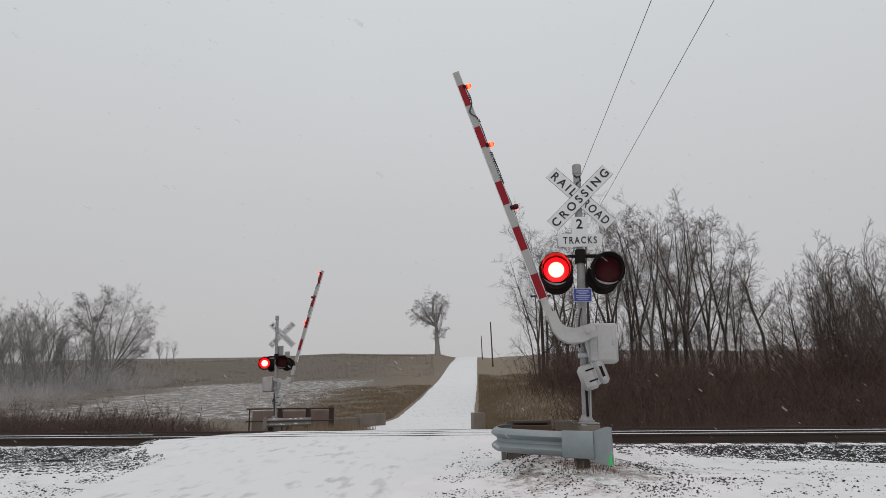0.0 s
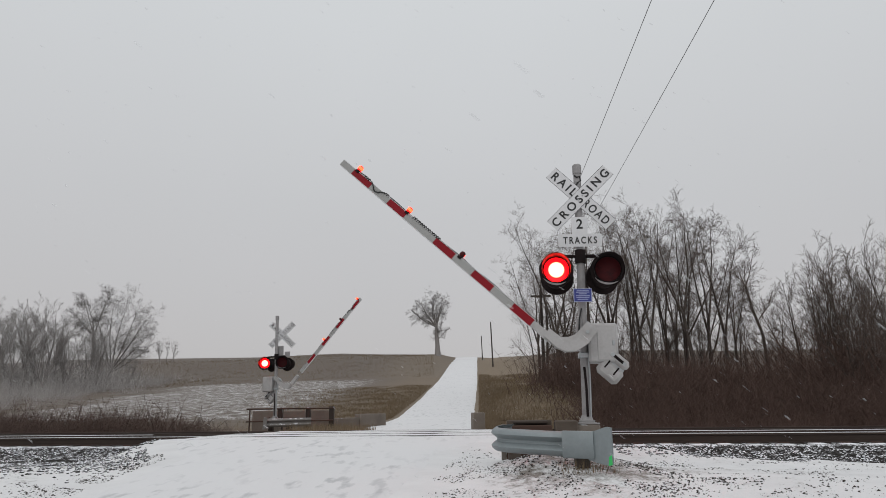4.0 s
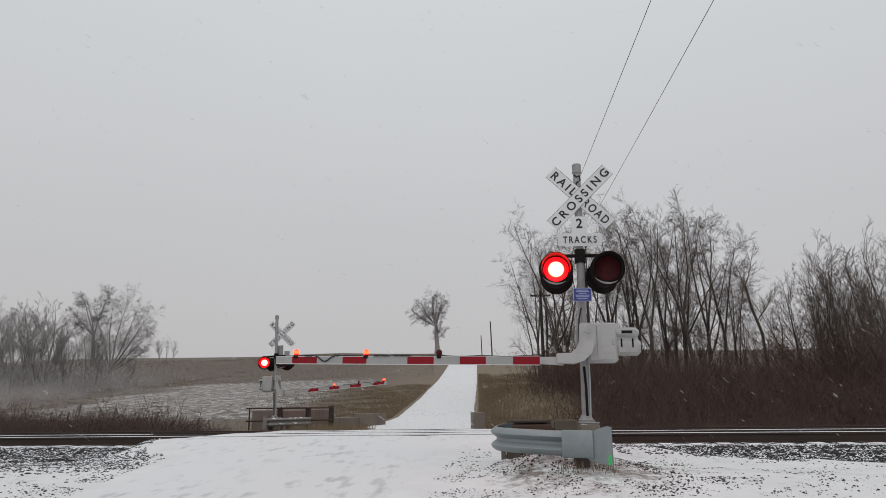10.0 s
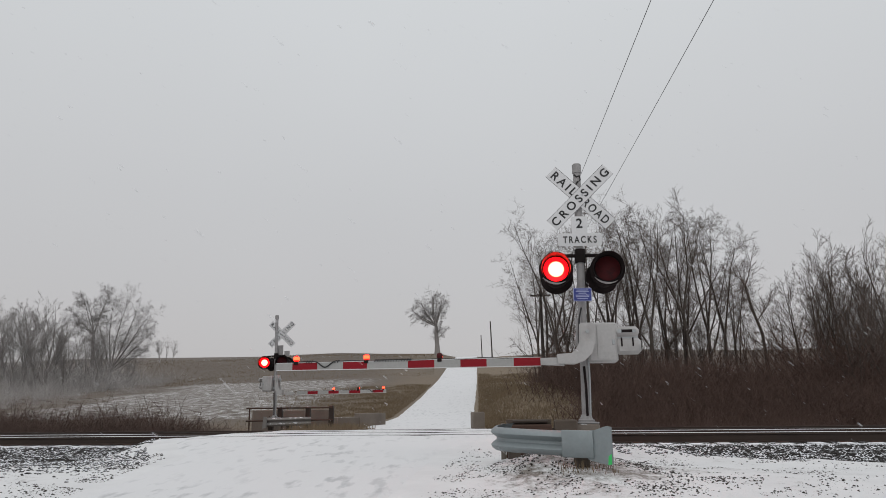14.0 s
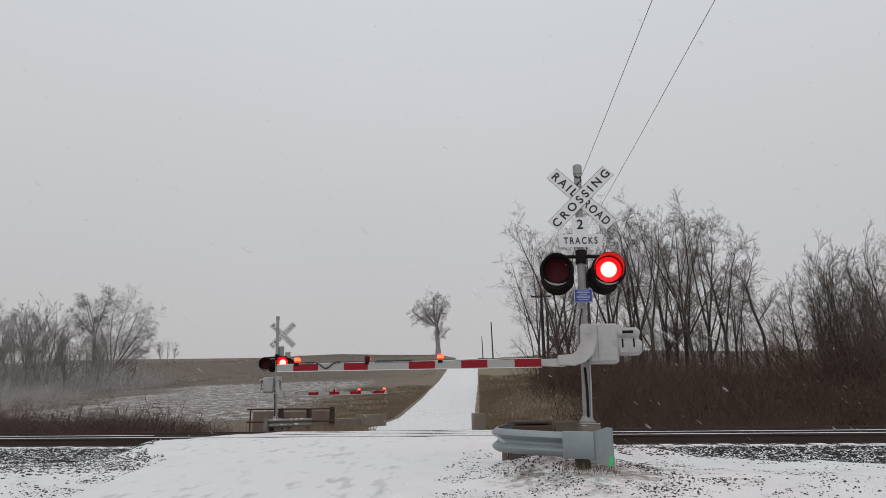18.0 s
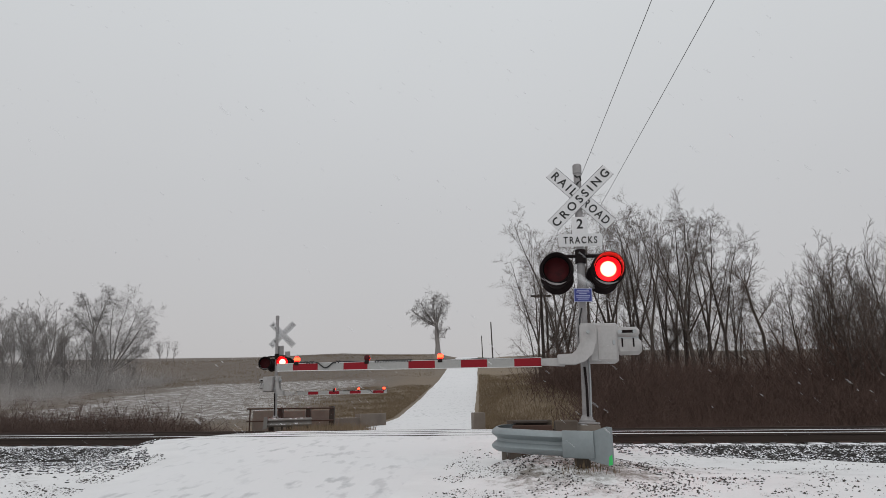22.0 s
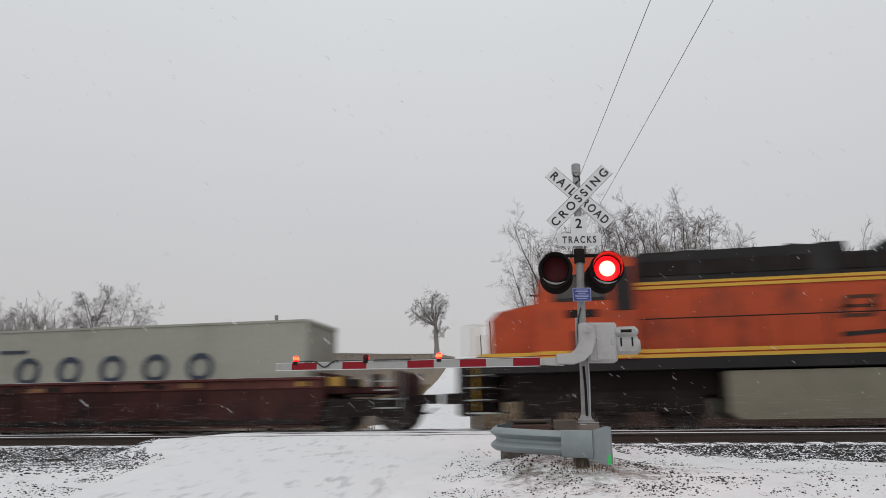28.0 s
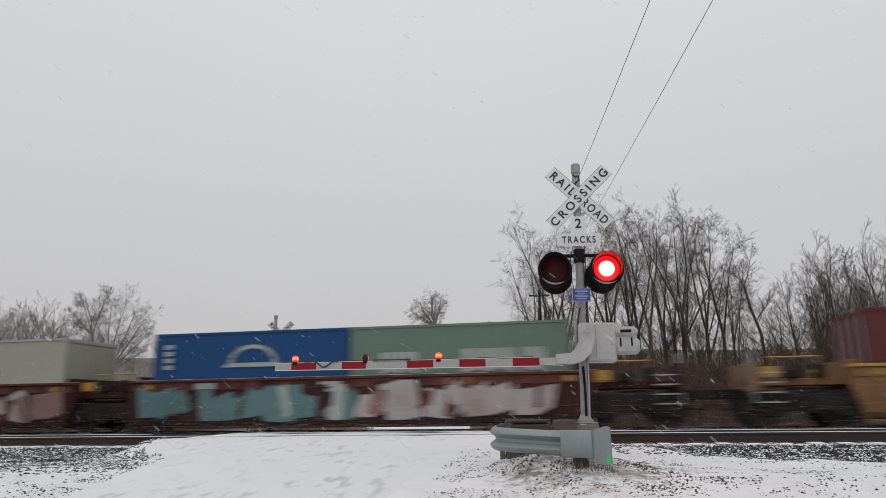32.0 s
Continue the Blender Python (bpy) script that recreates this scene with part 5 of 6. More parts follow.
    me.loops.foreach_set("vertex_index", tris.ravel())
    me.polygons.add(len(tris))
    me.polygons.foreach_set("loop_start", np.arange(0, tris.size, 3, dtype=np.int32))
    me.update(calc_edges=True)
    me.materials.append(mat)
    if smooth:
        me.polygons.foreach_set("use_smooth", [True] * len(tris))
    return me


class Wood:
    """Gathers limbs and twigs as thin tapering bars."""

    def __init__(self):
        self.v, self.t = [], []

    def limb(self, pts, radii, n):
        k0 = len(self.v)
        for i, p in enumerate(pts):
            d = (pts[min(i + 1, len(pts) - 1)] - pts[max(i - 1, 0)]).normalized()
            a = d.cross(Vector((0.3, 0.9, 0.2))).normalized()
            b = d.cross(a)
            for k in range(n):
                q = p + radii[i] * (a * math.cos(k * math.tau / n) + b * math.sin(k * math.tau / n))
                self.v.append((q.x, q.y, q.z))
        for i in range(len(pts) - 1):
            for k in range(n):
                a, b = k0 + i * n + k, k0 + i * n + (k + 1) % n
                self.t += [(a, b, b + n), (a, b + n, a + n)]

    def spike(self, p, q, r):
        k0 = len(self.v)
        d = (q - p).normalized()
        a = d.cross(Vector((0.3, 0.9, 0.2))).normalized() * r
        b = d.cross(a)
        for o in (a, -0.5 * a + 0.87 * b, -0.5 * a - 0.87 * b):
            self.v.append(tuple(p + o))
        self.v.append(tuple(q))
        self.t += [(k0, k0 + 1, k0 + 3), (k0 + 1, k0 + 2, k0 + 3), (k0 + 2, k0, k0 + 3)]


def bent(rnd, d, amount):
    return (d + Vector((rnd.uniform(-1, 1), rnd.uniform(-1, 1), rnd.uniform(-1, 1))) * amount).normalized()


def unit(a):
    return a / np.maximum(np.linalg.norm(a, axis=-1, keepdims=True), 1e-6)


def bars(p0, p1, d0, d1, r0, r1, n, point=False):
    """Tapering bars with n sides, all at once."""
    ref = np.array((0.31, 0.9, 0.23))
    rings = []
    for p, d, r in ((p0, d0, r0), (p1, d1, r1)):
        a = unit(np.cross(d, ref))
        b = np.cross(d, a)
        for k in range(n):
            rings.append(p + r[:, None] * (a * math.cos(k * math.tau / n) + b * math.sin(k * math.tau / n)))
    v = np.stack(rings, 1)
    t = []
    for k in range(n):
        q = (k + 1) % n
        t += [(k, q, q + n), (k, q + n, k + n)]
    if point:
        t = t[::2]
    t = np.array(t)[None] + (np.arange(len(p0)) * 2 * n)[:, None, None]
    return v.reshape(-1, 3), t.reshape(-1, 3)


def joined(pieces):
    vs, ts, k = [], [], 0
    for v, t in pieces:
        vs.append(v)
        ts.append(t + k)
        k += len(v)
    return np.concatenate(vs), np.concatenate(ts)


class Limbs:
    """Gathers tapering bars of three thicknesses for one tree."""

    def __init__(self, seed, tip, rise):
        self.rnd, self.tip, self.rise = random.Random(seed), tip, rise
        self.rows = {6: [], 4: [], 3: [], 2: []}

    def turned(self, d, low, high):
        """A direction that leaves d by an angle between low and high degrees."""
        side = d.cross(Vector((self.rnd.gauss(0, 1), self.rnd.gauss(0, 1), self.rnd.gauss(0, 1)))).normalized()
        a = radians(self.rnd.uniform(low, high))
        return (d * math.cos(a) + side * math.sin(a)).normalized()

    def grow(self, p, d, length, r, tiers, bend=0.07, taper=0.3):
        """One limb that bends a little on its way, with the limbs of the next tiers on it."""
        rnd = self.rnd
        n = 1 if len(tiers) == 1 and length < 1.0 else max(2, min(7, int(length / (0.4 if r < 0.03 else 0.8)) + 1))
        stations, q, way = [(p, d, r)], p, d
        for k in range(n):
            last = way
            way = (way + Vector((rnd.gauss(0, bend), rnd.gauss(0, bend), rnd.gauss(0, bend) + (self.rise if r > 0.03 else 0.3 * self.rise) / n))).normalized()
            r1 = r * (1 - (1 - taper) * (k + 1) / n)
            q1 = q + way * (length / n)
            sides = 6 if r > 0.055 else 4 if r > 0.03 else 3
            self.rows[sides].append((q, q1, last, way, stations[-1][2], r1))
            q = q1
            stations.append((q, way, r1))
        if tiers:
            self.dress(stations, length, tiers)
        return stations

    def dress(self, stations, length, tiers, start=0.16):
        rnd = self.rnd
        count, low, high, ratio = tiers[0]
        n = len(stations) - 1
        many = max(2, int(round(count * rnd.uniform(0.8, 1.2))))
        for k in range(many):
            f = start + (1 - start) * (k + rnd.random()) / many
            i = min(int(f * n), n - 1)
            (p0, d0, r0), (p1, d1, r1) = stations[i], stations[i + 1]
            e = f * n - i
            at, way, r = p0.lerp(p1, e), d0.lerp(d1, e).normalized(), r0 + (r1 - r0) * e
            ln = length * ratio * (1.05 - 0.4 * f) * rnd.uniform(0.55, 1.35)
            nd = self.turned(way, low, high)
            if len(tiers) == 1:
                self.rows[2].append((at, at + (nd + Vector((0, 0, 0.1 * self.rise))).normalized() * ln, nd, nd, self.tip * 0.6, self.tip * 0.25))
            else:
                self.grow(at, nd, ln, max(self.tip * (0.7 + 0.25 * len(tiers)), min(r * 0.6, 0.0085 * ln + 0.25 * self.tip * len(tiers))), tiers[1:], 0.11)

    def meshes(self, pale=None):
        out = {}
        for sides, rows in self.rows.items():
            if rows:
                c = [np.array([tuple(q[k]) for q in rows]) for k in range(4)]
                out[sides] = bars(*c, np.array([q[4] for q in rows]), np.array([q[5] for q in rows]), max(3, sides), sides == 2)
        thick = [out[k] for k in (6,) if k in out]
        thin = [out[k] for k in (4, 3, 2) if k in out]
        return quick_mesh("trunk", *joined(thick), pale or BARK, True), quick_mesh("crown", *joined(thin), pale or TWIG, True)


def limb_tree(seed, trunk, r0, leaders, tiers, tip=0.009, rise=0.3, pale=None, skirt=6, bend=0.06, lead=0.52):
    """A trunk through points, leaders (place along the trunk, direction, length) and finer tiers on them."""
    g = Limbs(seed, tip, rise)
    pts = [Vector(p) for p in trunk]
    stations = []
    for k, p in enumerate(pts):
        d = (pts[min(k + 1, len(pts) - 1)] - pts[max(k - 1, 0)]).normalized()
        stations.append((p, d, r0 * (1.35 if k == 0 else 1 - 0.3 * k / (len(pts) - 1))))
    for (p0, d0, a), (p1, d1, b) in zip(stations[:-1], stations[1:]):
        g.rows[6].append((p0, p1, d0, d1, a, b))
    n = len(stations) - 1
    for f, way, length in leaders:
        i = min(int(f * n), n - 1)
        at = pts[i].lerp(pts[i + 1], f * n - i)
        g.grow(at, Vector(way).normalized(), length, r0 * (lead if length > 4 else 0.6 * lead), tiers, bend, 0.14)
    if skirt:
        g.dress(stations, (pts[-1] - pts[0]).length * 1.3, [(skirt, 45, 85, 0.22), (5, 25, 55, 0.5), (3, 25, 60, 0.5)], 0.35)
    return g.meshes(pale)


FINE = [(10, 30, 58, 0.33), (7, 35, 62, 0.48), (6, 32, 65, 0.52), (3, 30, 65, 0.7)]
THIN = [(8, 28, 54, 0.34), (6, 32, 58, 0.50), (5, 30, 60, 0.52), (3, 30, 60, 0.66)]


def wood_tree(seed, pale=None):
    """A tall forest tree about 15 m high: a clean trunk, two or three rising leaders, a fine crown."""
    r = random.Random(seed)
    fork, lean = r.uniform(3.4, 6.2), r.uniform(-0.09, 0.09)
    trunk = [(0, 0, -0.4), (lean * fork * 0.4 + r.uniform(-0.1, 0.1), 0, fork * 0.45), (lean * fork, r.uniform(-0.2, 0.2), fork)]
    leaders, count, turn = [], r.choice((2, 3, 3)), r.uniform(0, math.tau)
    for k in range(count):
        a = turn + math.tau * k / count + r.uniform(-0.3, 0.3)
        tilt = math.tan(radians(r.uniform(8, 20)))
        leaders.append((1.0, (math.cos(a) * tilt + lean, math.sin(a) * tilt, 1), (14.2 - fork) * r.uniform(0.88, 1.02)))
    leaders.append((r.uniform(0.55, 0.85), (r.choice((-1, 1)) * r.uniform(0.5, 0.9), r.uniform(-0.4, 0.4), 1), r.uniform(4.2, 5.6)))
    if r.random() < 0.45:
        s2 = r.choice((-1, 1))
        leaders.append((0.05, (s2 * 0.16, 0.05, 1), r.uniform(9.5, 12)))
    return limb_tree(seed, trunk, r.uniform(0.17, 0.22), leaders, THIN if pale else FINE, 0.012 if pale else 0.0072, 0.16, pale)


def shoot_tree(seed, pale=None):
    """A young tree about 9.5 m high with several steep shoots."""
    r = random.Random(seed)
    leaders = []
    for k in range(6):
        a, tilt = r.uniform(0, math.tau), math.tan(radians(r.uniform(5, 30)))
        leaders.append((r.uniform(0.2, 1.0), (math.cos(a) * tilt, math.sin(a) * tilt, 1), r.uniform(5.5, 8.2)))
    return limb_tree(seed, [(0, 0, -0.4), (0.05, 0, 0.8), (0.0, 0, 1.6)], 0.13, leaders, [(9, 18, 40, 0.32), (6, 20, 42, 0.50), (4, 20, 44, 0.52), (2, 20, 46, 0.7)], 0.0068 if pale is None else 0.012, 0.34, pale, 4, 0.04, 0.48)


def fan(spread, length, seed, at=1.0, wide=0.55):
    """Leaders fanned out to both sides: (degrees from upright, length) by turns."""
    r = random.Random(seed)
    out = []
    for a, ln in zip(spread, length):
        out.append((at, (math.tan(radians(a)), r.uniform(-wide, wide), 1), ln))
    return out


UPRIGHT = [wood_tree(11 + k) for k in range(7)]
# far trees, with the haze painted into their colour
HAZYTREES = [wood_tree(61, HAZETWIG), shoot_tree(62, HAZETWIG), wood_tree(63, HAZETWIG)]
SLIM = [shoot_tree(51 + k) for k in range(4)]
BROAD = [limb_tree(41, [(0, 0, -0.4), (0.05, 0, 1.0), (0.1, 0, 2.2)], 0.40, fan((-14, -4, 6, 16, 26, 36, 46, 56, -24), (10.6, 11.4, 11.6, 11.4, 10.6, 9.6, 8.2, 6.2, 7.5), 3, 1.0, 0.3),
                   [(15, 28, 58, 0.30), (9, 32, 60, 0.48), (6, 30, 62, 0.54), (3, 28, 60, 0.8)], 0.0085, 0.06, HAZETWIG, 6, 0.05, 0.30),
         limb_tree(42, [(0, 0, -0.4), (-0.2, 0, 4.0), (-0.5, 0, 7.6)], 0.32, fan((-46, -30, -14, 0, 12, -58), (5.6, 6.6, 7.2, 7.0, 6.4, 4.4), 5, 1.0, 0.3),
                   [(14, 28, 58, 0.36), (9, 32, 60, 0.48), (6, 30, 62, 0.54), (3, 28, 60, 0.8)], 0.0085, 0.06, HAZETWIG, 8, 0.05, 0.34)]
SLENDER = limb_tree(71, [(0, 0, -0.4), (-0.15, 0, 2.0), (-0.25, 0, 4.2), (-0.75, 0, 5.9), (-1.0, 0, 7.4)], 0.115,
                    fan((-24, 4, 26), (2.6, 2.9, 2.6), 2) + fan((-30, 40, 35), (2.2, 2.4, 2.0), 4, 0.62) + fan((-55, 50), (1.8, 1.9), 6, 0.4), [(8, 28, 55, 0.42), (6, 28, 60, 0.5), (3, 25, 55, 0.5)], 0.008, 0.12, None, 10, 0.12)
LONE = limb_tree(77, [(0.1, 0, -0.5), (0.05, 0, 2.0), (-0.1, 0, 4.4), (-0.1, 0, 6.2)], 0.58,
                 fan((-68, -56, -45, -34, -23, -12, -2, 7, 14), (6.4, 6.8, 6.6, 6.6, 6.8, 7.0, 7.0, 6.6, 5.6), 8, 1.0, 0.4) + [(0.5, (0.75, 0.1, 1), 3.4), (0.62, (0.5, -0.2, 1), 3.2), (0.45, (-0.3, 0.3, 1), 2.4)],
                 [(13, 30, 60, 0.36), (8, 32, 60, 0.48), (5, 30, 62, 0.52), (3, 28, 60, 0.7)], 0.012, 0.0, HAZETWIG, 26, 0.06, 0.34)


def plant_tree(kind, x, y, scale, turn, label, group):
    ob = thing("tree", Matrix.Translation((x, y, ground_z(x, y))) @ pose(0, 0, 0, 0, 0, turn) @ Matrix.Scale(scale, 4), label, "tree", group)
    part("trunk", kind[0], None, ob, "grey-brown tree trunk")
    part("crown", kind[1], None, ob, "bare winter branches and twigs")
    return ob


def ahead(px, y):
    """The x at distance y on a bearing, counted in twelve-hundredths from 784, which is straight ahead."""
    return (px - 784) / 1200 * y


# the wood on the far side of the tracks: bearing, distance, height
WOOD_ROWS = [(948, 60, 12.6), (962, 66, 14.2), (985, 57, 15.4), (1002, 64, 15.2), (1040, 58, 16.2), (1075, 64, 17.6), (1108, 60, 15.6), (1128, 58, 15.6),
             (1150, 56, 16.2), (1176, 62, 16.6), (1205, 58, 15.6), (1222, 55, 15.8), (1250, 62, 16.6), (1278, 56, 14.2), (1296, 62, 12.2), (1090, 76, 18), (1190, 78, 18.5)]
for i, (px, d, h) in enumerate(WOOD_ROWS):
    plant_tree(UPRIGHT[i % 7], ahead(px, d), d, h / 14.7, 61 * i, "tall bare deciduous tree in a winter wood", "trees of the wood")
plant_tree(SLENDER, ahead(1352, 50), 50, 1.12, 0, "slender bare tree with a crooked trunk", "trees of the wood")
for i, (px, d, h) in enumerate([(1310, 60, 8.5), (1378, 58, 8.6), (1400, 60, 8)]):
    plant_tree(UPRIGHT[(i + 2) % 7], ahead(px, d), d, h / 16.0, 40 + 77 * i, "slender bare tree at the wood's edge", "trees of the wood")
for i, (px, d, h) in enumerate([(1412, 47, 9.4), (1440, 46, 10.2), (1474, 47, 10.8), (1516, 46, 10.2), (1548, 44, 9.6), (1582, 44, 10.2), (1610, 46, 11.5), (1500, 40, 7), (1556, 38, 7.4), (1458, 50, 9.6), (1496, 51, 10.4), (1534, 50, 9.8), (1562, 51, 10.4)]):
    plant_tree(SLIM[i % 4], ahead(px, d), d, h / 9.4, 53 * i, "young bare tree with upright shoots", "young trees beside the wood")
for i, (px, d, h) in enumerate([(972, 62, 6.5), (1000, 58, 7), (1028, 63, 7.5), (1055, 60, 6.5), (1092, 66, 8), (1118, 63, 7), (1140, 62, 6.5), (1165, 66, 8), (1192, 60, 7), (1236, 62, 7.5), (1262, 58, 6.5), (1330, 62, 6)]):
    plant_tree(SLIM[(i + 1) % 4], ahead(px, d), d, h / 9.4, 31 * i, "young bare tree growing between taller trunks", "young trees inside the wood")
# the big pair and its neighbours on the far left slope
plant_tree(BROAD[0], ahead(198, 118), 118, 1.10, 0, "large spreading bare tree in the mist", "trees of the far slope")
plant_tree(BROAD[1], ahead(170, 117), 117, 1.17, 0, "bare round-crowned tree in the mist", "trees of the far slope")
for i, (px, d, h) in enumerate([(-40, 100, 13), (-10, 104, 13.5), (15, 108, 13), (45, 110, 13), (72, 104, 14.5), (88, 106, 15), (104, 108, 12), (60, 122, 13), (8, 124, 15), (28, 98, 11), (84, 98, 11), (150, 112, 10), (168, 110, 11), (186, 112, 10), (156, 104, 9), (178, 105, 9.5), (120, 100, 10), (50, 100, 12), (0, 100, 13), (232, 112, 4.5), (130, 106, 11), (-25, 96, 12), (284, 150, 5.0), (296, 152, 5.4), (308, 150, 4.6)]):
    plant_tree(HAZYTREES[i % 3], ahead(px, d), d, h / (9.5 if i % 3 == 1 else 15.0), 37 * i, "bare tree on the misty far slope", "trees of the far slope")
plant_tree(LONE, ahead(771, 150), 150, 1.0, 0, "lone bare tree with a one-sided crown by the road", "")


# ---- brush, weeds and grass ----
def brush_clump(seed, stems, wide, low, high, thick=1.0, side=5, loose=0.4):
    """Tangled stems that lean every way, with side twigs."""
    rnd = random.Random(seed)
    w = Wood()
    for k in range(stems):
        p = Vector((rnd.gauss(0, wide), rnd.gauss(0, wide * 0.8), -0.1))
        d = Vector((rnd.gauss(0, loose), rnd.gauss(0, loose), 1)).normalized()
        h = low + (high - low) * rnd.random() ** 1.5
        mid = p + d * h * 0.5
        d2 = bent(rnd, d, 0.5)
        w.limb([p, mid, mid + d2 * h * 0.5], [0.010 * thick, 0.008 * thick, 0.003 * thick], 3)
        for j in range(side):
            q = rnd.uniform(0.2, 1)
            at = p.lerp(mid, q * 2) if q < 0.5 else mid + d2 * h * (q - 0.5)
            w.spike(at, at + bent(rnd, Vector((0, 0, 0.4)), 0.9) * h * rnd.uniform(0.15, 0.42), 0.006 * thick)
    return np.array(w.v), np.array(w.t)


def spread_clumps(name, kinds, spots, mat, label, category):
    """Many clumps in one sheet of growth. spots: (x, y, scale)."""
    vs, ts, k = [], [], 0
    rnd = random.Random(len(spots))
    for x, y, sc in spots:
        v, t = kinds[rnd.randrange(len(kinds))]
        a = rnd.uniform(0, math.tau)
        c, s = math.cos(a), math.sin(a)
        q = np.stack([(v[:, 0] * c - v[:, 1] * s) * sc + x, (v[:, 0] * s + v[:, 1] * c) * sc + y, v[:, 2] * sc * rnd.uniform(0.8, 1.15) + ground_z(x, y)], 1)
        vs.append(q)
        ts.append(t + k)
        k += len(v)
    ob = new(name, quick_mesh(name, np.concatenate(vs), np.concatenate(ts), mat))
    return tagged(ob, label, category, kind="stuff")


TALL = [brush_clump(100 + k, 60, 0.9, 0.5, 2.5, 1.15, 4, 0.55) for k in range(3)]
LOWB = [brush_clump(200 + k, 36, 0.7, 0.35, 1.75, 1.0, 5, 0.55) for k in range(3)]
SHRUB = [brush_clump(260 + k, 26, 0.25, 0.7, 1.5, 1.2, 8, 0.45) for k in range(2)]
FARB = [brush_clump(300 + k, 44, 1.1, 0.4, 2.4, 1.0, 5, 0.55) for k in range(3)]
rb = random.Random(9)
spots = []
for k in range(290):
    w, u = rb.uniform(24.5, 44), rb.uniform(0.6, 34)
    p = u * T + w * N
    if p.x - road_x(p.y) > 6.0 + 0.12 * (p.y - 28) and p.x > ahead(905 + 170 * rb.random(), p.y):
        spots.append((p.x, p.y, rb.uniform(0.65, 1.2) * (0.6 + 0.75 * smooth_step(24, 40, w))))
for k in range(64):
    d = rb.uniform(44, 53)
    spots.append((ahead(rb.uniform(975, 1320), d), d, rb.uniform(1.2, 1.75)))
spread_clumps("thicket", TALL, spots, BRUSH, "dense dark brown winter thicket beyond the tracks", "brush")
spots = []
for k in range(400):
    w, u = rb.uniform(23.5, 31.5), rb.uniform(-34, -10.5)
    p = u * T + w * N
    if p.x < ahead(425, p.y):
        spots.append((p.x, p.y, rb.uniform(0.9, 1.45) * (1.0 - 0.45 * smooth_step(250, 400, 784 + 1200 * p.x / p.y))))
spread_clumps("roadside_brush", LOWB, spots, DARKBRUSH, "low reddish-brown brush along the track", "brush")
spots = [(ahead(px, d), d, sc) for px, d, sc in ((150, 28, 1.75), (166, 29, 1.5), (320, 28, 1.75), (308, 29, 1.3), (272, 29, 1.2), (95, 28, 1.1), (228, 29, 1.1), (40, 29, 1.2), (372, 28, 1.0))]
spread_clumps("roadside_shrubs", SHRUB, spots, DARKBRUSH, "bare twiggy shrubs on the bank beyond the track", "shrub")
spots = []
while len(spots) < 170:
    w = rb.uniform(50, 112)
    u = field_edge(w) - 0.5 - rb.uniform(0, 34) * (w / 70) ** 0.5
    p = u * T + w * N
    if p.x > ahead(-60, p.y):
        spots.append((p.x, p.y, rb.uniform(0.6, 1.5) * (0.35 + 0.65 * smooth_step(0, 9, field_edge(w) - u))))
for k in range(50):
    px, d = rb.uniform(-60, 228), rb.uniform(108, 120)
    spots.append((ahead(px, d), d, rb.uniform(1.1, 2.2)))
for k in range(60):
    px, d = rb.uniform(-60, 60) if k % 2 else rb.uniform(-20, 200), rb.uniform(98, 122)
    spots.append((ahead(px, d), d, rb.uniform(2.0, 3.6)))
spread_clumps("slope_brush", FARB, spots, HAZEBRUSH, "grey brush under the trees of the far slope", "brush")
spots = [(ahead(px, 150), 150 + rb.uniform(-6, 6), rb.uniform(0.12, 0.34)) for px in range(262, 800, 12)]
spots += [(ahead(px, 148), 148 + rb.uniform(-6, 4), rb.uniform(0.12, 0.34)) for px in range(850, 1010, 12)]
spread_clumps("crest_brush", FARB, spots, HAZEBRUSH, "thin weeds along the crest of the hill", "brush")
spots = []
for lo_px, hi_px, near, far, small, large, many in ((985, 1310, 45, 60, 1.1, 2.0, 60), (1310, 1465, 45, 56, 0.6, 1.05, 50), (1440, 1610, 40, 50, 1.5, 3.0, 74)):
    for k in range(many):
        d = rb.uniform(near, far)
        spots.append((ahead(rb.uniform(lo_px, hi_px), d), d, rb.uniform(small, large)))
spread_clumps("undergrowth", FARB, spots, BRUSH, "undergrowth between the trees of the wood", "brush")


def grass_sheet(name, count, place, low, high, mat, label):
    rnd = random.Random(count)
    vs = np.zeros((count, 3, 3))
    for k in range(count):
        x, y = place(rnd)
        z = ground_z(x, y)
        h = rnd.uniform(low, high)
        a = rnd.uniform(0, math.tau)
        wd = 0.005 + 0.00022 * y
        dx, dy = math.cos(a) * wd, math.sin(a) * wd
        vs[k] = ((x - dx, y - dy, z - 0.05), (x + dx, y + dy, z - 0.05), (x + rnd.gauss(0, 0.3) * h, y + rnd.gauss(0, 0.3) * h, z + h))
    return tagged(new(name, quick_mesh(name, vs.reshape(-1, 3), np.arange(3 * count).reshape(-1, 3), mat)), label, "grass", kind="stuff")


def verge_right(rnd):
    y = 27 + 75 * rnd.random() ** 2.2
    return road_x(y) + float(road_half(y)) + 0.05 + abs(rnd.gauss(0, 3.5 + 0.05 * y)), y


def verge_left(rnd):
    y = 38 + 45 * rnd.random() ** 1.3
    return road_x(y) - float(road_half(y)) - 0.05 - abs(rnd.gauss(0, 3.0 + 0.10 * (y - 38))), y


def bank_left(rnd):
    p = rnd.uniform(-34, -9) * T + rnd.uniform(22.6, 30) * N
    return p.x, p.y


def crib_weeds(rnd):
    if rnd.random() < 0.7:
        return rnd.uniform(0.9, 2.2), rnd.gauss(10.75, 0.12)
    return rnd.uniform(1.4, 2.1), rnd.gauss(8.8, 0.12)


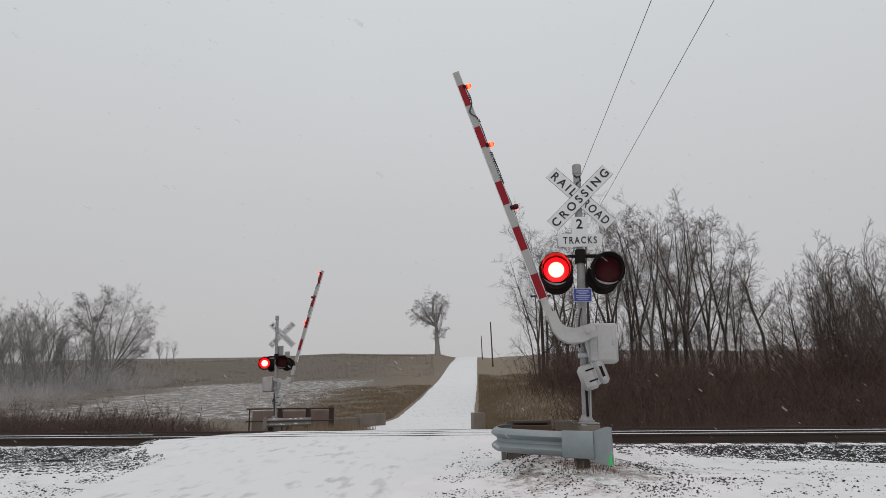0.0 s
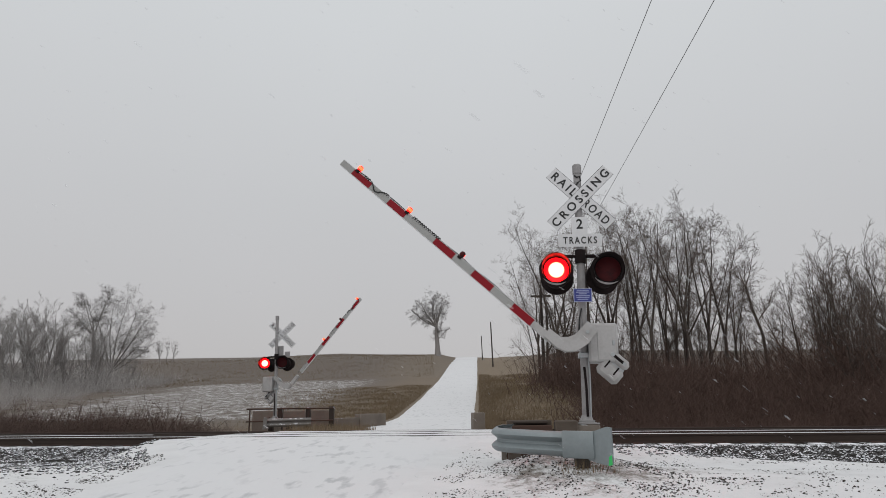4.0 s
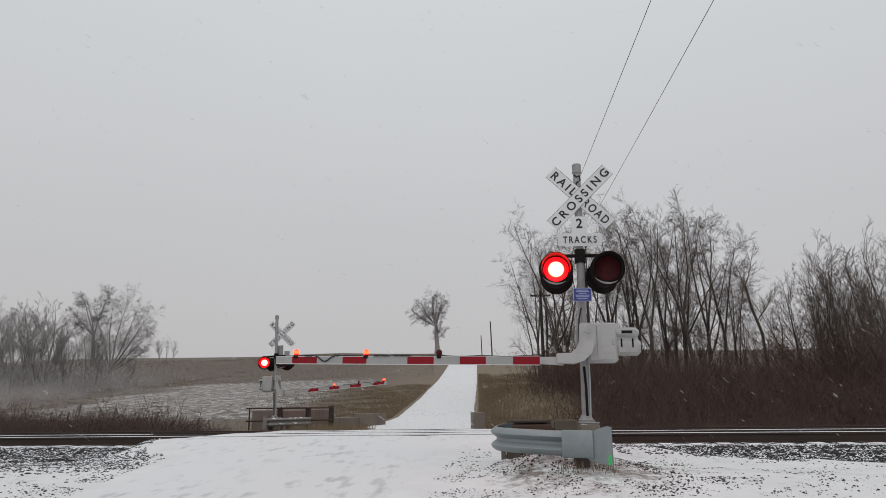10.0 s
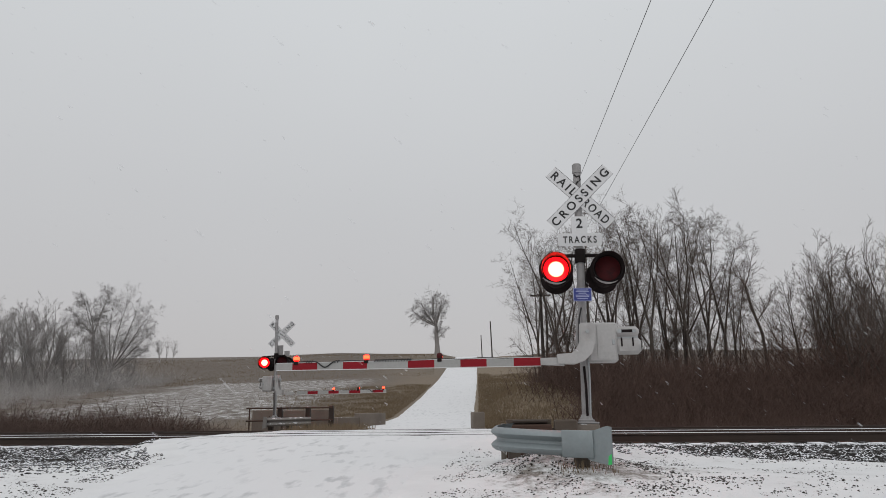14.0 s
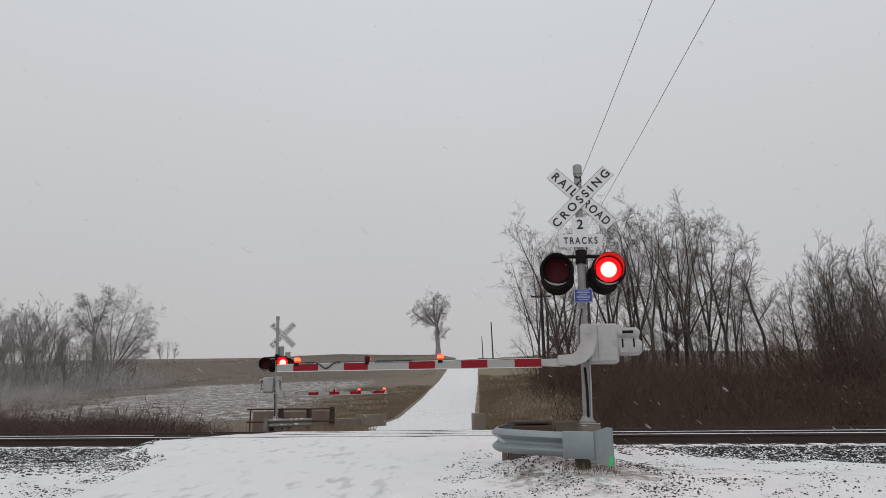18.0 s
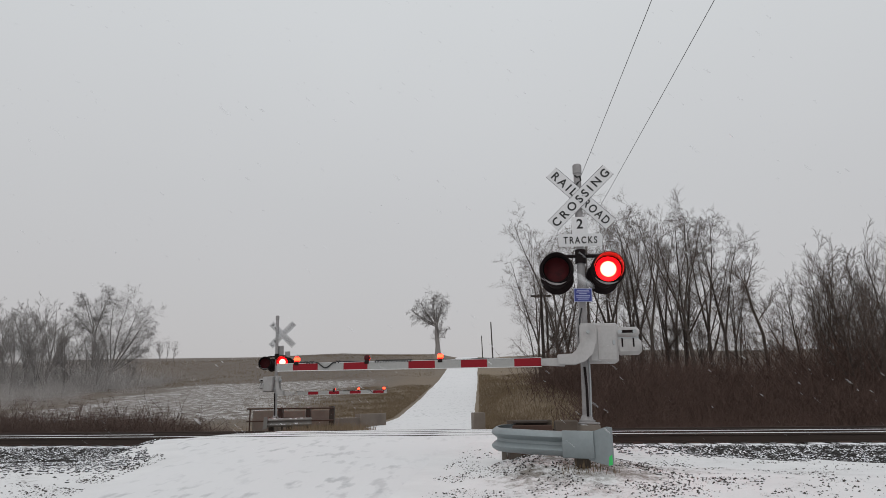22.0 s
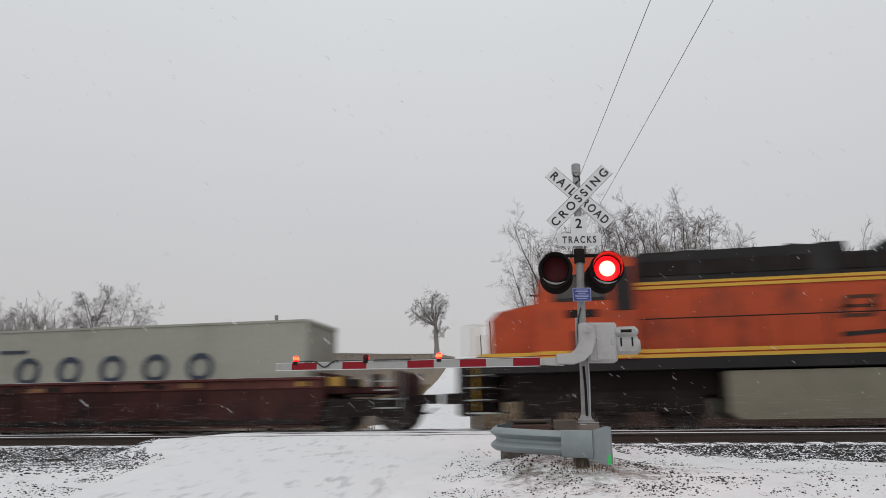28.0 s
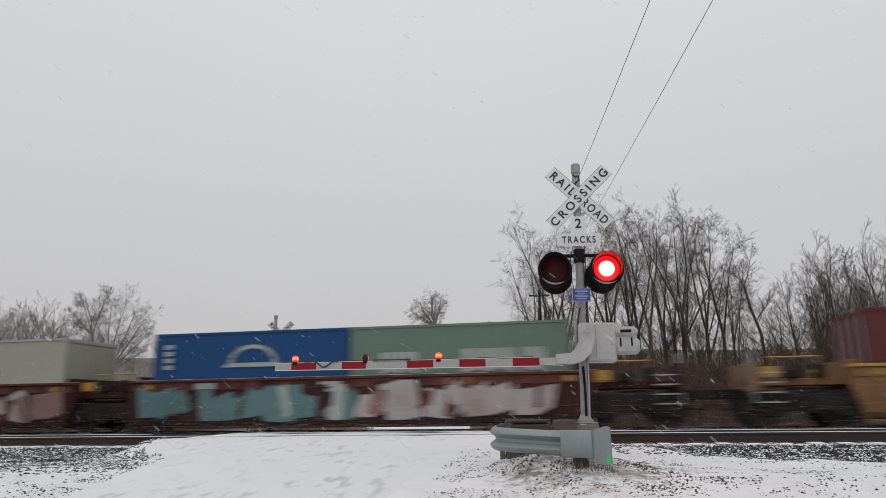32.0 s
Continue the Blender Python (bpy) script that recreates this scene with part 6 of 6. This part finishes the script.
grass_sheet("crib_weeds", 500, crib_weeds, 0.02, 0.13, STRAW, "dry weeds round the crib and the rail post")


def hill_band(rnd):
    d = rnd.uniform(104, 152)
    return ahead(rnd.uniform(225, 765), d), d


grass_sheet("hill_weeds", 14000, hill_band, 0.06, 0.3, STRAW, "dry weeds over the brown hillside")
grass_sheet("verge_grass", 90000, verge_right, 0.08, 0.3, STRAW, "tan dry grass on the verge of the road")
grass_sheet("slope_grass", 40000, verge_left, 0.06, 0.2, STRAW, "dry grass on the slope beside the road")
grass_sheet("bank_grass", 34000, bank_left, 0.12, 0.42, STRAW, "dry grass on the bank beyond the track")


# ---- loose stones ----
def stone_field(name, spots, mat, label):
    """spots: (x, y, z, size). Each stone is a bent eight-sided lump."""
    rnd = np.random.RandomState(len(spots))
    base = np.array([(1, 0, 0), (-1, 0, 0), (0, 1, 0), (0, -1, 0), (0, 0, 1), (0, 0, -1)], float)
    tri = np.array([(0, 2, 4), (2, 1, 4), (1, 3, 4), (3, 0, 4), (2, 0, 5), (1, 2, 5), (3, 1, 5), (0, 3, 5)])
    vs, ts = [], []
    for i, (x, y, z, r) in enumerate(spots):
        a = rnd.uniform(0, math.tau)
        v = base * rnd.uniform(0.55, 1.15, (6, 1)) * (r, r * 0.8, r * 0.6)
        c, s = math.cos(a), math.sin(a)
        tx = rnd.uniform(-0.5, 0.5)
        v[:, 2] += tx * v[:, 0]
        vs.append(np.stack([v[:, 0] * c - v[:, 1] * s + x, v[:, 0] * s + v[:, 1] * c + y, v[:, 2] + z], 1))
        ts.append(tri + 6 * i)
    return tagged(new(name, quick_mesh(name, np.concatenate(vs), np.concatenate(ts), mat)), label, "stones", kind="stuff")


rs = random.Random(4)
spots = []
while len(spots) < 30000:
    u, w = rs.uniform(-20, 16), NEAR_W - 0.9 - 2.1 * rs.random() ** 0.9
    if on_road(u, w, 0.1 + 1.6 * rs.random() ** 2) or (u < 0 and w < 13.1 + 0.5 * noise.noise((u * 0.8, w, 3))):
        continue
    p = u * T + w * N
    if u > 0 and ground_z(p.x, p.y) > ballast_top(w) + 0.015 and rs.random() > 0.05:
        continue
    spots.append((p.x, p.y, max(ballast_top(w), ground_z(p.x, p.y)) + 0.005, rs.uniform(0.018, 0.05)))
stone_field("ballast_stones", spots, STONE, "crushed ballast stones dusted with snow beside the track")
spots = []
while len(spots) < 3500:
    u, w = rs.uniform(-16, -6.5), rs.gauss(11.2, 0.9)
    p = u * T + w * N
    if p.x - road_x(p.y) < -float(road_half(p.y)) - 0.3 and w < 13:
        spots.append((p.x, p.y, ground_z(p.x, p.y) + 0.005, rs.uniform(0.012, 0.05)))
stone_field("gravel_patch", spots, STONE, "grey gravel left of the road")
DEBRIS = material("dark_clods", (0.06, 0.05, 0.043), 0.95, 0, (0.10, 0.09, 0.08), 20, 6, 0.6, 0.4, snow=0.1, spread=0.5)
spots = []
while len(spots) < 15000:
    if rs.random() < 0.6:
        x, y = rs.gauss(1.9, 1.6), rs.gauss(9.0, 1.1)
    else:
        x, y = rs.uniform(-9.5, 8.5), rs.uniform(6.5, 12.5)
    if rs.random() < 0.16:
        y = rs.uniform(7.2, 13)
        x = road_x(y) - float(road_half(y)) - abs(rs.gauss(0.1, 0.8))
    off = abs(x - road_x(y)) - float(road_half(y))
    heap = noise.noise((x * 1.3, y * 1.9, 7.7)) + 0.6 * noise.noise((x * 4.1, y * 5.2, 2.2))
    if off > 0.05 and y > 6 and uw(x, y)[1] < 12.8 and heap > 0.5 * rs.random() ** 2 - 0.12:
        spots.append((x, y, ground_z(x, y) + 0.001, 0.003 + 0.024 * rs.random() ** 5))
stone_field("road_debris", spots, DEBRIS, "dark clods and stones scattered on the snowy shoulder")


# ---- guard rail round the signal ----
def sweep(section, line):
    """A section of (out, z) carried along a plan line of (x, y, z)."""
    vs, n = [], len(section)
    for i, p in enumerate(line):
        a, b = Vector(line[max(i - 1, 0)]), Vector(line[min(i + 1, len(line) - 1)])
        d = (b - a).normalized()
        o = Vector((d.y, -d.x, 0)).normalized()
        vs += [tuple(Vector(p) + o * q + Vector((0, 0, z))) for q, z in section]
    fs = [(i * n + k, i * n + (k + 1) % n, (i + 1) * n + (k + 1) % n, (i + 1) * n + k) for i in range(len(line) - 1) for k in range(n)]
    fs += [tuple(range(n))[::-1], tuple(range((len(line) - 1) * n, len(line) * n))]
    return Mesh().add(vs, fs)


W_FRONT = [(0.0, -0.155), (0.025, -0.15), (0.07, -0.115), (0.08, -0.08), (0.05, -0.05), (0.005, -0.02), (0.0, 0.0), (0.005, 0.02), (0.05, 0.05), (0.08, 0.08), (0.07, 0.115), (0.025, 0.15), (0.0, 0.155)]
W_SECT = W_FRONT + [(q - 0.008, z) for q, z in reversed(W_FRONT)]


def smooth_line(pts, n=6):
    out = []
    for i in range(len(pts) - 1):
        p0, p1, p2, p3 = (Vector(pts[min(max(j, 0), len(pts) - 1)]) for j in (i - 1, i, i + 1, i + 2))
        for k in range(n):
            t = k / n
            out.append(tuple(0.5 * (2 * p1 + (p2 - p0) * t + (2 * p0 - 5 * p1 + 4 * p2 - p3) * t * t + (3 * p1 - p0 - 3 * p2 + p3) * t ** 3)))
    return out + [tuple(pts[-1])]


rail = thing("guard_rail", pose(0, 0, 0), "bent galvanised guard rail round the signal mast", "guard rail")
line = smooth_line([(1.02, 10.28, 0.14), (0.80, 10.05, 0.13), (0.71, 9.75, 0.11), (0.80, 9.42, 0.10), (1.08, 9.18, 0.085), (1.40, 9.0, 0.07), (1.72, 8.86, 0.06)])
part("rail_beam", sweep(W_SECT, line), RAILGALV, rail, "ribbed galvanised steel beam")
part("end_plate", sweep([(0.085, -0.165), (0.095, -0.15), (0.095, 0.15), (0.085, 0.165), (0.0, 0.165), (0.0, -0.165)], [(1.50, 8.955, 0.065), (1.66, 8.88, 0.062), (1.86, 8.77, 0.058)]), RAILGALV, rail, "flat steel plate of the rail's end")
part("end_flare", Mesh().prism([(-0.10, -0.17), (0.0, -0.2), (0.16, -0.235), (0.20, -0.225), (0.20, 0.215), (0.14, 0.225), (0.0, 0.18), (-0.10, 0.17)], -0.11, -0.05, pose(1.90, 8.80, 0.05, 0, 0, -30)), RAILGALV, rail, "flared steel end of the rail")
part("green_mark", Mesh().prism([(0.15, -0.232), (0.198, -0.222), (0.198, -0.10), (0.16, -0.13)], -0.116, -0.111, pose(1.90, 8.80, 0.05, 0, 0, -30)), GREENTAG, rail, "bright green paint mark")
for x, y, z in ((1.58, 8.82, 0.16), (1.80, 8.70, 0.16), (1.58, 8.82, -0.03), (1.80, 8.70, -0.03)):
    part("rail_bolt", Mesh().tube([(x, y, z), (x + 0.035, y + 0.06, z)], 0.016, 8), GALV, rail)
for x, y, top in ((1.72, 8.98, 0.20), (0.98, 10.12, 0.22)):
    part("rail_post", Mesh().box(x - 0.085, x + 0.085, y - 0.09, y + 0.09, -0.75, top, 0.012), TIMBER, rail, "short timber post")

BROWNWOOD = material("brown_timber", (0.095, 0.074, 0.058), 0.9, 0, (0.05, 0.037, 0.03), 11, 1.6, 0.7, 0.5)
DARKCRIB = material("dark_old_timber", (0.05, 0.037, 0.03), 0.9, 0, (0.03, 0.024, 0.02), 11, 1.6, 0.7, 0.5)
GREYPOST = material("grey_old_timber", (0.16, 0.14, 0.12), 0.9, 0, (0.09, 0.075, 0.065), 11, 1.6, 0.7, 0.5)
crib = thing("timber_crib", pose(1.62, 10.42, 0, 0, 0, -6), "low rusty steel and timber crib beside the mast", "crib")
part("crib_panel", Mesh().box(-0.72, -0.04, -0.1, 0.06, -0.45, 0.27, 0.015), RUST, crib, "rusty steel panel")
part("crib_cap", Mesh().box(-0.62, -0.10, -0.06, 0.30, 0.29, 0.33, 0.012), DARKCRIB, crib)
part("crib_board", Mesh().box(-0.72, -0.03, 0.28, 0.36, -0.45, 0.34, 0.012), BROWNWOOD, crib)
part("crib_post", Mesh().box(-0.80, -0.725, -0.1, 0.0, -0.45, 0.29, 0.012), GREYPOST, crib, "pale weathered post")
part("crib_box", Mesh().box(0.0, 0.34, -0.08, 0.26, -0.45, 0.33, 0.02), BROWNWOOD, crib, "weathered brown timber block beside the mast")

# ---- beyond the tracks: railing, far guard rail, parapets ----
GREYWOOD = material("dull_steel", (0.20, 0.19, 0.18), 0.8, 0.1, (0.12, 0.11, 0.10), 12, 1.5, 0.6, 0.3, snow=0.2)
DARKWOOD = material("dark_wet_timber", (0.045, 0.034, 0.028), 0.9, 0, (0.025, 0.02, 0.018), 10, 1.2, 0.6, 0.4, snow=0.2)


def gz(x, y):
    return ground_z(x, y)


fence = thing("railing", pose(0, 0, 0), "rusty pipe railing on timber posts beside the culvert", "railing")
for px, y, r in ((447, 28.6, 0.03), (500, 29.0, 0.10), (548, 29.4, 0.10), (588, 29.8, 0.105)):
    x = ahead(px, y)
    if r > 0.05:
        part("railing_post", Mesh().box(x - r, x + r, y - r, y + r, gz(x, y) - 0.2, 0.74 - (0.0 if px == 588 else 0.03), 0.02), DARKWOOD, fence, "dark timber post")
    else:
        part("railing_post", Mesh().tube([(x, y, gz(x, y) - 0.2), (x, y, 0.68)], r, 8), RUST, fence, "thin rusty pipe post")
a, b = Vector((ahead(443, 28.6), 28.45, 0)), Vector((ahead(592, 29.8), 29.65, 0))
for z in (0.66, 0.16):
    part("railing_bar", Mesh().tube([tuple(a + Vector((0, 0, z))), tuple(b + Vector((0, 0, z)))], 0.03, 8), RUST, fence, "rusty pipe rail")

far_rail = thing("guard_rail", pose(0, 0, 0), "short galvanised guard rail before the far signal", "guard rail")
line = [(ahead(474, 26.6), 26.6, 0.12), (ahead(490, 26.4), 26.4, 0.13), (ahead(520, 26.5), 26.5, 0.14), (ahead(553, 26.7), 26.7, 0.15)]
part("rail_beam", sweep(W_SECT, line), GREYWOOD, far_rail, "ribbed galvanised steel beam")
part("end_flare", Mesh().prism([(-0.12, -0.24), (0.05, -0.19), (0.05, 0.19), (-0.08, 0.22)], -0.14, -0.09, pose(ahead(476, 26.5), 26.55, 0.12)), GREYWOOD, far_rail)
for px in (484, 515, 546):
    x = ahead(px, 26.8)
    part("rail_post", Mesh().box(x - 0.09, x + 0.09, 26.75, 26.95, -1.1, 0.26, 0.015), DARKWOOD, far_rail, "short timber post")


def parapet(name, pts, high, thick, label):
    """A low concrete wall along a plan line, cast in lengths."""
    wall = thing(name, pose(0, 0, 0), label, "parapet", "parapets of the culvert")
    for (x0, y0), (x1, y1) in zip(pts[:-1], pts[1:]):
        d = math.degrees(math.atan2(y1 - y0, x1 - x0))
        ln = math.hypot(x1 - x0, y1 - y0)
        z = min(gz(x0, y0), gz(x1, y1))
        m = pose(x0, y0, 0, 0, 0, d)
        part("wall_length", Mesh().box(0.004, ln - 0.004, -thick / 2, thick / 2, z - 0.5, z + high, 0.03), CONCRETE, wall, "weathered concrete length", at=m)
    return wall


parapet("parapet", [(ahead(594, 33), 33.0), (ahead(632, 34), 34.0), (ahead(677, 35.5), 35.5)], 0.66, 0.4, "low weathered concrete parapet beside the road")
parapet("parapet", [(ahead(829, 30), 30.0), (ahead(850, 30), 30.1)], 0.72, 0.45, "square concrete parapet end with snow on top")


head = thing("headwall", pose(ahead(452, 30.4), 30.4, 0, 0, 0, 9), "weathered concrete headwall of the culvert behind the railing", "wall")
reach = (ahead(592, 31.2) - ahead(452, 30.4)) / 3
for k in range(3):
    part("wall_length", Mesh().box(reach * k + 0.006, reach * (k + 1) - 0.006, -0.2, 0.2, -1.4, 0.60 - 0.02 * (k % 2), 0.03), CONCRETE, head, "weathered concrete length")


# ---- poles and wires ----
WIRE = material("weathered_wire", (0.10, 0.10, 0.105), 0.6, 0.4)
POLE = material("pole_wood", (0.055, 0.045, 0.04), 0.95, 0, (0.03, 0.026, 0.024), 8, 0.9, 0.6, 0.4)
py = 60.0
px_ = ahead(957, py)
pole = thing("utility_pole", pose(px_, py, ground_z(px_, py)), "dark wooden utility pole with a crossarm among trees", "utility pole", "utility poles")
gp = ground_z(px_, py)
part("shaft", Mesh().tube([(0, 0, -0.3), (0, 0, 10.75 - gp)], [0.17, 0.12], 10), POLE, pole)
part("crossarm", Mesh().box(-0.9, 0.9, -0.07, 0.07, 10.25 - gp, 10.4 - gp, 0.01), POLE, pole)
for q in (-0.8, 0.8, -0.35, 0.35):
    part("insulator", Mesh().tube([(q, 0, 10.4 - gp), (q, 0, 10.55 - gp)], [0.05, 0.03], 8), GALV, pole)
for px, d, topz, r in ((868, 118, 15.4, 0.13), (850, 150, 16.4, 0.12)):
    x = ahead(px, d)
    z = ground_z(x, d)
    p2 = thing("utility_pole", pose(x, d, z, 0, -1.5, 0), "thin wooden pole on the hill beside the road", "utility pole", "utility poles")
    part("shaft", Mesh().tube([(0, 0, -0.3), (0, 0, topz - z)], [r, r * 0.75], 8), POLE, p2)
for x0, bearing, zz in ((-0.8, 1142, 10.55), (0.8, 1248, 10.55)):
    a = Vector((px_ + x0, py, zz))
    b = Vector((ahead(bearing, 17.2), 15.3, 10.35))
    way = (b - a)
    pts = []
    for k in range(25):
        q = 1.7 * k / 24
        p = a + way * q
        pts.append((p.x, p.y, p.z - 0.35 * math.sin(math.pi * min(q / 1.7, 1))))
    w = new("power_wire", Mesh().tube(pts, 0.009, 5).data("power_wire", WIRE))
    tagged(w, "thin dark power wire across the sky", "wire", "power wires")


# ---- falling snow ----
WIND = Vector((4.2, 0.6, -3.4))


def build_snowfall():
    """Flakes strewn through a long slab of air that the wind carries past."""
    rnd = random.Random(21)
    tri = np.array([(0, 1, 2), (0, 2, 3), (0, 3, 1), (1, 3, 2)])
    base = np.array([(1, 1, 1), (1, -1, -1), (-1, 1, -1), (-1, -1, 1)], float) * 0.68
    vs, ts, k = [], [], 0
    while k < 26000:
        t = rnd.uniform(-1.5, 33.5)
        q = Vector((rnd.uniform(-11, 11), rnd.uniform(2.2, 17), rnd.uniform(-1.0, 8.5)))
        away = q - EYE
        if (away - away.project(WIND)).length < 1.9:
            continue
        r = 0.005 + 0.014 * rnd.random() ** 3
        p = q - WIND * t
        vs.append(base * (r, r * rnd.uniform(0.6, 1), r * rnd.uniform(0.5, 1)) + np.array(p))
        ts.append(tri + 4 * k)
        k += 1
    ob = new("falling_snow", quick_mesh("falling_snow", np.concatenate(vs), np.concatenate(ts), SNOWMAT))
    return tagged(ob, "white snowflakes falling slantwise in the wind", "snow", kind="stuff")


SNOWFALL = build_snowfall()


def build_whirl():
    """Fine snow whirled up along the wheels of the train; thickest near the rails."""
    rnd = np.random.RandomState(8)
    n = 20000
    tri = np.array([(0, 1, 2), (0, 2, 3), (0, 3, 1), (1, 3, 2)])
    base = np.array([(1, 1, 1), (1, -1, -1), (-1, 1, -1), (-1, -1, 1)], float) * 0.68
    at = np.stack([rnd.uniform(-160, 44, n), rnd.uniform(-2.3, -1.5, n), 0.02 + 1.2 * rnd.random_sample(n) ** 2.8], 1)
    gust = np.sin(at[:, 0] * 0.9) + np.sin(at[:, 0] * 0.37 + 1)
    at[:, 2] *= 0.7 + 0.4 * np.clip(gust, 0, 2)
    r = rnd.uniform(0.004, 0.012, n)
    vs = (base[None] * r[:, None, None] + at[:, None, :]).reshape(-1, 3)
    ts = (tri[None] + 4 * np.arange(n)[:, None, None]).reshape(-1, 3)
    ob = new("whirled_snow", quick_mesh("whirled_snow", vs, ts, SNOWMAT))
    return tagged(ob, "fine snow whirled up by the passing train", "snow", kind="stuff")


WHIRL = build_whirl()
TRAIN.append((WHIRL, 0.0, 0))


# ---- what moves ----
GATE_NEAR = [(0, 71.8), (0.5, 69.5), (1, 67), (1.5, 64.3), (2, 61), (2.5, 56.7), (3, 52), (3.5, 47), (4.5, 38.2), (5.5, 29.3), (6, 25), (6.5, 20.7), (7, 16.8),
             (7.5, 13), (8, 10.2), (8.5, 7.8), (9, 5.4), (9.5, 3.0), (10, 1.3), (10.6, 0.4), (11.2, 0), (32, 0)]
GATE_FAR = [(0, 73.5), (0.5, 71.6), (1, 69.5), (1.5, 66.6), (2, 63.2), (2.5, 60), (3, 56.5), (3.5, 52), (4.5, 43), (5.5, 34), (6, 29.3), (6.5, 25.2), (7, 21.2),
            (7.5, 17.3), (8, 13.6), (8.5, 10.3), (9, 8), (9.5, 6), (10, 3.8), (10.6, 1.4), (11.2, 0), (32, 0)]


def motions():
    # the arms come down
    for (arm, p, side, lean), rows in zip(ARMS, (GATE_NEAR, GATE_FAR)):
        walk(arm, [(t, pose(*p, 0, -side * (a - lean), 0)) for t, a in rows])
    # the lights flash in turn: each lens turns over in a fifteenth of a second
    half, first = 0.5107, 0.165
    for lens, at, phase in FLASH:
        lit = phase == 1
        ang, way = (0, 1) if lit else (178, -1)
        rows = [(0, at @ pose(0, 0, 0, 0, 0, ang))]
        k = 0
        while first + k * half < 31.9:
            t = first + k * half
            f = round(t * FPS)
            for j, d in enumerate((0, 89, 178)):
                rows.append(((f - 1 + j) / FPS, at @ pose(0, 0, 0, 0, 0, ang + way * d)))
            ang += way * 178
            way = -way
            k += 1
        rows.append((32, at @ pose(0, 0, 0, 0, 0, ang)))
        walk(lens, rows)
    # the snow drives past
    walk(SNOWFALL, [(0, pose(0, 0, 0)), (32, pose(*(WIND * 32)))])
    # the train runs through at a steady speed
    for ob, s, turn in TRAIN:
        at = lambda t: Matrix.Translation(ORIGIN + T * (s + SPEED * (t - SWAY0))) @ pose(0, 0, 0, 0, 0, -10.96 + turn)
        walk(ob, [(0, at(0)), (32, at(32))])


motions()
